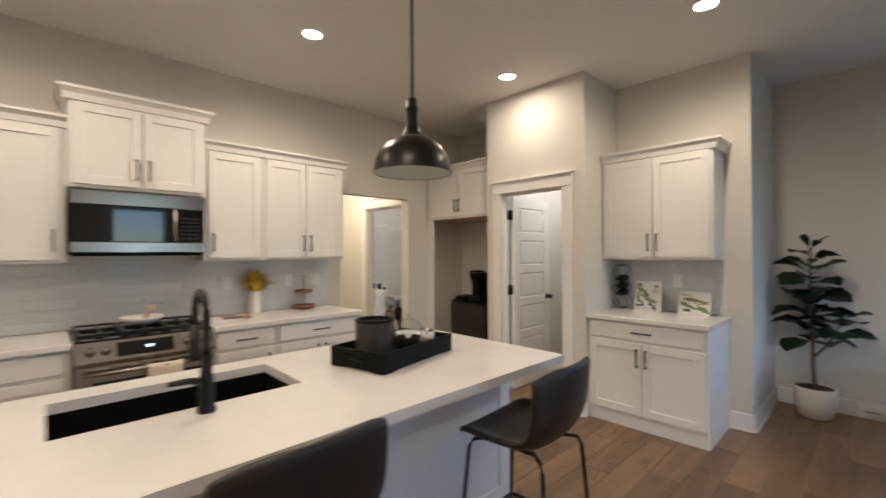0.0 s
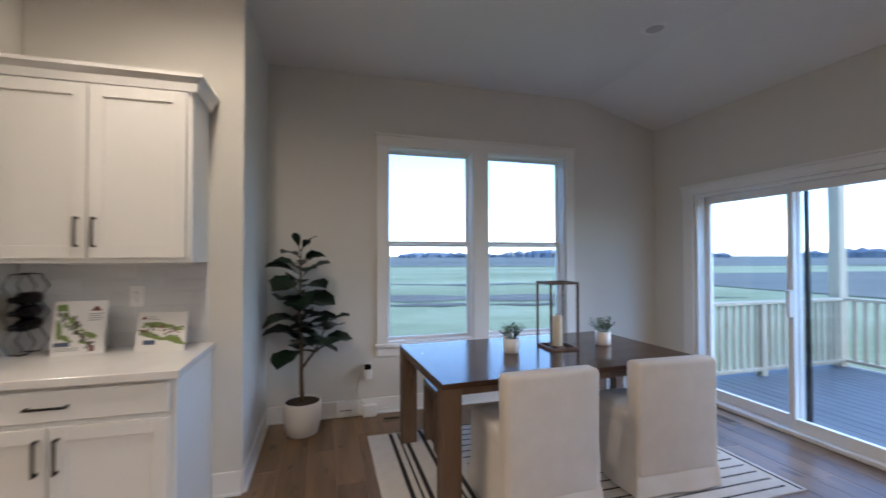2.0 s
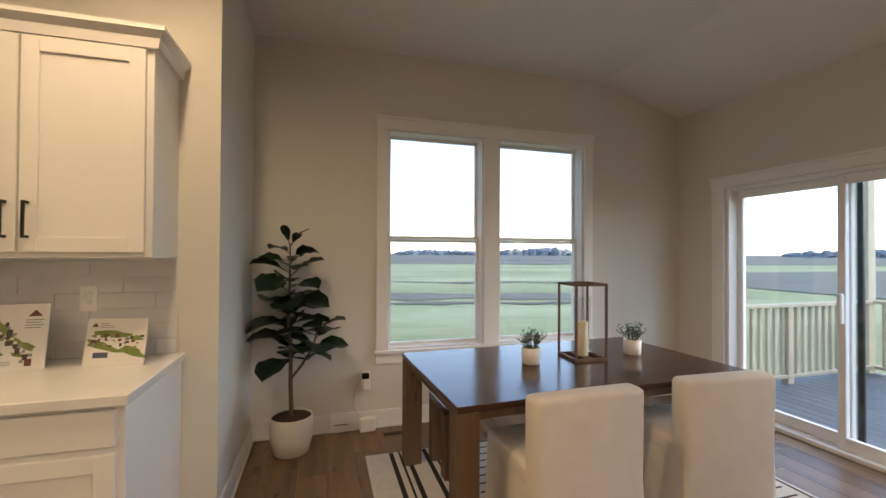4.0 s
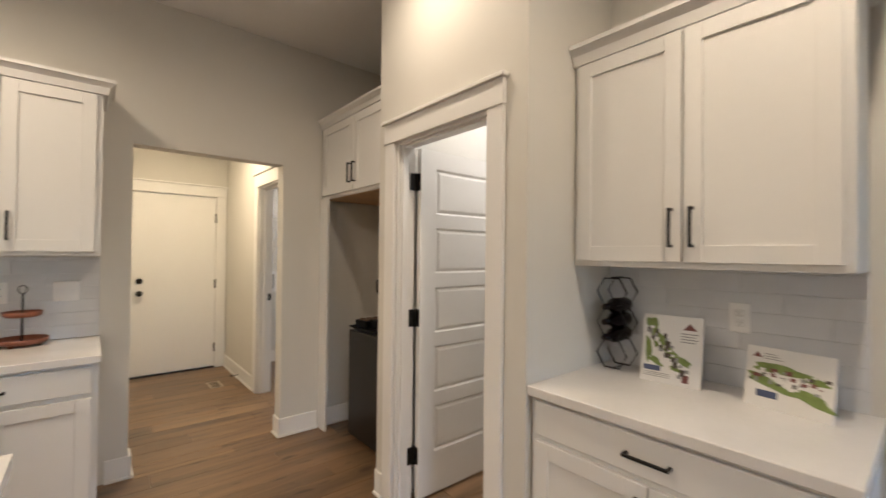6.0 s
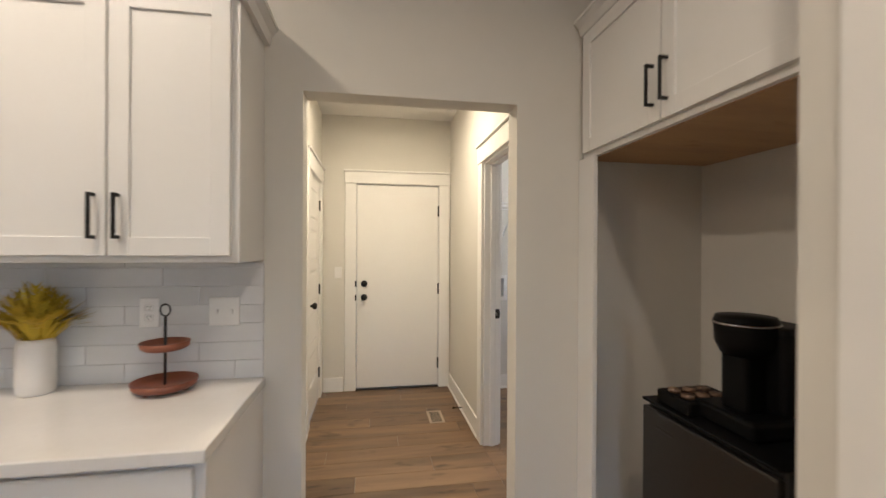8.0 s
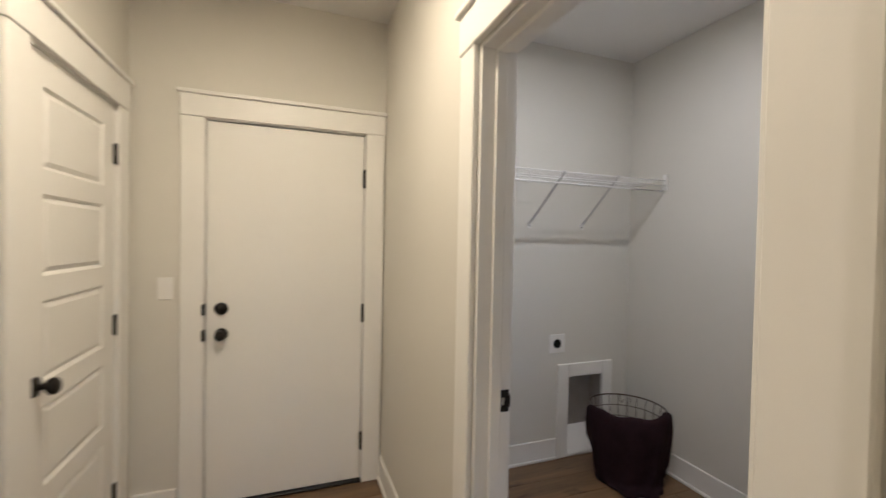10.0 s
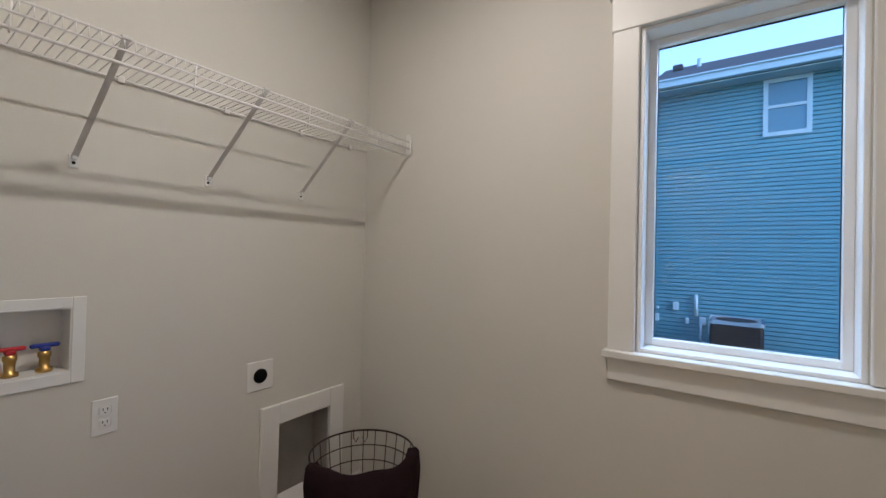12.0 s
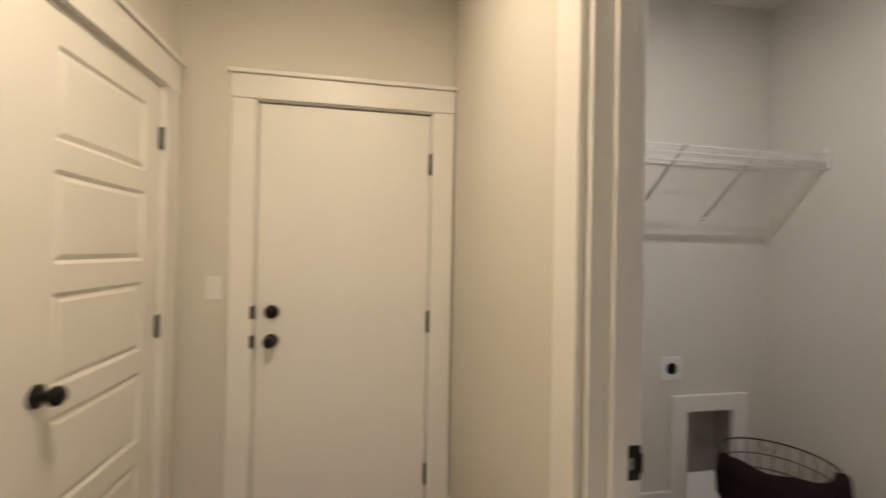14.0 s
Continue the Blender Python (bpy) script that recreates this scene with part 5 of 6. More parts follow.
tri.faces.new([tri.verts.new(c) for c in ((-0.105, -0.001, 0.168), (-0.075, -0.001, 0.168), (-0.09, -0.001, 0.186))])
lay("print", tri, MAROON)
for i in range(7):
    lay("print", boxes((-0.10 + i * 0.027, -0.085 + i * 0.027, -0.0014, 0, 0.10 + 0.004 * (i % 3), 0.112 + 0.004 * (i % 3))), GREYP if i % 2 else MAROON)

for i in range(26):
    x = -0.105 + 0.21 * i / 25
    z = 0.112 + rq.uniform(-0.035, 0.035) - 0.12 * (x + 0.02) * (i % 2)
    w, h = rq.uniform(0.004, 0.010), rq.uniform(0.003, 0.008)
    lay("print", boxes((x - w, x + w, -0.0022 - 0.00002 * i, -0.0012, z - h, z + h)), (DARKP, PAPERW, GREYP, MAROON, PAPERW)[i % 5])

# wine rack of hexagon loops with dark bottles at the back corner of the bar
rk = thing("bottle_rack", pose(4.62, 2.375, CT, 0, 0, -90), "black wire hexagon bottle rack with dark bottles", "bottle rack")
hexs = [0.072, 0.212, 0.352]
for z in hexs:
    for y in (-0.05, 0.05):
        bm = bmesh.new()
        tube(bm, [(0.070 * math.cos(math.pi / 3 * i), y, z + 0.070 * math.sin(math.pi / 3 * i)) for i in range(6)], 0.0035, 6, True)
        part("hexagon", bm, BLACK, rk)
    part("tie_bar", tubes([[(0.0, -0.05, z - 0.065), (0.0, 0.05, z - 0.065)], [(0.0, -0.05, z + 0.065), (0.0, 0.05, z + 0.065)]], 0.003, 6), BLACK, rk)
WINE = mat("dark_bottle_glass", (0.006, 0.003, 0.004), 0.15, spec=0.25, vary=0.2)
for z in (0.155, 0.222, 0.289):
    part("bottle", moved(lathe([(0, 0), (0.030, 0), (0.033, 0.01), (0.033, 0.12), (0.014, 0.16), (0.013, 0.20), (0, 0.20)], 20), 0, 0.085, z, 0, 90), WINE, rk, "dark wine bottle")

# mini refrigerator with a pod coffee maker
fr = thing("mini_fridge", pose(4.31, 4.385, 0, 0, 0, -90), "dark steel mini refrigerator in the alcove", "refrigerator")
part("body", boxes((0, 0.56, 0.03, 0.52, 0.02, 0.855), bevel=0.006), mat("charcoal_enamel", (0.022, 0.022, 0.024), 0.35, vary=0.08), fr)
part("door", boxes((0.0, 0.56, 0, 0.028, 0.03, 0.835), bevel=0.005), DARKSTEEL, fr, "dark steel door")
part("top", boxes((-0.002, 0.562, 0.0, 0.52, 0.855, 0.866), bevel=0.002), BLACKP, fr)
part("handle_recess", boxes((0.08, 0.17, -0.002, 0.002, 0.772, 0.782), bevel=0.001), DARKSTEEL, fr)
for x in (0.04, 0.52):
    part("foot", lathe([(0, 0), (0.018, 0), (0.018, 0.02), (0, 0.02)], 12, (x, 0.06)), BLACKP, fr)
cmk = thing("coffee_maker", pose(4.43, 4.07, 0.867, 0, 0, -90), "black pod coffee maker on the small refrigerator", "coffee maker")
part("drip_base", boxes((-0.12, 0.12, -0.06, 0.20, 0, 0.06), bevel=0.012, seg=2), BLACKP, cmk)
part("body", boxes((-0.09, 0.11, 0.06, 0.22, 0.06, 0.34), bevel=0.02, seg=3), BLACKP, cmk)
part("brew_head", lathe([(0, 0.24), (0.07, 0.24), (0.088, 0.28), (0.092, 0.35), (0.086, 0.365), (0, 0.37)], 28, (-0.005, 0.035)), BLACKP, cmk)
part("column", boxes((-0.05, 0.05, -0.02, 0.07, 0.055, 0.25), bevel=0.015, seg=2), BLACKP, cmk)
part("lid_ring", lathe([(0.085, 0.338), (0.095, 0.338), (0.095, 0.345), (0.085, 0.345)], 28, (-0.005, 0.035)), STEEL, cmk, "silver ring")
pt = thing("pod_tray", pose(4.43, 4.25, 0.867), "black coffee pod tray", "tray")
part("tray", boxes((-0.1, 0.12, -0.09, 0.08, 0, 0.05), bevel=0.006), BLACKP, pt)
for i in range(3):
    for j in range(2):
        part("pod", lathe([(0, 0.05), (0.022, 0.05), (0.024, 0.062), (0, 0.064)], 14, (-0.065 + 0.06 * i, -0.04 + 0.065 * j)), RUSTIC, pt)

# pantry shelves
for z in (0.45, 0.80, 1.12, 1.43, 1.75, 2.05):
    ws = thing("wire_shelf", pose(5.79, 2.58, z), "white wire pantry shelf", "shelf", "pantry shelves")
    for x, dz in ((-0.36, 0), (-0.36, -0.03), (-0.01, 0), (-0.18, -0.003)):
        part("rail", tubes([[(x, 0, dz), (x, 0.89, dz)]], 0.0035, 6), WIREW, ws)
    part("wire_mesh", tubes([[(-0.005, 0.02 + 0.034 * i, 0.003), (-0.36, 0.02 + 0.034 * i, 0.003), (-0.363, 0.02 + 0.034 * i, -0.03)] for i in range(26)], 0.0017, 4), WIREW, ws)

# ---- dining things ----
RUGM = mat("cream_rug", (0.60, 0.57, 0.52), 0.95, vary=0.08, scale=14, bump=0.5, bscale=300, spec=0.1)
RUGB = mat("charcoal_rug_yarn", (0.035, 0.034, 0.036), 0.95, vary=0.2, scale=30, bump=0.5, bscale=300, spec=0.1)
rug = thing("area_rug", pose(0, 0, 0.0005), "cream woven rug with charcoal stripes", "rug")
RGX0, RGX1, RGY0, RGY1 = 3.83, 5.315, -1.89, 0.587
part("field", boxes((RGX0, RGX1, RGY0, RGY1, 0, 0.007), bevel=0.002), RUGM, rug)
for y0, y1 in ((0.395, 0.425), (0.345, 0.360), (0.29, 0.32), (0.16, 0.19), (0.11, 0.125), (0.055, 0.085)):
    part("stripe", boxes((RGX0 + 0.01, RGX1 - 0.01, y0, y1, 0.007, 0.0082)), RUGB, rug)
part("stripe", boxes((RGX0 + 0.01, RGX1 - 0.01, RGY0 + 0.03, RGY0 + 0.045, 0.007, 0.0082)), RUGB, rug)
for i in range(17):
    x = RGX0 + 0.06 + i * 0.088
    part("stripe", boxes((x, x + 0.012, RGY0 + 0.09, -0.02, 0.007, 0.0082)), RUGB, rug)

TS = TZ + 0.0005
ln = thing("lantern", pose(4.785, -0.775, TS, 0, 0, -3), "open rustic wood frame lantern with glass and an ivory candle", "lantern")
h, t, q = 0.108, 0.007, 0.478
for sx in (-1, 1):
    for sy in (-1, 1):
        part("post", boxes((sx * h - t, sx * h + t, sy * h - t, sy * h + t, 0.018, q), bevel=0.001), RUSTIC, ln)
for z in (0.0, q):
    part("ring", boxes((-h - t, h + t, -h - t, -h + t * 1.6, z, z + 0.016), (-h - t, h + t, h - t * 1.6, h + t, z, z + 0.016), (-h - t, -h + t * 1.6, -h + t * 1.6, h - t * 1.6, z, z + 0.016), (h - t * 1.6, h + t, -h + t * 1.6, h - t * 1.6, z, z + 0.016)), RUSTIC, ln)
part("base_slat", boxes((-h + 0.012, h - 0.012, -0.03, 0.03, 0.002, 0.014)), RUSTIC, ln)
part("candle", lathe([(0, 0.0145), (0.036, 0.0145), (0.037, 0.018), (0.037, 0.235), (0.03, 0.238), (0, 0.232)], 28), CANDLE, ln, "ivory pillar candle")
part("wick", tubes([[(0, 0, 0.23), (0.002, 0, 0.248)]], 0.0012, 6), BLACKP, ln)
part("chimney", lathe([(0.054, 0.0145), (0.054, 0.40)], 32), LAMPGLASS, ln, "clear glass cylinder")


def small_plant(m, seed):
    p = thing("potted_succulent", m, "small green plant in a white ceramic pot", "potted plant", "small plants on the table")
    part("pot", lathe([(0, 0), (0.042, 0), (0.046, 0.004), (0.049, 0.085), (0.043, 0.085), (0.040, 0.07), (0, 0.07)], 28), CERAMIC, p)
    part("soil", lathe([(0, 0.074), (0.041, 0.072)], 20), SOIL, p)
    r = random.Random(seed)
    st = bmesh.new()
    lv = bmesh.new()
    for i in range(24):
        a, ou, hh = r.uniform(0, 6.28), r.uniform(0.01, 0.085), r.uniform(0.03, 0.085)
        p0, p1 = Vector((0.02 * math.cos(a), 0.02 * math.sin(a), 0.072)), Vector((ou * math.cos(a), ou * math.sin(a), 0.085 + hh))
        tube(st, [p0, (p0 + p1) / 2 + Vector((0, 0, 0.012)), p1], 0.0014, 5)
        for k in range(7):
            u = 0.35 + 0.65 * k / 6
            c = p0.lerp(p1, u) + Vector((0, 0, 0.006))
            b = a + k * 2.4
            d = Vector((math.cos(b), math.sin(b), r.uniform(0.1, 0.8))).normalized()
            sd = d.cross(Vector((0, 0, 1))).normalized() * 0.0065
            L = r.uniform(0.016, 0.026)
            v = [lv.verts.new(x) for x in (c, c + d * L * 0.5 + sd, c + d * L, c + d * L * 0.5 - sd, c + d * L * 0.5 + Vector((0, 0, -0.003)))]
            lv.faces.new((v[0], v[1], v[4]))
            lv.faces.new((v[1], v[2], v[4]))
            lv.faces.new((v[2], v[3], v[4]))
            lv.faces.new((v[3], v[0], v[4]))
    part("stems", st, LEAFS, p)
    part("foliage", lv, LEAFS, p, "small fleshy green leaves")
    return p


small_plant(pose(4.735, -0.372, TS) @ Matrix.Scale(1.2, 4), 2)
small_plant(pose(4.775, -1.168, TS, 0, 0, 70) @ Matrix.Scale(1.2, 4), 9)

# fiddle-leaf fig
fg = thing("potted_fig", pose(5.53, 1.08, 0), "artificial fiddle-leaf fig in a white round pot", "potted plant")
part("pot", lathe([(0, 0), (0.105, 0), (0.118, 0.008), (0.142, 0.10), (0.146, 0.255), (0.143, 0.262), (0.136, 0.262), (0.134, 0.24), (0, 0.235)], 40), CERAMIC, fg)
part("soil", lathe([(0, 0.252), (0.06, 0.256), (0.135, 0.249)], 28), SOIL, fg)
bm = bmesh.new()
trunk = [Vector(p) for p in ((0, 0, 0.22), (0.005, 0.01, 0.45), (-0.005, 0.01, 0.70), (0.0, 0.03, 0.95), (-0.01, 0.02, 1.20), (0.0, 0.02, 1.46))]
tube(bm, trunk, [0.016, 0.015, 0.012, 0.010, 0.008, 0.005], 10)
branch = [Vector(p) for p in ((0.0, 0.005, 0.52), (-0.02, -0.07, 0.62), (-0.03, -0.14, 0.74), (-0.03, -0.17, 0.86))]
tube(bm, branch, [0.010, 0.009, 0.007, 0.005], 8)
part("trunk", bm, BARK, fg)


def fig_leaf(L, W):
    """One large leathery leaf: local x from the stalk to the tip, folded along the midrib, drooping."""
    bm = bmesh.new()
    rows = []
    n = 9
    for i in range(n + 1):
        u = i / n
        w = W * (math.sin(math.pi * min(1, u * 0.93 + 0.03)) ** 0.7) * (0.62 + 0.5 * u) if 0 < i < n else 0.002
        x, z = L * u, 0.04 * L * math.sin(u * 3.0) - 0.22 * L * u * u
        rows.append([bm.verts.new((x, w * k, z + abs(k) * w * 0.28 + 0.006 * math.sin(u * 19 + 3 * k) * abs(k))) for k in (-1, -0.5, 0, 0.5, 1)])
    for a, b in zip(rows, rows[1:]):
        for k in range(4):
            bm.faces.new((a[k], a[k + 1], b[k + 1], b[k]))
    tube(bm, [(-0.05, 0, -0.006), (0, 0, 0)], 0.0025, 5)
    return bm


leaf_mesh = [mesh("leaf", fig_leaf(l, w), LEAF, True) for l, w in ((0.250, 0.128), (0.225, 0.110), (0.18, 0.078), (0.13, 0.034))]
rr = random.Random(12)
def along(pts, u):
    k = min(int(u * (len(pts) - 1)), len(pts) - 2)
    return pts[k].lerp(pts[k + 1], u * (len(pts) - 1) - k)
leaves = []
for i in range(30):
    u = 0.36 + 0.60 * i / 29
    size = 0 if u < 0.75 else (1 if u < 0.88 else 2)
    leaves.append((along(trunk, u), i * 137.5 + rr.uniform(-25, 25), rr.uniform(-12, 28) + 20 * (u - 0.5), size))
for a, e in ((30, 48), (150, 60), (275, 52), (210, 35)):
    leaves.append((trunk[-1], a, e, 3))
for i in range(8):
    leaves.append((along(branch, 0.4 + 0.6 * i / 7), i * 137.5, rr.uniform(-5, 40), 1 if i < 7 else 2))
for p, a, e, size in leaves:
    o = new("leaf", leaf_mesh[size])
    o.parent = fg
    d = pose(0, 0, 0, 0, 0, a) @ Vector((0.05, 0, 0))
    o.matrix_local = pose(p.x, p.y, p.z, 0, 0, a) @ pose(0, 0, 0, rr.uniform(-25, 25), -e, 0) @ pose(0.045, 0, 0)

# plug, white box and vents near the window
pl = plate(pose(WX, 0.535, 0.40, 0, 0, -90), "outlet")
ad = thing("plug_adapter", pose(WX - 0.008, 0.535, 0.42, 0, 0, -90), "black plug and white night light in the outlet", "plug")
part("plug", boxes((-0.035, 0.022, -0.045, 0, -0.012, 0.028), bevel=0.005), BLACKP, ad)
part("night_light", boxes((-0.025, 0.032, -0.04, 0, -0.10, -0.014), bevel=0.010, seg=2), PLASTICW, ad)
cb = bmesh.new()
tube(cb, [(5.75, 0.565, 0.43), (5.74, 0.62, 0.34), (5.745, 0.64, 0.22), (5.75, 0.60, 0.13), (5.745, 0.56, 0.10)], 0.003, 6)
solo("power_cord", cb, mat("clear_cord", (0.45, 0.40, 0.30), 0.4), "thin pale power cord hanging from the plug", "cord")
rt = thing("router_box", pose(5.735, 0.525, 0.0), "small white plastic box on the floor", "box")
part("case", boxes((-0.03, 0.025, -0.062, 0.062, 0, 0.11), bevel=0.012, seg=3), PLASTICW, rt)
part("cable", tubes([[(0.0, 0.06, 0.05), (0.01, 0.12, 0.045), (0.012, 0.2, 0.05)], [(0.0, -0.06, 0.05), (0.01, -0.10, 0.055), (0.015, -0.16, 0.06)]], 0.003, 6), PLASTICW, rt)


def floor_register(m, w=0.26, d=0.11, tone=(0.20, 0.14, 0.09)):
    v = thing("floor_register", m, "brown metal floor register with slots", "floor vent", "floor registers")
    br = mat("tan_register", tone, 0.4, 0.3)
    part("frame", boxes((-w / 2, w / 2, -d / 2, -d / 2 + 0.022, 0, 0.005), (-w / 2, w / 2, d / 2 - 0.022, d / 2, 0, 0.005), (-w / 2, -w / 2 + 0.022, -d / 2 + 0.022, d / 2 - 0.022, 0, 0.005), (w / 2 - 0.022, w / 2, -d / 2 + 0.022, d / 2 - 0.022, 0, 0.005), bevel=0.0015), br, v)
    part("shaft", boxes((-w / 2 + 0.022, w / 2 - 0.022, -d / 2 + 0.022, d / 2 - 0.022, 0.0, 0.0012)), BLACKP, v)
    for i in range(9):
        x = -w / 2 + 0.04 + i * (w - 0.08) / 8
        part("slat", boxes((x - 0.003, x + 0.003, -d / 2 + 0.022, d / 2 - 0.022, 0.0012, 0.004)), br, v)
    return v


floor_register(pose(3.787, 6.415, 0.0003, 0, 0, 90), 0.25, 0.13, (0.46, 0.38, 0.29))
floor_register(pose(4.83, -2.42, 0.0003))
floor_register(pose(5.625, 0.305, 0.0003, 0, 0, 90))
ds = thing("door_stop", pose(HX1 - 0.027, 6.44, 0.06, 0, 0, -90), "thin black spring door stop on the baseboard", "door stop")
part("spring", tubes([[(0, 0.0, 0), (0, -0.075, 0)]], 0.005, 8), BLACK, ds)
part("tip", lathe([(0, -0.006), (0.009, -0.006), (0.009, 0.006), (0, 0.006)], 12, (0, -0.078)), BLACKP, ds)

br = thing("baseboard_register", pose(WX - 0.0145, 0.716, 0.0, 0, 0, -90), "white metal register set on the baseboard", "wall vent")
part("cover", boxes((-0.10, 0.10, -0.030, 0.0, 0.004, 0.150), bevel=0.008, seg=2), PLASTICW, br)
part("damper_slot", boxes((-0.065, 0.04, -0.0312, -0.0295, 0.062, 0.068)), BLACKP, br)
part("lever", boxes((0.038, 0.05, -0.040, -0.030, 0.055, 0.075), bevel=0.002), PLASTICW, br)

# ---- laundry ----
sh = thing("wire_shelf", pose(0, LY, 1.885), "white wire laundry shelf with hanging rod and braces", "shelf")
SX_0, SX_1 = HX1 + 0.117, LX - 0.012
D = 0.31
for y, dz in ((-0.008, 0), (-D, 0.014), (-D - 0.004, -0.020), (-D * 0.5, -0.003)):
    part("rail", tubes([[(SX_0, y, dz), (SX_1, y, dz)]], 0.0034, 8), WIREW, sh)
part("hanging_rod", tubes([[(SX_0, -D + 0.012, -0.052), (SX_1, -D + 0.012, -0.052)]], 0.0046, 10), WIREW, sh)
nw = int((SX_1 - SX_0) / 0.0254)
part("wire_mesh", tubes([[(SX_0 + 0.012 + 0.0254 * i, -0.004, 0.004), (SX_0 + 0.012 + 0.0254 * i, -D, 0.018), (SX_0 + 0.012 + 0.0254 * i, -D - 0.005, -0.020)] for i in range(nw)], 0.0016, 5), WIREW, sh)
BRACEM = mat("grey_brace_steel", (0.66, 0.65, 0.64), 0.45, 0.2, vary=0.06, scale=12)
for xf, xt in ((4.59, 4.62), (4.99, 5.035), (5.41, 5.437), (4.22, 4.24)):
    bm = bmesh.new()
    for x0, y0, z0, x1, y1, z1 in ((xf, -0.014, -0.280, xt, -D + 0.002, 0.010),):
        v = []
        for (x, y, z) in ((x0, y0, z0), (x1, y1, z1)):
            v += [bm.verts.new(c) for c in ((x - 0.0085, y, z + 0.003), (x + 0.0085, y, z + 0.003), (x + 0.0085, y + 0.005, z - 0.003), (x - 0.0085, y + 0.005, z - 0.003))]
        for q in ((0, 1, 2, 3), (7, 6, 5, 4), (0, 4, 5, 1), (1, 5, 6, 2), (2, 6, 7, 3), (3, 7, 4, 0)):
            bm.faces.new([v[k] for k in q])
    cube(bm, xt - 0.013, xt + 0.013, -D - 0.007, -D + 0.012, 0.012, 0.022, 0.002)
    b = part("brace", bm, BRACEM, sh, "flat grey steel brace")
    part("foot_plate", boxes((xf - 0.013, xf + 0.013, -0.006, 0, -0.313, -0.27), (xf - 0.007, xf + 0.007, -0.016, -0.006, -0.288, -0.27), bevel=0.002), PLASTICW, b)
    part("screw", lathe([(0, 0), (0.005, 0), (0.004, 0.0025), (0, 0.003)], 10), BLACKP, b).matrix_local = pose(xf, -0.006, -0.297, 90)
for x in (4.40, 4.80, 5.22, 5.60):
    part("rod_hook", tubes([[(x, -D, 0.012), (x, -D + 0.006, -0.045), (x, -D + 0.014, -0.062), (x, -D + 0.024, -0.052)]], 0.0026, 6), WIREW, sh)
for x in (4.35, 4.7, 5.05, 5.4, 5.7):
    part("wall_clip", boxes((x - 0.010, x + 0.010, -0.016, 0, -0.012, 0.012), bevel=0.002), PLASTICW, sh)
part("end_bracket", boxes((LX - 0.012, LX, -D - 0.012, -D + 0.02, -0.05, 0.055), bevel=0.003), PLASTICW, sh)

vb = thing("washer_valve_box", pose(4.22, LY, 0.945), "white recessed washer valve box with red and blue taps", "valve box")
part("frame", boxes((-0.035, 0.0, -0.006, 0, -0.036, 0.23), (0.38, 0.414, -0.006, 0, -0.036, 0.23), (0, 0.38, -0.006, 0, -0.036, 0.0), (0, 0.38, -0.006, 0, 0.195, 0.23), bevel=0.002), PLASTICW, vb)
part("recess", boxes((0, 0.38, 0.09, 0.094, 0, 0.195), (0, 0.003, 0, 0.09, 0, 0.195), (0.377, 0.38, 0, 0.09, 0, 0.195), (0.003, 0.377, 0, 0.09, 0, 0.003), (0.003, 0.377, 0, 0.09, 0.192, 0.195)), PLASTICW, vb)
BRASS = mat("brass", (0.55, 0.36, 0.12), 0.3, 1.0, vary=0.1, scale=20)
for x, mt, lab in ((0.255, mat("red_handle", (0.50, 0.02, 0.03), 0.4), "red tap handle"), (0.33, mat("blue_handle", (0.02, 0.04, 0.30), 0.4), "blue tap handle")):
    v = part("valve", lathe([(0, 0.003), (0.020, 0.003), (0.020, 0.014), (0.012, 0.016), (0.013, 0.045), (0.016, 0.05), (0.016, 0.062), (0.008, 0.066), (0.008, 0.078), (0, 0.08)], 20, (x, 0.045)), BRASS, vb, "brass valve")
    part("tap_handle", boxes((x - 0.034, x + 0.034, 0.038, 0.052, 0.076, 0.088), (x - 0.012, x + 0.012, 0.033, 0.057, 0.066, 0.078), bevel=0.003), mt, v, lab)
part("drain_cap", lathe([(0, 0.003), (0.03, 0.003), (0.03, 0.02), (0, 0.022)], 20, (0.11, 0.045)), PLASTICW, vb)

dv = thing("dryer_vent_box", pose(DV[0], LY, 0), "white framed recessed dryer vent box lined with metal", "vent box")
w, z0, z1 = DV[1] - DV[0], DV[2], DV[3]
part("frame", boxes((-0.088, 0, -0.018, 0, 0, 0.645), (w, w + 0.088, -0.018, 0, 0, 0.645), (0, w, -0.018, 0, z1, 0.645), bevel=0.003), TRIM, dv)
GALV = mat("galvanised_steel", (0.50, 0.48, 0.46), 0.38, 0.6, vary=0.15, scale=9)
part("liner", boxes((0, w, 0.105, 0.109, z0, z1), (0, 0.003, 0, 0.105, z0, z1), (w - 0.003, w, 0, 0.105, z0, z1), (0.003, w - 0.003, 0, 0.105, z1 - 0.003, z1), (0, w, -0.016, 0.105, z0 - 0.004, z0)), GALV, dv, "galvanised metal liner")
bm = bmesh.new()
v = [bm.verts.new(c) for c in ((0.004, -0.016, 0.006), (w - 0.004, -0.016, 0.006), (w - 0.004, 0.100, 0.006), (0.004, 0.100, 0.006), (0.004, -0.016, 0.018), (w - 0.004, -0.016, 0.018), (w - 0.004, 0.100, 0.165), (0.004, 0.100, 0.165))]
for q in ((0, 3, 2, 1), (4, 5, 6, 7), (0, 1, 5, 4), (1, 2, 6, 5), (2, 3, 7, 6), (3, 0, 4, 7)):
    bm.faces.new([v[i] for i in q])
part("sloped_pan", bm, TRIM, dv, "white sloping pan at the floor")
bm = bmesh.new()
tube(bm, [(w * 0.35, 0.098, 0.47), (w * 0.35, 0.075, 0.47)], 0.052, 20)
part("duct_collar", bm, GALV, dv)

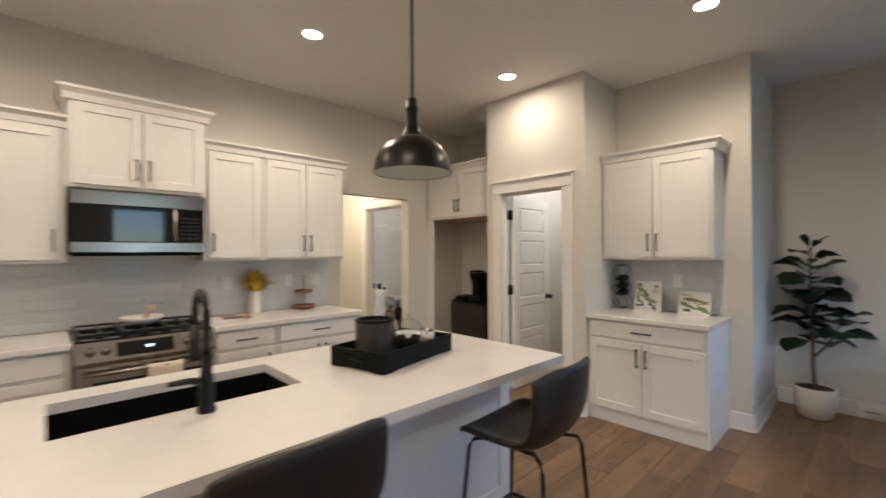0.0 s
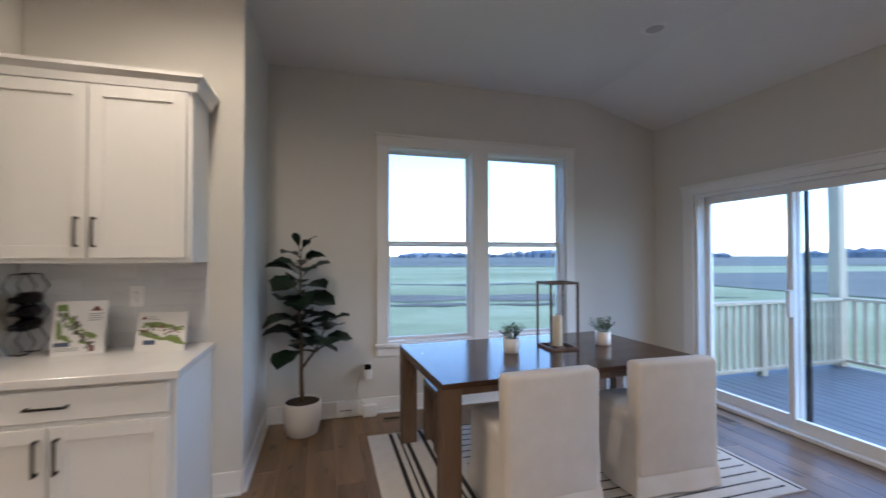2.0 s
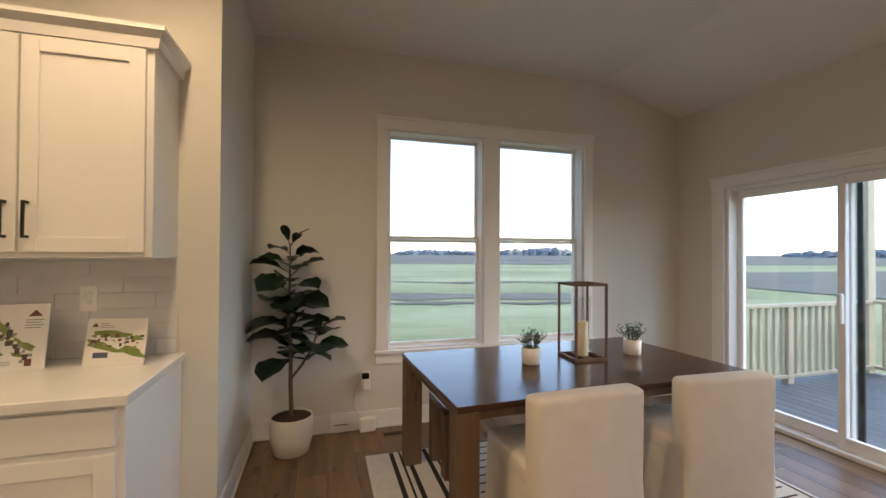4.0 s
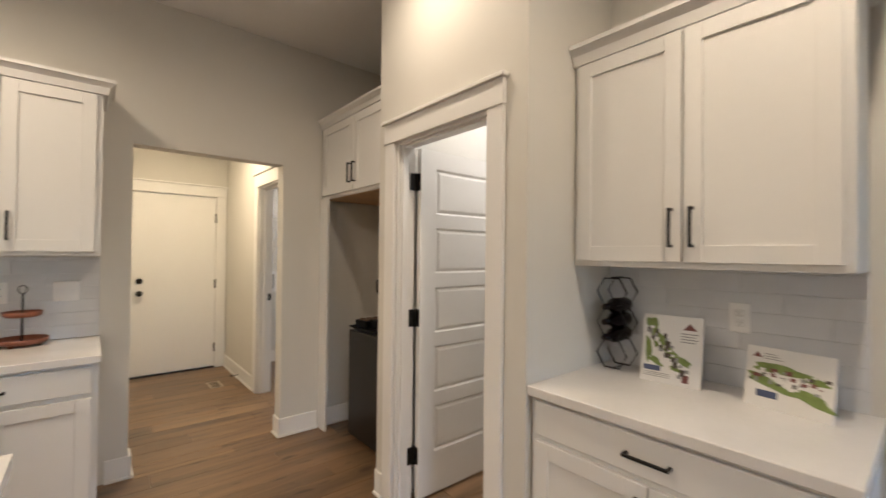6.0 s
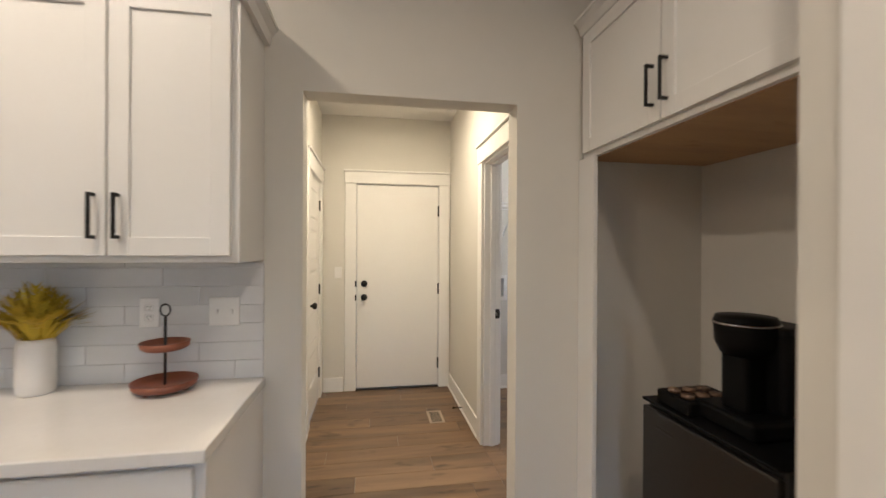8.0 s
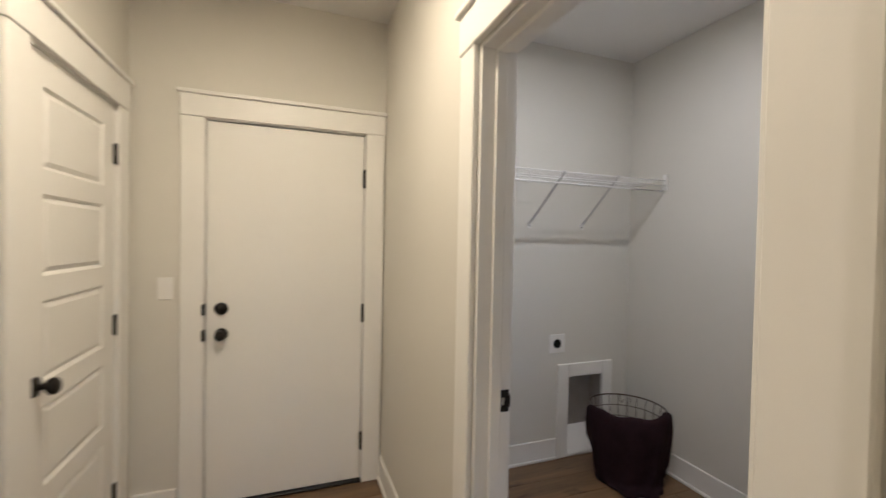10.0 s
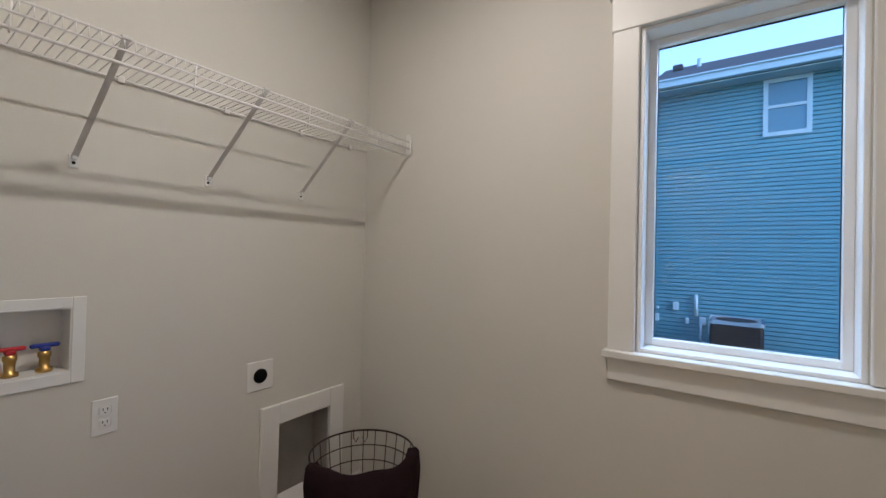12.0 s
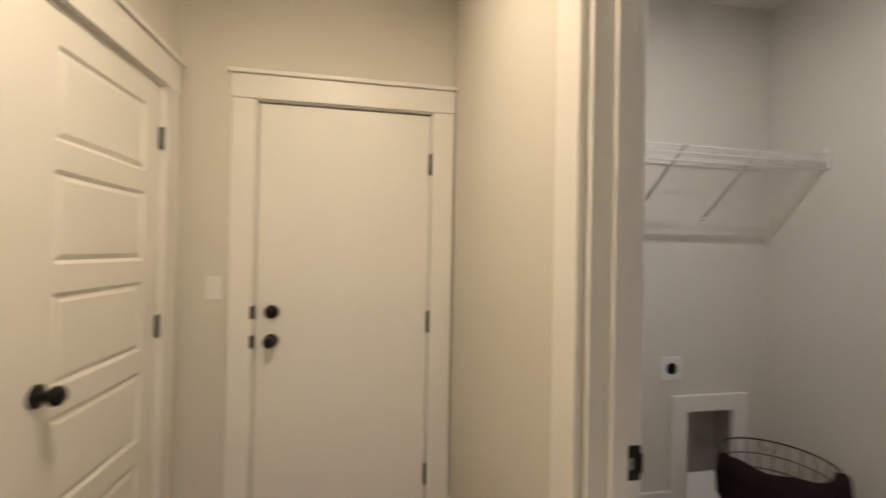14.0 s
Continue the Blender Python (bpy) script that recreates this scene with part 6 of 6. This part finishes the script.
bk = thing("wire_basket", pose(5.555, 6.745, 0), "brown wire laundry basket holding a dark brown blanket", "basket")
BR, BB, BH = 0.232, 0.175, 0.432
COPPER = mat("bronze_wire", (0.055, 0.035, 0.028), 0.4, 0.7, vary=0.1, scale=20)
for k in range(7):
    u = k / 6
    r, z = BB + (BR - BB) * u ** 0.8, 0.006 + (BH - 0.006) * u
    bm = bmesh.new()
    tube(bm, [(r * math.cos(2 * math.pi * i / 48), r * math.sin(2 * math.pi * i / 48), z) for i in range(48)], 0.0045 if k == 6 else 0.0026, 6, True)
    part("rim" if k == 6 else "hoop", bm, COPPER, bk)
for i in range(24):
    a = 2 * math.pi * i / 24
    part("upright", tubes([[((BB + (BR - BB) * u ** 0.8) * math.cos(a), (BB + (BR - BB) * u ** 0.8) * math.sin(a), 0.006 + (BH - 0.006) * u) for u in (0, 0.25, 0.5, 0.75, 1)]], 0.0022, 5), COPPER, bk)
BLANKET = mat("dark_brown_fleece", (0.022, 0.011, 0.014), 0.95, vary=0.35, scale=9, bump=0.7, bscale=90, spec=0.1)
# folded over the rim on the side towards the door, down to the floor outside
bm = bmesh.new()
n, rings = 64, []
prof = [(0.150, 0.14), (0.172, 0.24), (0.196, 0.35), (0.208, 0.418), (0.222, 0.442), (0.238, 0.444), (0.249, 0.425), (0.252, 0.35), (0.242, 0.25), (0.228, 0.14), (0.216, 0.06), (0.224, 0.022), (0.262, 0.012), (0.310, 0.009)]
for k, (rad, z) in enumerate(prof):
    ring = []
    for i in range(n + 1):
        u = i / n * 2 - 1
        a = radians(236 + 78 * u)
        edge = max(0.0, abs(u) - 0.72) / 0.28
        rr2, zz = rad, z
        if k < 4:
            zz += 0.06 * edge * (1 - k / 4)
        if k > 6:
            zz = max(zz, 0.012 + 0.22 * edge ** 1.5)
            rr2 += (0.009 * math.sin(a * 9 + k * 0.35) + 0.006 * math.sin(a * 19 + k * 0.8)) * min(1, (k - 6) / 3)
        if k > 10:
            tail = max(0.0, math.cos((u - 0.15) * 2.2)) ** 2
            rr2 = 0.222 + (rr2 - 0.222) * tail * (1.0 + 0.25 * math.sin(a * 13))
            zz += 0.008 * (1 + math.sin(a * 15 + k * 2)) * tail
        if 3 < k < 8:
            zz += 0.006 * math.sin(a * 7 + k) - 0.004 * edge
        ring.append(bm.verts.new((rr2 * math.cos(a), rr2 * math.sin(a), max(0.009, zz))))
    rings.append(ring)
for a, b in zip(rings, rings[1:]):
    for i in range(n):
        bm.faces.new((a[i], a[i + 1], b[i + 1], b[i]))
for x in (-0.035, 0.035):
    hb = bmesh.new()
    tube(hb, [(0.15 + x * 0.7, 0.17 - x * 0.7, 0.44), (0.145 + x * 0.7, 0.165 - x * 0.7, 0.40), (0.148 + x * 0.45, 0.168 - x * 0.45, 0.375), (0.15 + x * 0.2, 0.17 - x * 0.2, 0.40)], 0.0025, 6)
    part("handle_loop", hb, COPPER, bk)
bl = solo("blanket", bm, BLANKET, "dark brown fleece blanket draped over the basket", "blanket", m=pose(5.555, 6.745, 0), smooth=True)
md = bl.modifiers.new("thick", "SOLIDIFY")
md.thickness, md.offset = 0.014, 0


# ---- outdoors ----
GZ = -0.45


def ground_mat(name, a, b, scale):
    m = bpy.data.materials.new(name)
    m.use_nodes = True
    t = m.node_tree
    p = t.nodes["Principled BSDF"]
    p.inputs["Roughness"].default_value = 0.95
    p.inputs["Specular IOR Level"].default_value = 0.1
    co, mp, n1, n2, mx, ad = (t.nodes.new(k) for k in ("ShaderNodeTexCoord", "ShaderNodeMapping", "ShaderNodeTexNoise", "ShaderNodeTexNoise", "ShaderNodeMix", "ShaderNodeMath"))
    mp.inputs["Scale"].default_value = (1.0, 0.25, 1.0)
    t.links.new(co.outputs["Object"], mp.inputs[0])
    for n, s in ((n1, scale), (n2, scale * 14)):
        n.inputs["Scale"].default_value, n.inputs["Detail"].default_value = s, 6
        t.links.new(mp.outputs[0], n.inputs["Vector"])
    ad.operation = "MULTIPLY_ADD"
    ad.inputs[1].default_value = 0.4
    t.links.new(n2.outputs["Fac"], ad.inputs[0])
    t.links.new(n1.outputs["Fac"], ad.inputs[2])
    mr = t.nodes.new("ShaderNodeMapRange")
    mr.inputs["From Min"].default_value, mr.inputs["From Max"].default_value = 0.52, 0.88
    t.links.new(ad.outputs[0], mr.inputs["Value"])
    mx.data_type = "RGBA"
    mx.inputs["A"].default_value, mx.inputs["B"].default_value = (*a, 1), (*b, 1)
    t.links.new(mr.outputs[0], mx.inputs["Factor"])
    t.links.new(mx.outputs["Result"], p.inputs["Base Color"])
    return m


GRASS = ground_mat("late_autumn_grass", (0.36, 0.37, 0.21), (0.23, 0.25, 0.125), 0.16)
EARTH = ground_mat("bare_earth", (0.21, 0.195, 0.15), (0.12, 0.11, 0.085), 0.4)
PLOUGH = ground_mat("ploughed_field", (0.19, 0.19, 0.15), (0.13, 0.13, 0.10), 0.03)
bm = bmesh.new()
bm.faces.new([bm.verts.new(c) for c in ((-2500, -2500, GZ), (2500, -2500, GZ), (2500, 2500, GZ), (-2500, 2500, GZ))])
solo("ground", bm, GRASS, "wide pale green grass fields reaching the horizon", "ground", "structure")


def patch(name, x0, x1, y0, y1, mt, label, wob, seed, z=0.02, skew=0.0, n=60, taper=False):
    """A strip of ground with ragged edges, just above the sheet; skew leans it, taper runs its ends out."""
    r = random.Random(seed)
    p = [r.uniform(0, 6.28) for _ in range(4)]
    bm = bmesh.new()
    last = None
    for i in range(n + 1):
        y = y0 + (y1 - y0) * i / n
        s = i / n * 14
        mid, half = (x0 + x1) / 2 + skew * y, (x1 - x0) / 2
        if taper:
            half *= math.sin(math.pi * (0.02 + 0.96 * i / n)) ** 0.6
        rag = wob * 0.35
        a = mid - half + wob * (math.sin(s + p[0]) + 0.5 * math.sin(2.7 * s + p[1])) + r.uniform(-rag, rag)
        b = mid + half + wob * (math.sin(0.8 * s + p[2]) + 0.5 * math.sin(2.2 * s + p[3])) + r.uniform(-rag, rag)
        c = (bm.verts.new((a, y, GZ + z)), bm.verts.new((max(b, a + 0.05), y, GZ + z)))
        if last:
            bm.faces.new((last[0], last[1], c[1], c[0]))
        last = c
    solo(name, bm, mt, label, "field", "structure")


patch("ground_earth", 19.4, 22.6, -17, 5, EARTH, "ragged strip of bare brown earth across the grass", 0.45, 1, 0.02, 0.30, 160, True)
patch("ground_earth", 17.6, 18.3, -9, 0, EARTH, "ragged strip of bare brown earth across the grass", 0.2, 8, 0.024, 0.22, 120, True)
patch("ground_track", 29, 30.4, -16, 1, EARTH, "thin earth track across the grass", 0.5, 5, 0.02, 0.25, 140, True)
patch("ground_field", 78, 900, -700, 700, PLOUGH, "far ploughed brown field", 5, 2, 0.06, 0.22, 120)
patch("ground_field", -400, 34, -420, -22, PLOUGH, "ploughed brown field behind the deck", 1.5, 3, 0.04, 0.0, 160)
patch("ground_side", 9.5, 14, 1.5, 9, EARTH, "bare earth beside the neighbouring house", 0.2, 4, 0.03)

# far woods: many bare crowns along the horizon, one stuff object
# No haze in the air; it is mixed into this blue-grey base colour.
WOODS = mat("far_woods_with_haze", (0.17, 0.20, 0.23), 1.0, vary=0.25, scale=0.05, spec=0.0)
bm = bmesh.new()
r = random.Random(21)
for i in range(1600):
    a = r.uniform(-2.2, 0.55)
    d = r.uniform(430, 620)
    gap = 0.5 + 0.5 * math.sin(a * 9) + 0.5 * math.sin(a * 23 + 1)
    if gap < -0.1:
        continue
    h = r.uniform(3.5, 7.5) * (0.7 + 0.5 * max(0, gap))
    w = r.uniform(2.5, 6)
    cx, cy = d * math.cos(a), d * math.sin(a)
    base_v = [bm.verts.new((cx + w * math.cos(q) * r.uniform(0.7, 1.1), cy + w * math.sin(q) * r.uniform(0.7, 1.1), GZ)) for q in [k * 1.0472 for k in range(6)]]
    midv = [bm.verts.new((cx + w * 1.1 * math.cos(q) * r.uniform(0.6, 1.2), cy + w * 1.1 * math.sin(q) * r.uniform(0.6, 1.2), GZ + h * r.uniform(0.45, 0.7))) for q in [k * 1.0472 + 0.4 for k in range(6)]]
    tip = bm.verts.new((cx, cy, GZ + h))
    for k in range(6):
        j = (k + 1) % 6
        bm.faces.new((base_v[k], base_v[j], midv[j], midv[k]))
        bm.faces.new((midv[k], midv[j], tip))
tagged(new("far_woods", mesh("far_woods", bm, WOODS)), "line of bare woods on the horizon, haze put into the colour", "trees", kind="stuff")

# deck
DECKM = wood("grey_composite_decking", (0.065, 0.078, 0.088), (0.125, 0.14, 0.15), 0.55, "x", 0.5)
PINE = wood("treated_pine", (0.34, 0.29, 0.20), (0.52, 0.46, 0.34), 0.75, "z", 0.4)
PINEX = wood("treated_pine_rail", (0.34, 0.29, 0.20), (0.52, 0.46, 0.34), 0.75, "x", 0.4)
DKX0, DKX1, DKY0, DKY1, DKZ = 0.2, 6.12, -6.0, -2.80, -0.10
dk = thing("deck", pose(0, 0, GZ), "grey plank deck with pine posts and pine balusters", "deck")
bd = mesh("deck_board", boxes((0, DKX1 - DKX0, 0, 0.136, 0, 0.026), bevel=0.003), DECKM)
n = int((DKY1 - DKY0) / 0.141)
for i in range(n):
    o = new("deck_board", bd)
    o.parent = dk
    o.location = (DKX0, DKY0 + i * 0.141, DKZ - 0.026 - GZ)
part("rim_joist", boxes((DKX0, DKX1, DKY0 - 0.04, DKY0, 0.02, DKZ - GZ), (DKX1, DKX1 + 0.04, DKY0, DKY1, 0.02, DKZ - GZ)), PINEX, dk)
z0 = DKZ - GZ
for x, y, top, hw in ((6.05, -5.93, 3.1, 0.07), (5.98, -4.42, 0.93, 0.045), (5.98, -2.95, 0.93, 0.045), (4.2, -5.93, 0.93, 0.045), (2.4, -5.93, 0.93, 0.045)):
    part("post", boxes((x - hw, x + hw, y - hw, y + hw, 0, z0 + top), bevel=0.004), PINE, dk)
    if top > 2:
        part("beam", boxes((DKX0, 6.12, -5.98, -5.88, z0 + 3.1, z0 + 3.3)), PINEX, dk)
for z, t in ((0.90, 0.036), (0.07, 0.036)):
    part("rail", boxes((5.93, 6.03, -5.86, -2.8, z0 + z, z0 + z + t), bevel=0.003), PINEX, dk)
    part("rail", boxes((DKX0, 5.98, -5.98, -5.88, z0 + z, z0 + z + t), bevel=0.003), PINEX, dk)
bal = mesh("baluster", boxes((-0.018, 0.018, -0.018, 0.018, 0, 0.795)), PINE)
for i in range(24):
    y = -5.75 + i * 0.118
    if abs(y + 4.42) > 0.07:
        o = new("baluster", bal)
        o.parent = dk
        o.location = (5.98, y, z0 + 0.106)
for i in range(44):
    x = 5.86 - i * 0.118
    if x > DKX0 and min(abs(x - 4.2), abs(x - 2.4)) > 0.07:
        o = new("baluster", bal)
        o.parent = dk
        o.location = (x, -5.93, z0 + 0.106)

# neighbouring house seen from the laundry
# Blue siding, pushed bluer so its colour carries the dusk light.
SIDING = mat("dusk_blue_vinyl_siding", (0.056, 0.19, 0.26), 0.55, vary=0.08, scale=1.5, bump=0.1, bscale=60)
HTRIM = mat("house_trim", (0.28, 0.40, 0.48), 0.5, vary=0.05)
SHINGLE = mat("dark_shingles", (0.028, 0.038, 0.05), 0.9, vary=0.4, scale=9, bump=0.5, bscale=30)
hs = thing("neighbour_house", pose(13.3, 2.0, GZ), "two-storey house with blue lap siding, dusk light put into its colour, and a dark shingle roof", "house")


def lap(w, h, step=0.0755):
    """Lap siding facing -x: local y along the wall from 0 to w."""
    bm = bmesh.new()
    n = int(h / step)
    for i in range(n):
        z = i * step
        v = [bm.verts.new((x, y, z + q)) for x, q in ((0.028, 0), (-0.030, 0), (-0.026, step - 0.012), (0.028, step - 0.012), (0.028, step)) for y in (0, w)]
        for k in range(4):
            bm.faces.new((v[2 * k], v[2 * k + 1], v[2 * k + 3], v[2 * k + 2]))
    return bm


EZ = 4.60 - GZ
part("wall", moved(lap(5.3, EZ), 0, -0.5, 0), SIDING, hs, "blue lap siding with dusk light put into its colour")
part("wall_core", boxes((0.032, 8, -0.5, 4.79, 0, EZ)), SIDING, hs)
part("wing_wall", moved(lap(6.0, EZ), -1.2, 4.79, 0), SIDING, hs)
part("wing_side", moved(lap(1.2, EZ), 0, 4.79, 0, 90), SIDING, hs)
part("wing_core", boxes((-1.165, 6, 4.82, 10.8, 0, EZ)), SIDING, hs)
part("corner_board", boxes((-1.225, -1.10, 4.76, 4.79, 0, EZ), (-1.225, -1.20, 4.79, 4.90, 0, EZ)), HTRIM, hs, "pale corner board")
part("soffit", boxes((-0.36, 0.0, -0.8, 4.78, EZ - 0.10, EZ - 0.08)), HTRIM, hs)
GT = EZ + 0.08
part("gutter", boxes((-0.46, -0.36, -0.8, 4.76, GT - 0.15, GT), (-0.485, -0.46, -0.8, 4.76, GT - 0.035, GT), (-1.75, -0.485, 4.66, 4.76, GT - 0.15, GT), bevel=0.008), HTRIM, hs, "pale metal gutter")
bm = bmesh.new()
v = [bm.verts.new(c) for c in ((-0.42, -0.8, GT - 0.02), (-0.42, 4.78, GT - 0.02), (2.2, 4.78, GT + 1.25), (2.2, -0.8, GT + 1.25), (2.2, 4.78, GT - 0.06), (2.2, -0.8, GT - 0.06), (-0.42, 4.78, GT - 0.06), (-0.42, -0.8, GT - 0.06))]
for q in ((0, 1, 2, 3), (3, 2, 4, 5), (1, 6, 4, 2), (0, 3, 5, 7), (0, 7, 6, 1), (7, 5, 4, 6)):
    bm.faces.new([v[i] for i in q])
roof = part("roof", bm, SHINGLE, hs, "dark shingle roof")
part("vent_pipe", lathe([(0.04, 0), (0.04, 0.20), (0.034, 0.20), (0, 0.19)], 12, (1.5, 4.05)), HTRIM, roof).location = (0, 0, GT + 0.88)
part("roof_vent", boxes((1.45, 1.75, 4.36, 4.56, GT + 0.9, GT + 1.04), bevel=0.02), SHINGLE, roof)
hw = part("window", boxes((-0.05, 0.0, 2.34, 2.41, 3.5 - GZ, 4.49 - GZ), (-0.05, 0.0, 2.92, 2.99, 3.5 - GZ, 4.49 - GZ), (-0.05, 0, 2.41, 2.92, 3.5 - GZ, 3.57 - GZ), (-0.05, 0, 2.41, 2.92, 4.42 - GZ, 4.49 - GZ), (-0.05, 0, 2.41, 2.92, 3.98 - GZ, 4.03 - GZ)), HTRIM, hs, "pale framed sash window")
HGLASS = mat("house_window_glass", (0.06, 0.16, 0.24), 0.08, vary=0.05)
for za, zb in ((3.57, 3.98), (4.03, 4.42)):
    part("pane", boxes((-0.03, -0.024, 2.41, 2.92, za - GZ, zb - GZ)), HGLASS, hw)
for y, z, w, h in ((4.05, 0.16, 0.07, 0.10), (4.22, 0.40, 0.12, 0.14), (3.78, 0.16, 0.13, 0.13), (4.55, 0.40, 0.06, 0.03), (4.55, 0.16, 0.08, 0.13)):
    part("utility_box", boxes((-0.10, -0.02, y, y + w * 0.8, z - GZ - 0.02, z + h - GZ), bevel=0.01), HTRIM, hs)
bm = bmesh.new()
tube(bm, [(-0.08, 3.94, 0.70 - GZ), (-0.08, 3.93, 0.30 - GZ)], 0.032, 10)
tube(bm, [(-0.08, 3.72, 0.2 - GZ), (-0.10, 3.72, 0.0 - GZ), (-0.10, 3.62, -0.12 - GZ)], 0.022, 8)
tube(bm, [(-0.09, 3.85, 0.20 - GZ), (-0.09, 3.86, -0.10 - GZ), (-0.10, 3.83, -0.17 - GZ), (-0.10, 3.70, -0.20 - GZ)], 0.022, 8)
part("pipe", bm, HTRIM, hs, "pale vent pipes")
ac = thing("air_conditioner", pose(12.72, 3.33 + 2.0, GZ), "dark outdoor air conditioner unit beside the house", "air conditioner")
part("pad", boxes((-0.42, 0.42, -0.42, 0.42, 0, 0.06)), GROUT, ac)
DARKLID = mat("grey_enamel", (0.17, 0.24, 0.30), 0.5, vary=0.1)
DARKAC = mat("dark_grey_enamel", (0.016, 0.017, 0.02), 0.6, spec=0.2, vary=0.1)
part("case", boxes((-0.36, 0.36, -0.36, 0.36, 0.06, 0.76), bevel=0.05, seg=2), DARKAC, ac)
part("top", boxes((-0.37, 0.37, -0.37, 0.37, 0.76, 0.80), bevel=0.05, seg=2), DARKLID, ac, "grey lid")
part("fan_grille", lathe([(0, 0.802), (0.10, 0.806), (0.28, 0.806), (0.29, 0.80)], 28), DARKAC, ac)
for i in range(14):
    z = 0.12 + i * 0.045
    part("louvre", boxes((-0.372, -0.355, -0.31, 0.31, z, z + 0.012)), DARKAC, ac)

# ---- wall tiles and floor planks, last ----
def splash(name, m, w, h, label):
    """Stacked rows of long tiles on a thin bed; local x along, z up from the counter, -y into the room."""
    sp = thing(name, m, label, "backsplash", "", "structure")
    part("grout_bed", boxes((0, w, -0.006, 0, 0, h)), TILEGROUT, sp)
    tw, th, g = 0.405, 0.0755, 0.0008
    row, cache = 0, {}
    z = 0.0
    while z < h - 0.004:
        z1 = min(h, z + th)
        x = -((row * 0.333) % 1.0) * tw
        while x < w - 0.004:
            a, b = max(0, x), min(w, x + tw)
            if b - a > 0.006:
                key = (round(b - a, 3), round(z1 - z, 3))
                if key not in cache:
                    bm = boxes((0, b - a - 2 * g, -0.0105, -0.006, 0, z1 - z - 2 * g))
                    bmesh.ops.bevel(bm, geom=[e for e in bm.edges if all(v.co.y < -0.01 for v in e.verts)], offset=0.0009, segments=1, affect="EDGES")
                    cache[key] = mesh("tile", bm, TILE)
                o = new("tile", cache[key])
                o.parent = sp
                o.location = (a + g, 0, z + g)
            x += tw
        z = z1
        row += 1


splash("trim_splash", pose(-0.95, KY, CT + 0.0005), 2.805 + 0.95, 1.388 - CT, "glossy white long-tile backsplash along the kitchen wall")
splash("trim_splash_range", pose(0.765, KY - 0.0001, 1.392), 0.78, 0.055, "glossy white tiles under the microwave")
splash("trim_splash_bar", pose(NX, 2.47, CT + 0.0005, 0, 0, -90), 0.90, 1.388 - CT, "glossy white long-tile backsplash of the coffee bar")

solo("floor", boxes((XW, 6.0, SY - 0.17, HY1 + 0.15, -0.12, -0.006)), GROUT, "oak-look plank floor", "floor", "structure")
FL = bpy.data.objects["floor"]
rng = random.Random(4)
ROOMS = [(XW, 5.795, SY, KY), (2.96, 3.897, KY, KY + 0.12), (HX0, HX1, KY + 0.12, HY1 + 0.1), (HX1, HX1 + 0.115, LD0, LD1), (HX1 + 0.115, LX, KY + 0.12, LY)]
rest = bmesh.new()
PW, PL = 0.182, 1.22
shared = {}
for rx0, rx1, ry0, ry1 in ROOMS:
    j = math.floor((ry0 - SY) / PW)
    while SY + j * PW < ry1 - 0.001:
        y0, y1 = max(ry0, SY + j * PW), min(ry1, SY + (j + 1) * PW)
        off = ((j * 0.4137) % 1.0) * PL
        i = math.floor((rx0 - XW - off) / PL)
        while XW + off + i * PL < rx1 - 0.001:
            x0, x1 = max(rx0, XW + off + i * PL), min(rx1, XW + off + (i + 1) * PL)
            if x1 - x0 > 0.002 and y1 - y0 > 0.002:
                g = 0.0008
                if x1 > 2.4:
                    key = (round(x1 - x0, 3), round(y1 - y0, 3))
                    if key not in shared:
                        b = boxes((0, x1 - x0 - 2 * g, 0, y1 - y0 - 2 * g, -0.006, 0.0))
                        bmesh.ops.bevel(b, geom=[e for e in b.edges if all(q.co.z > -0.001 for q in e.verts)], offset=0.0014, segments=1, affect="EDGES")
                        shared[key] = mesh("plank", b, FLOORW)
                    o = new("plank", shared[key])
                    o.parent = FL
                    o.location = (x0 + g, y0 + g, 0)
                else:
                    cube(rest, x0 + g, x1 - g, y0 + g, y1 - g, -0.006, 0.0)
            i += 1
        j += 1
o = new("plank_field", mesh("plank_field", rest, FLOORW))
o.parent = FL
tagged(o, "far oak-look planks", kind="stuff")
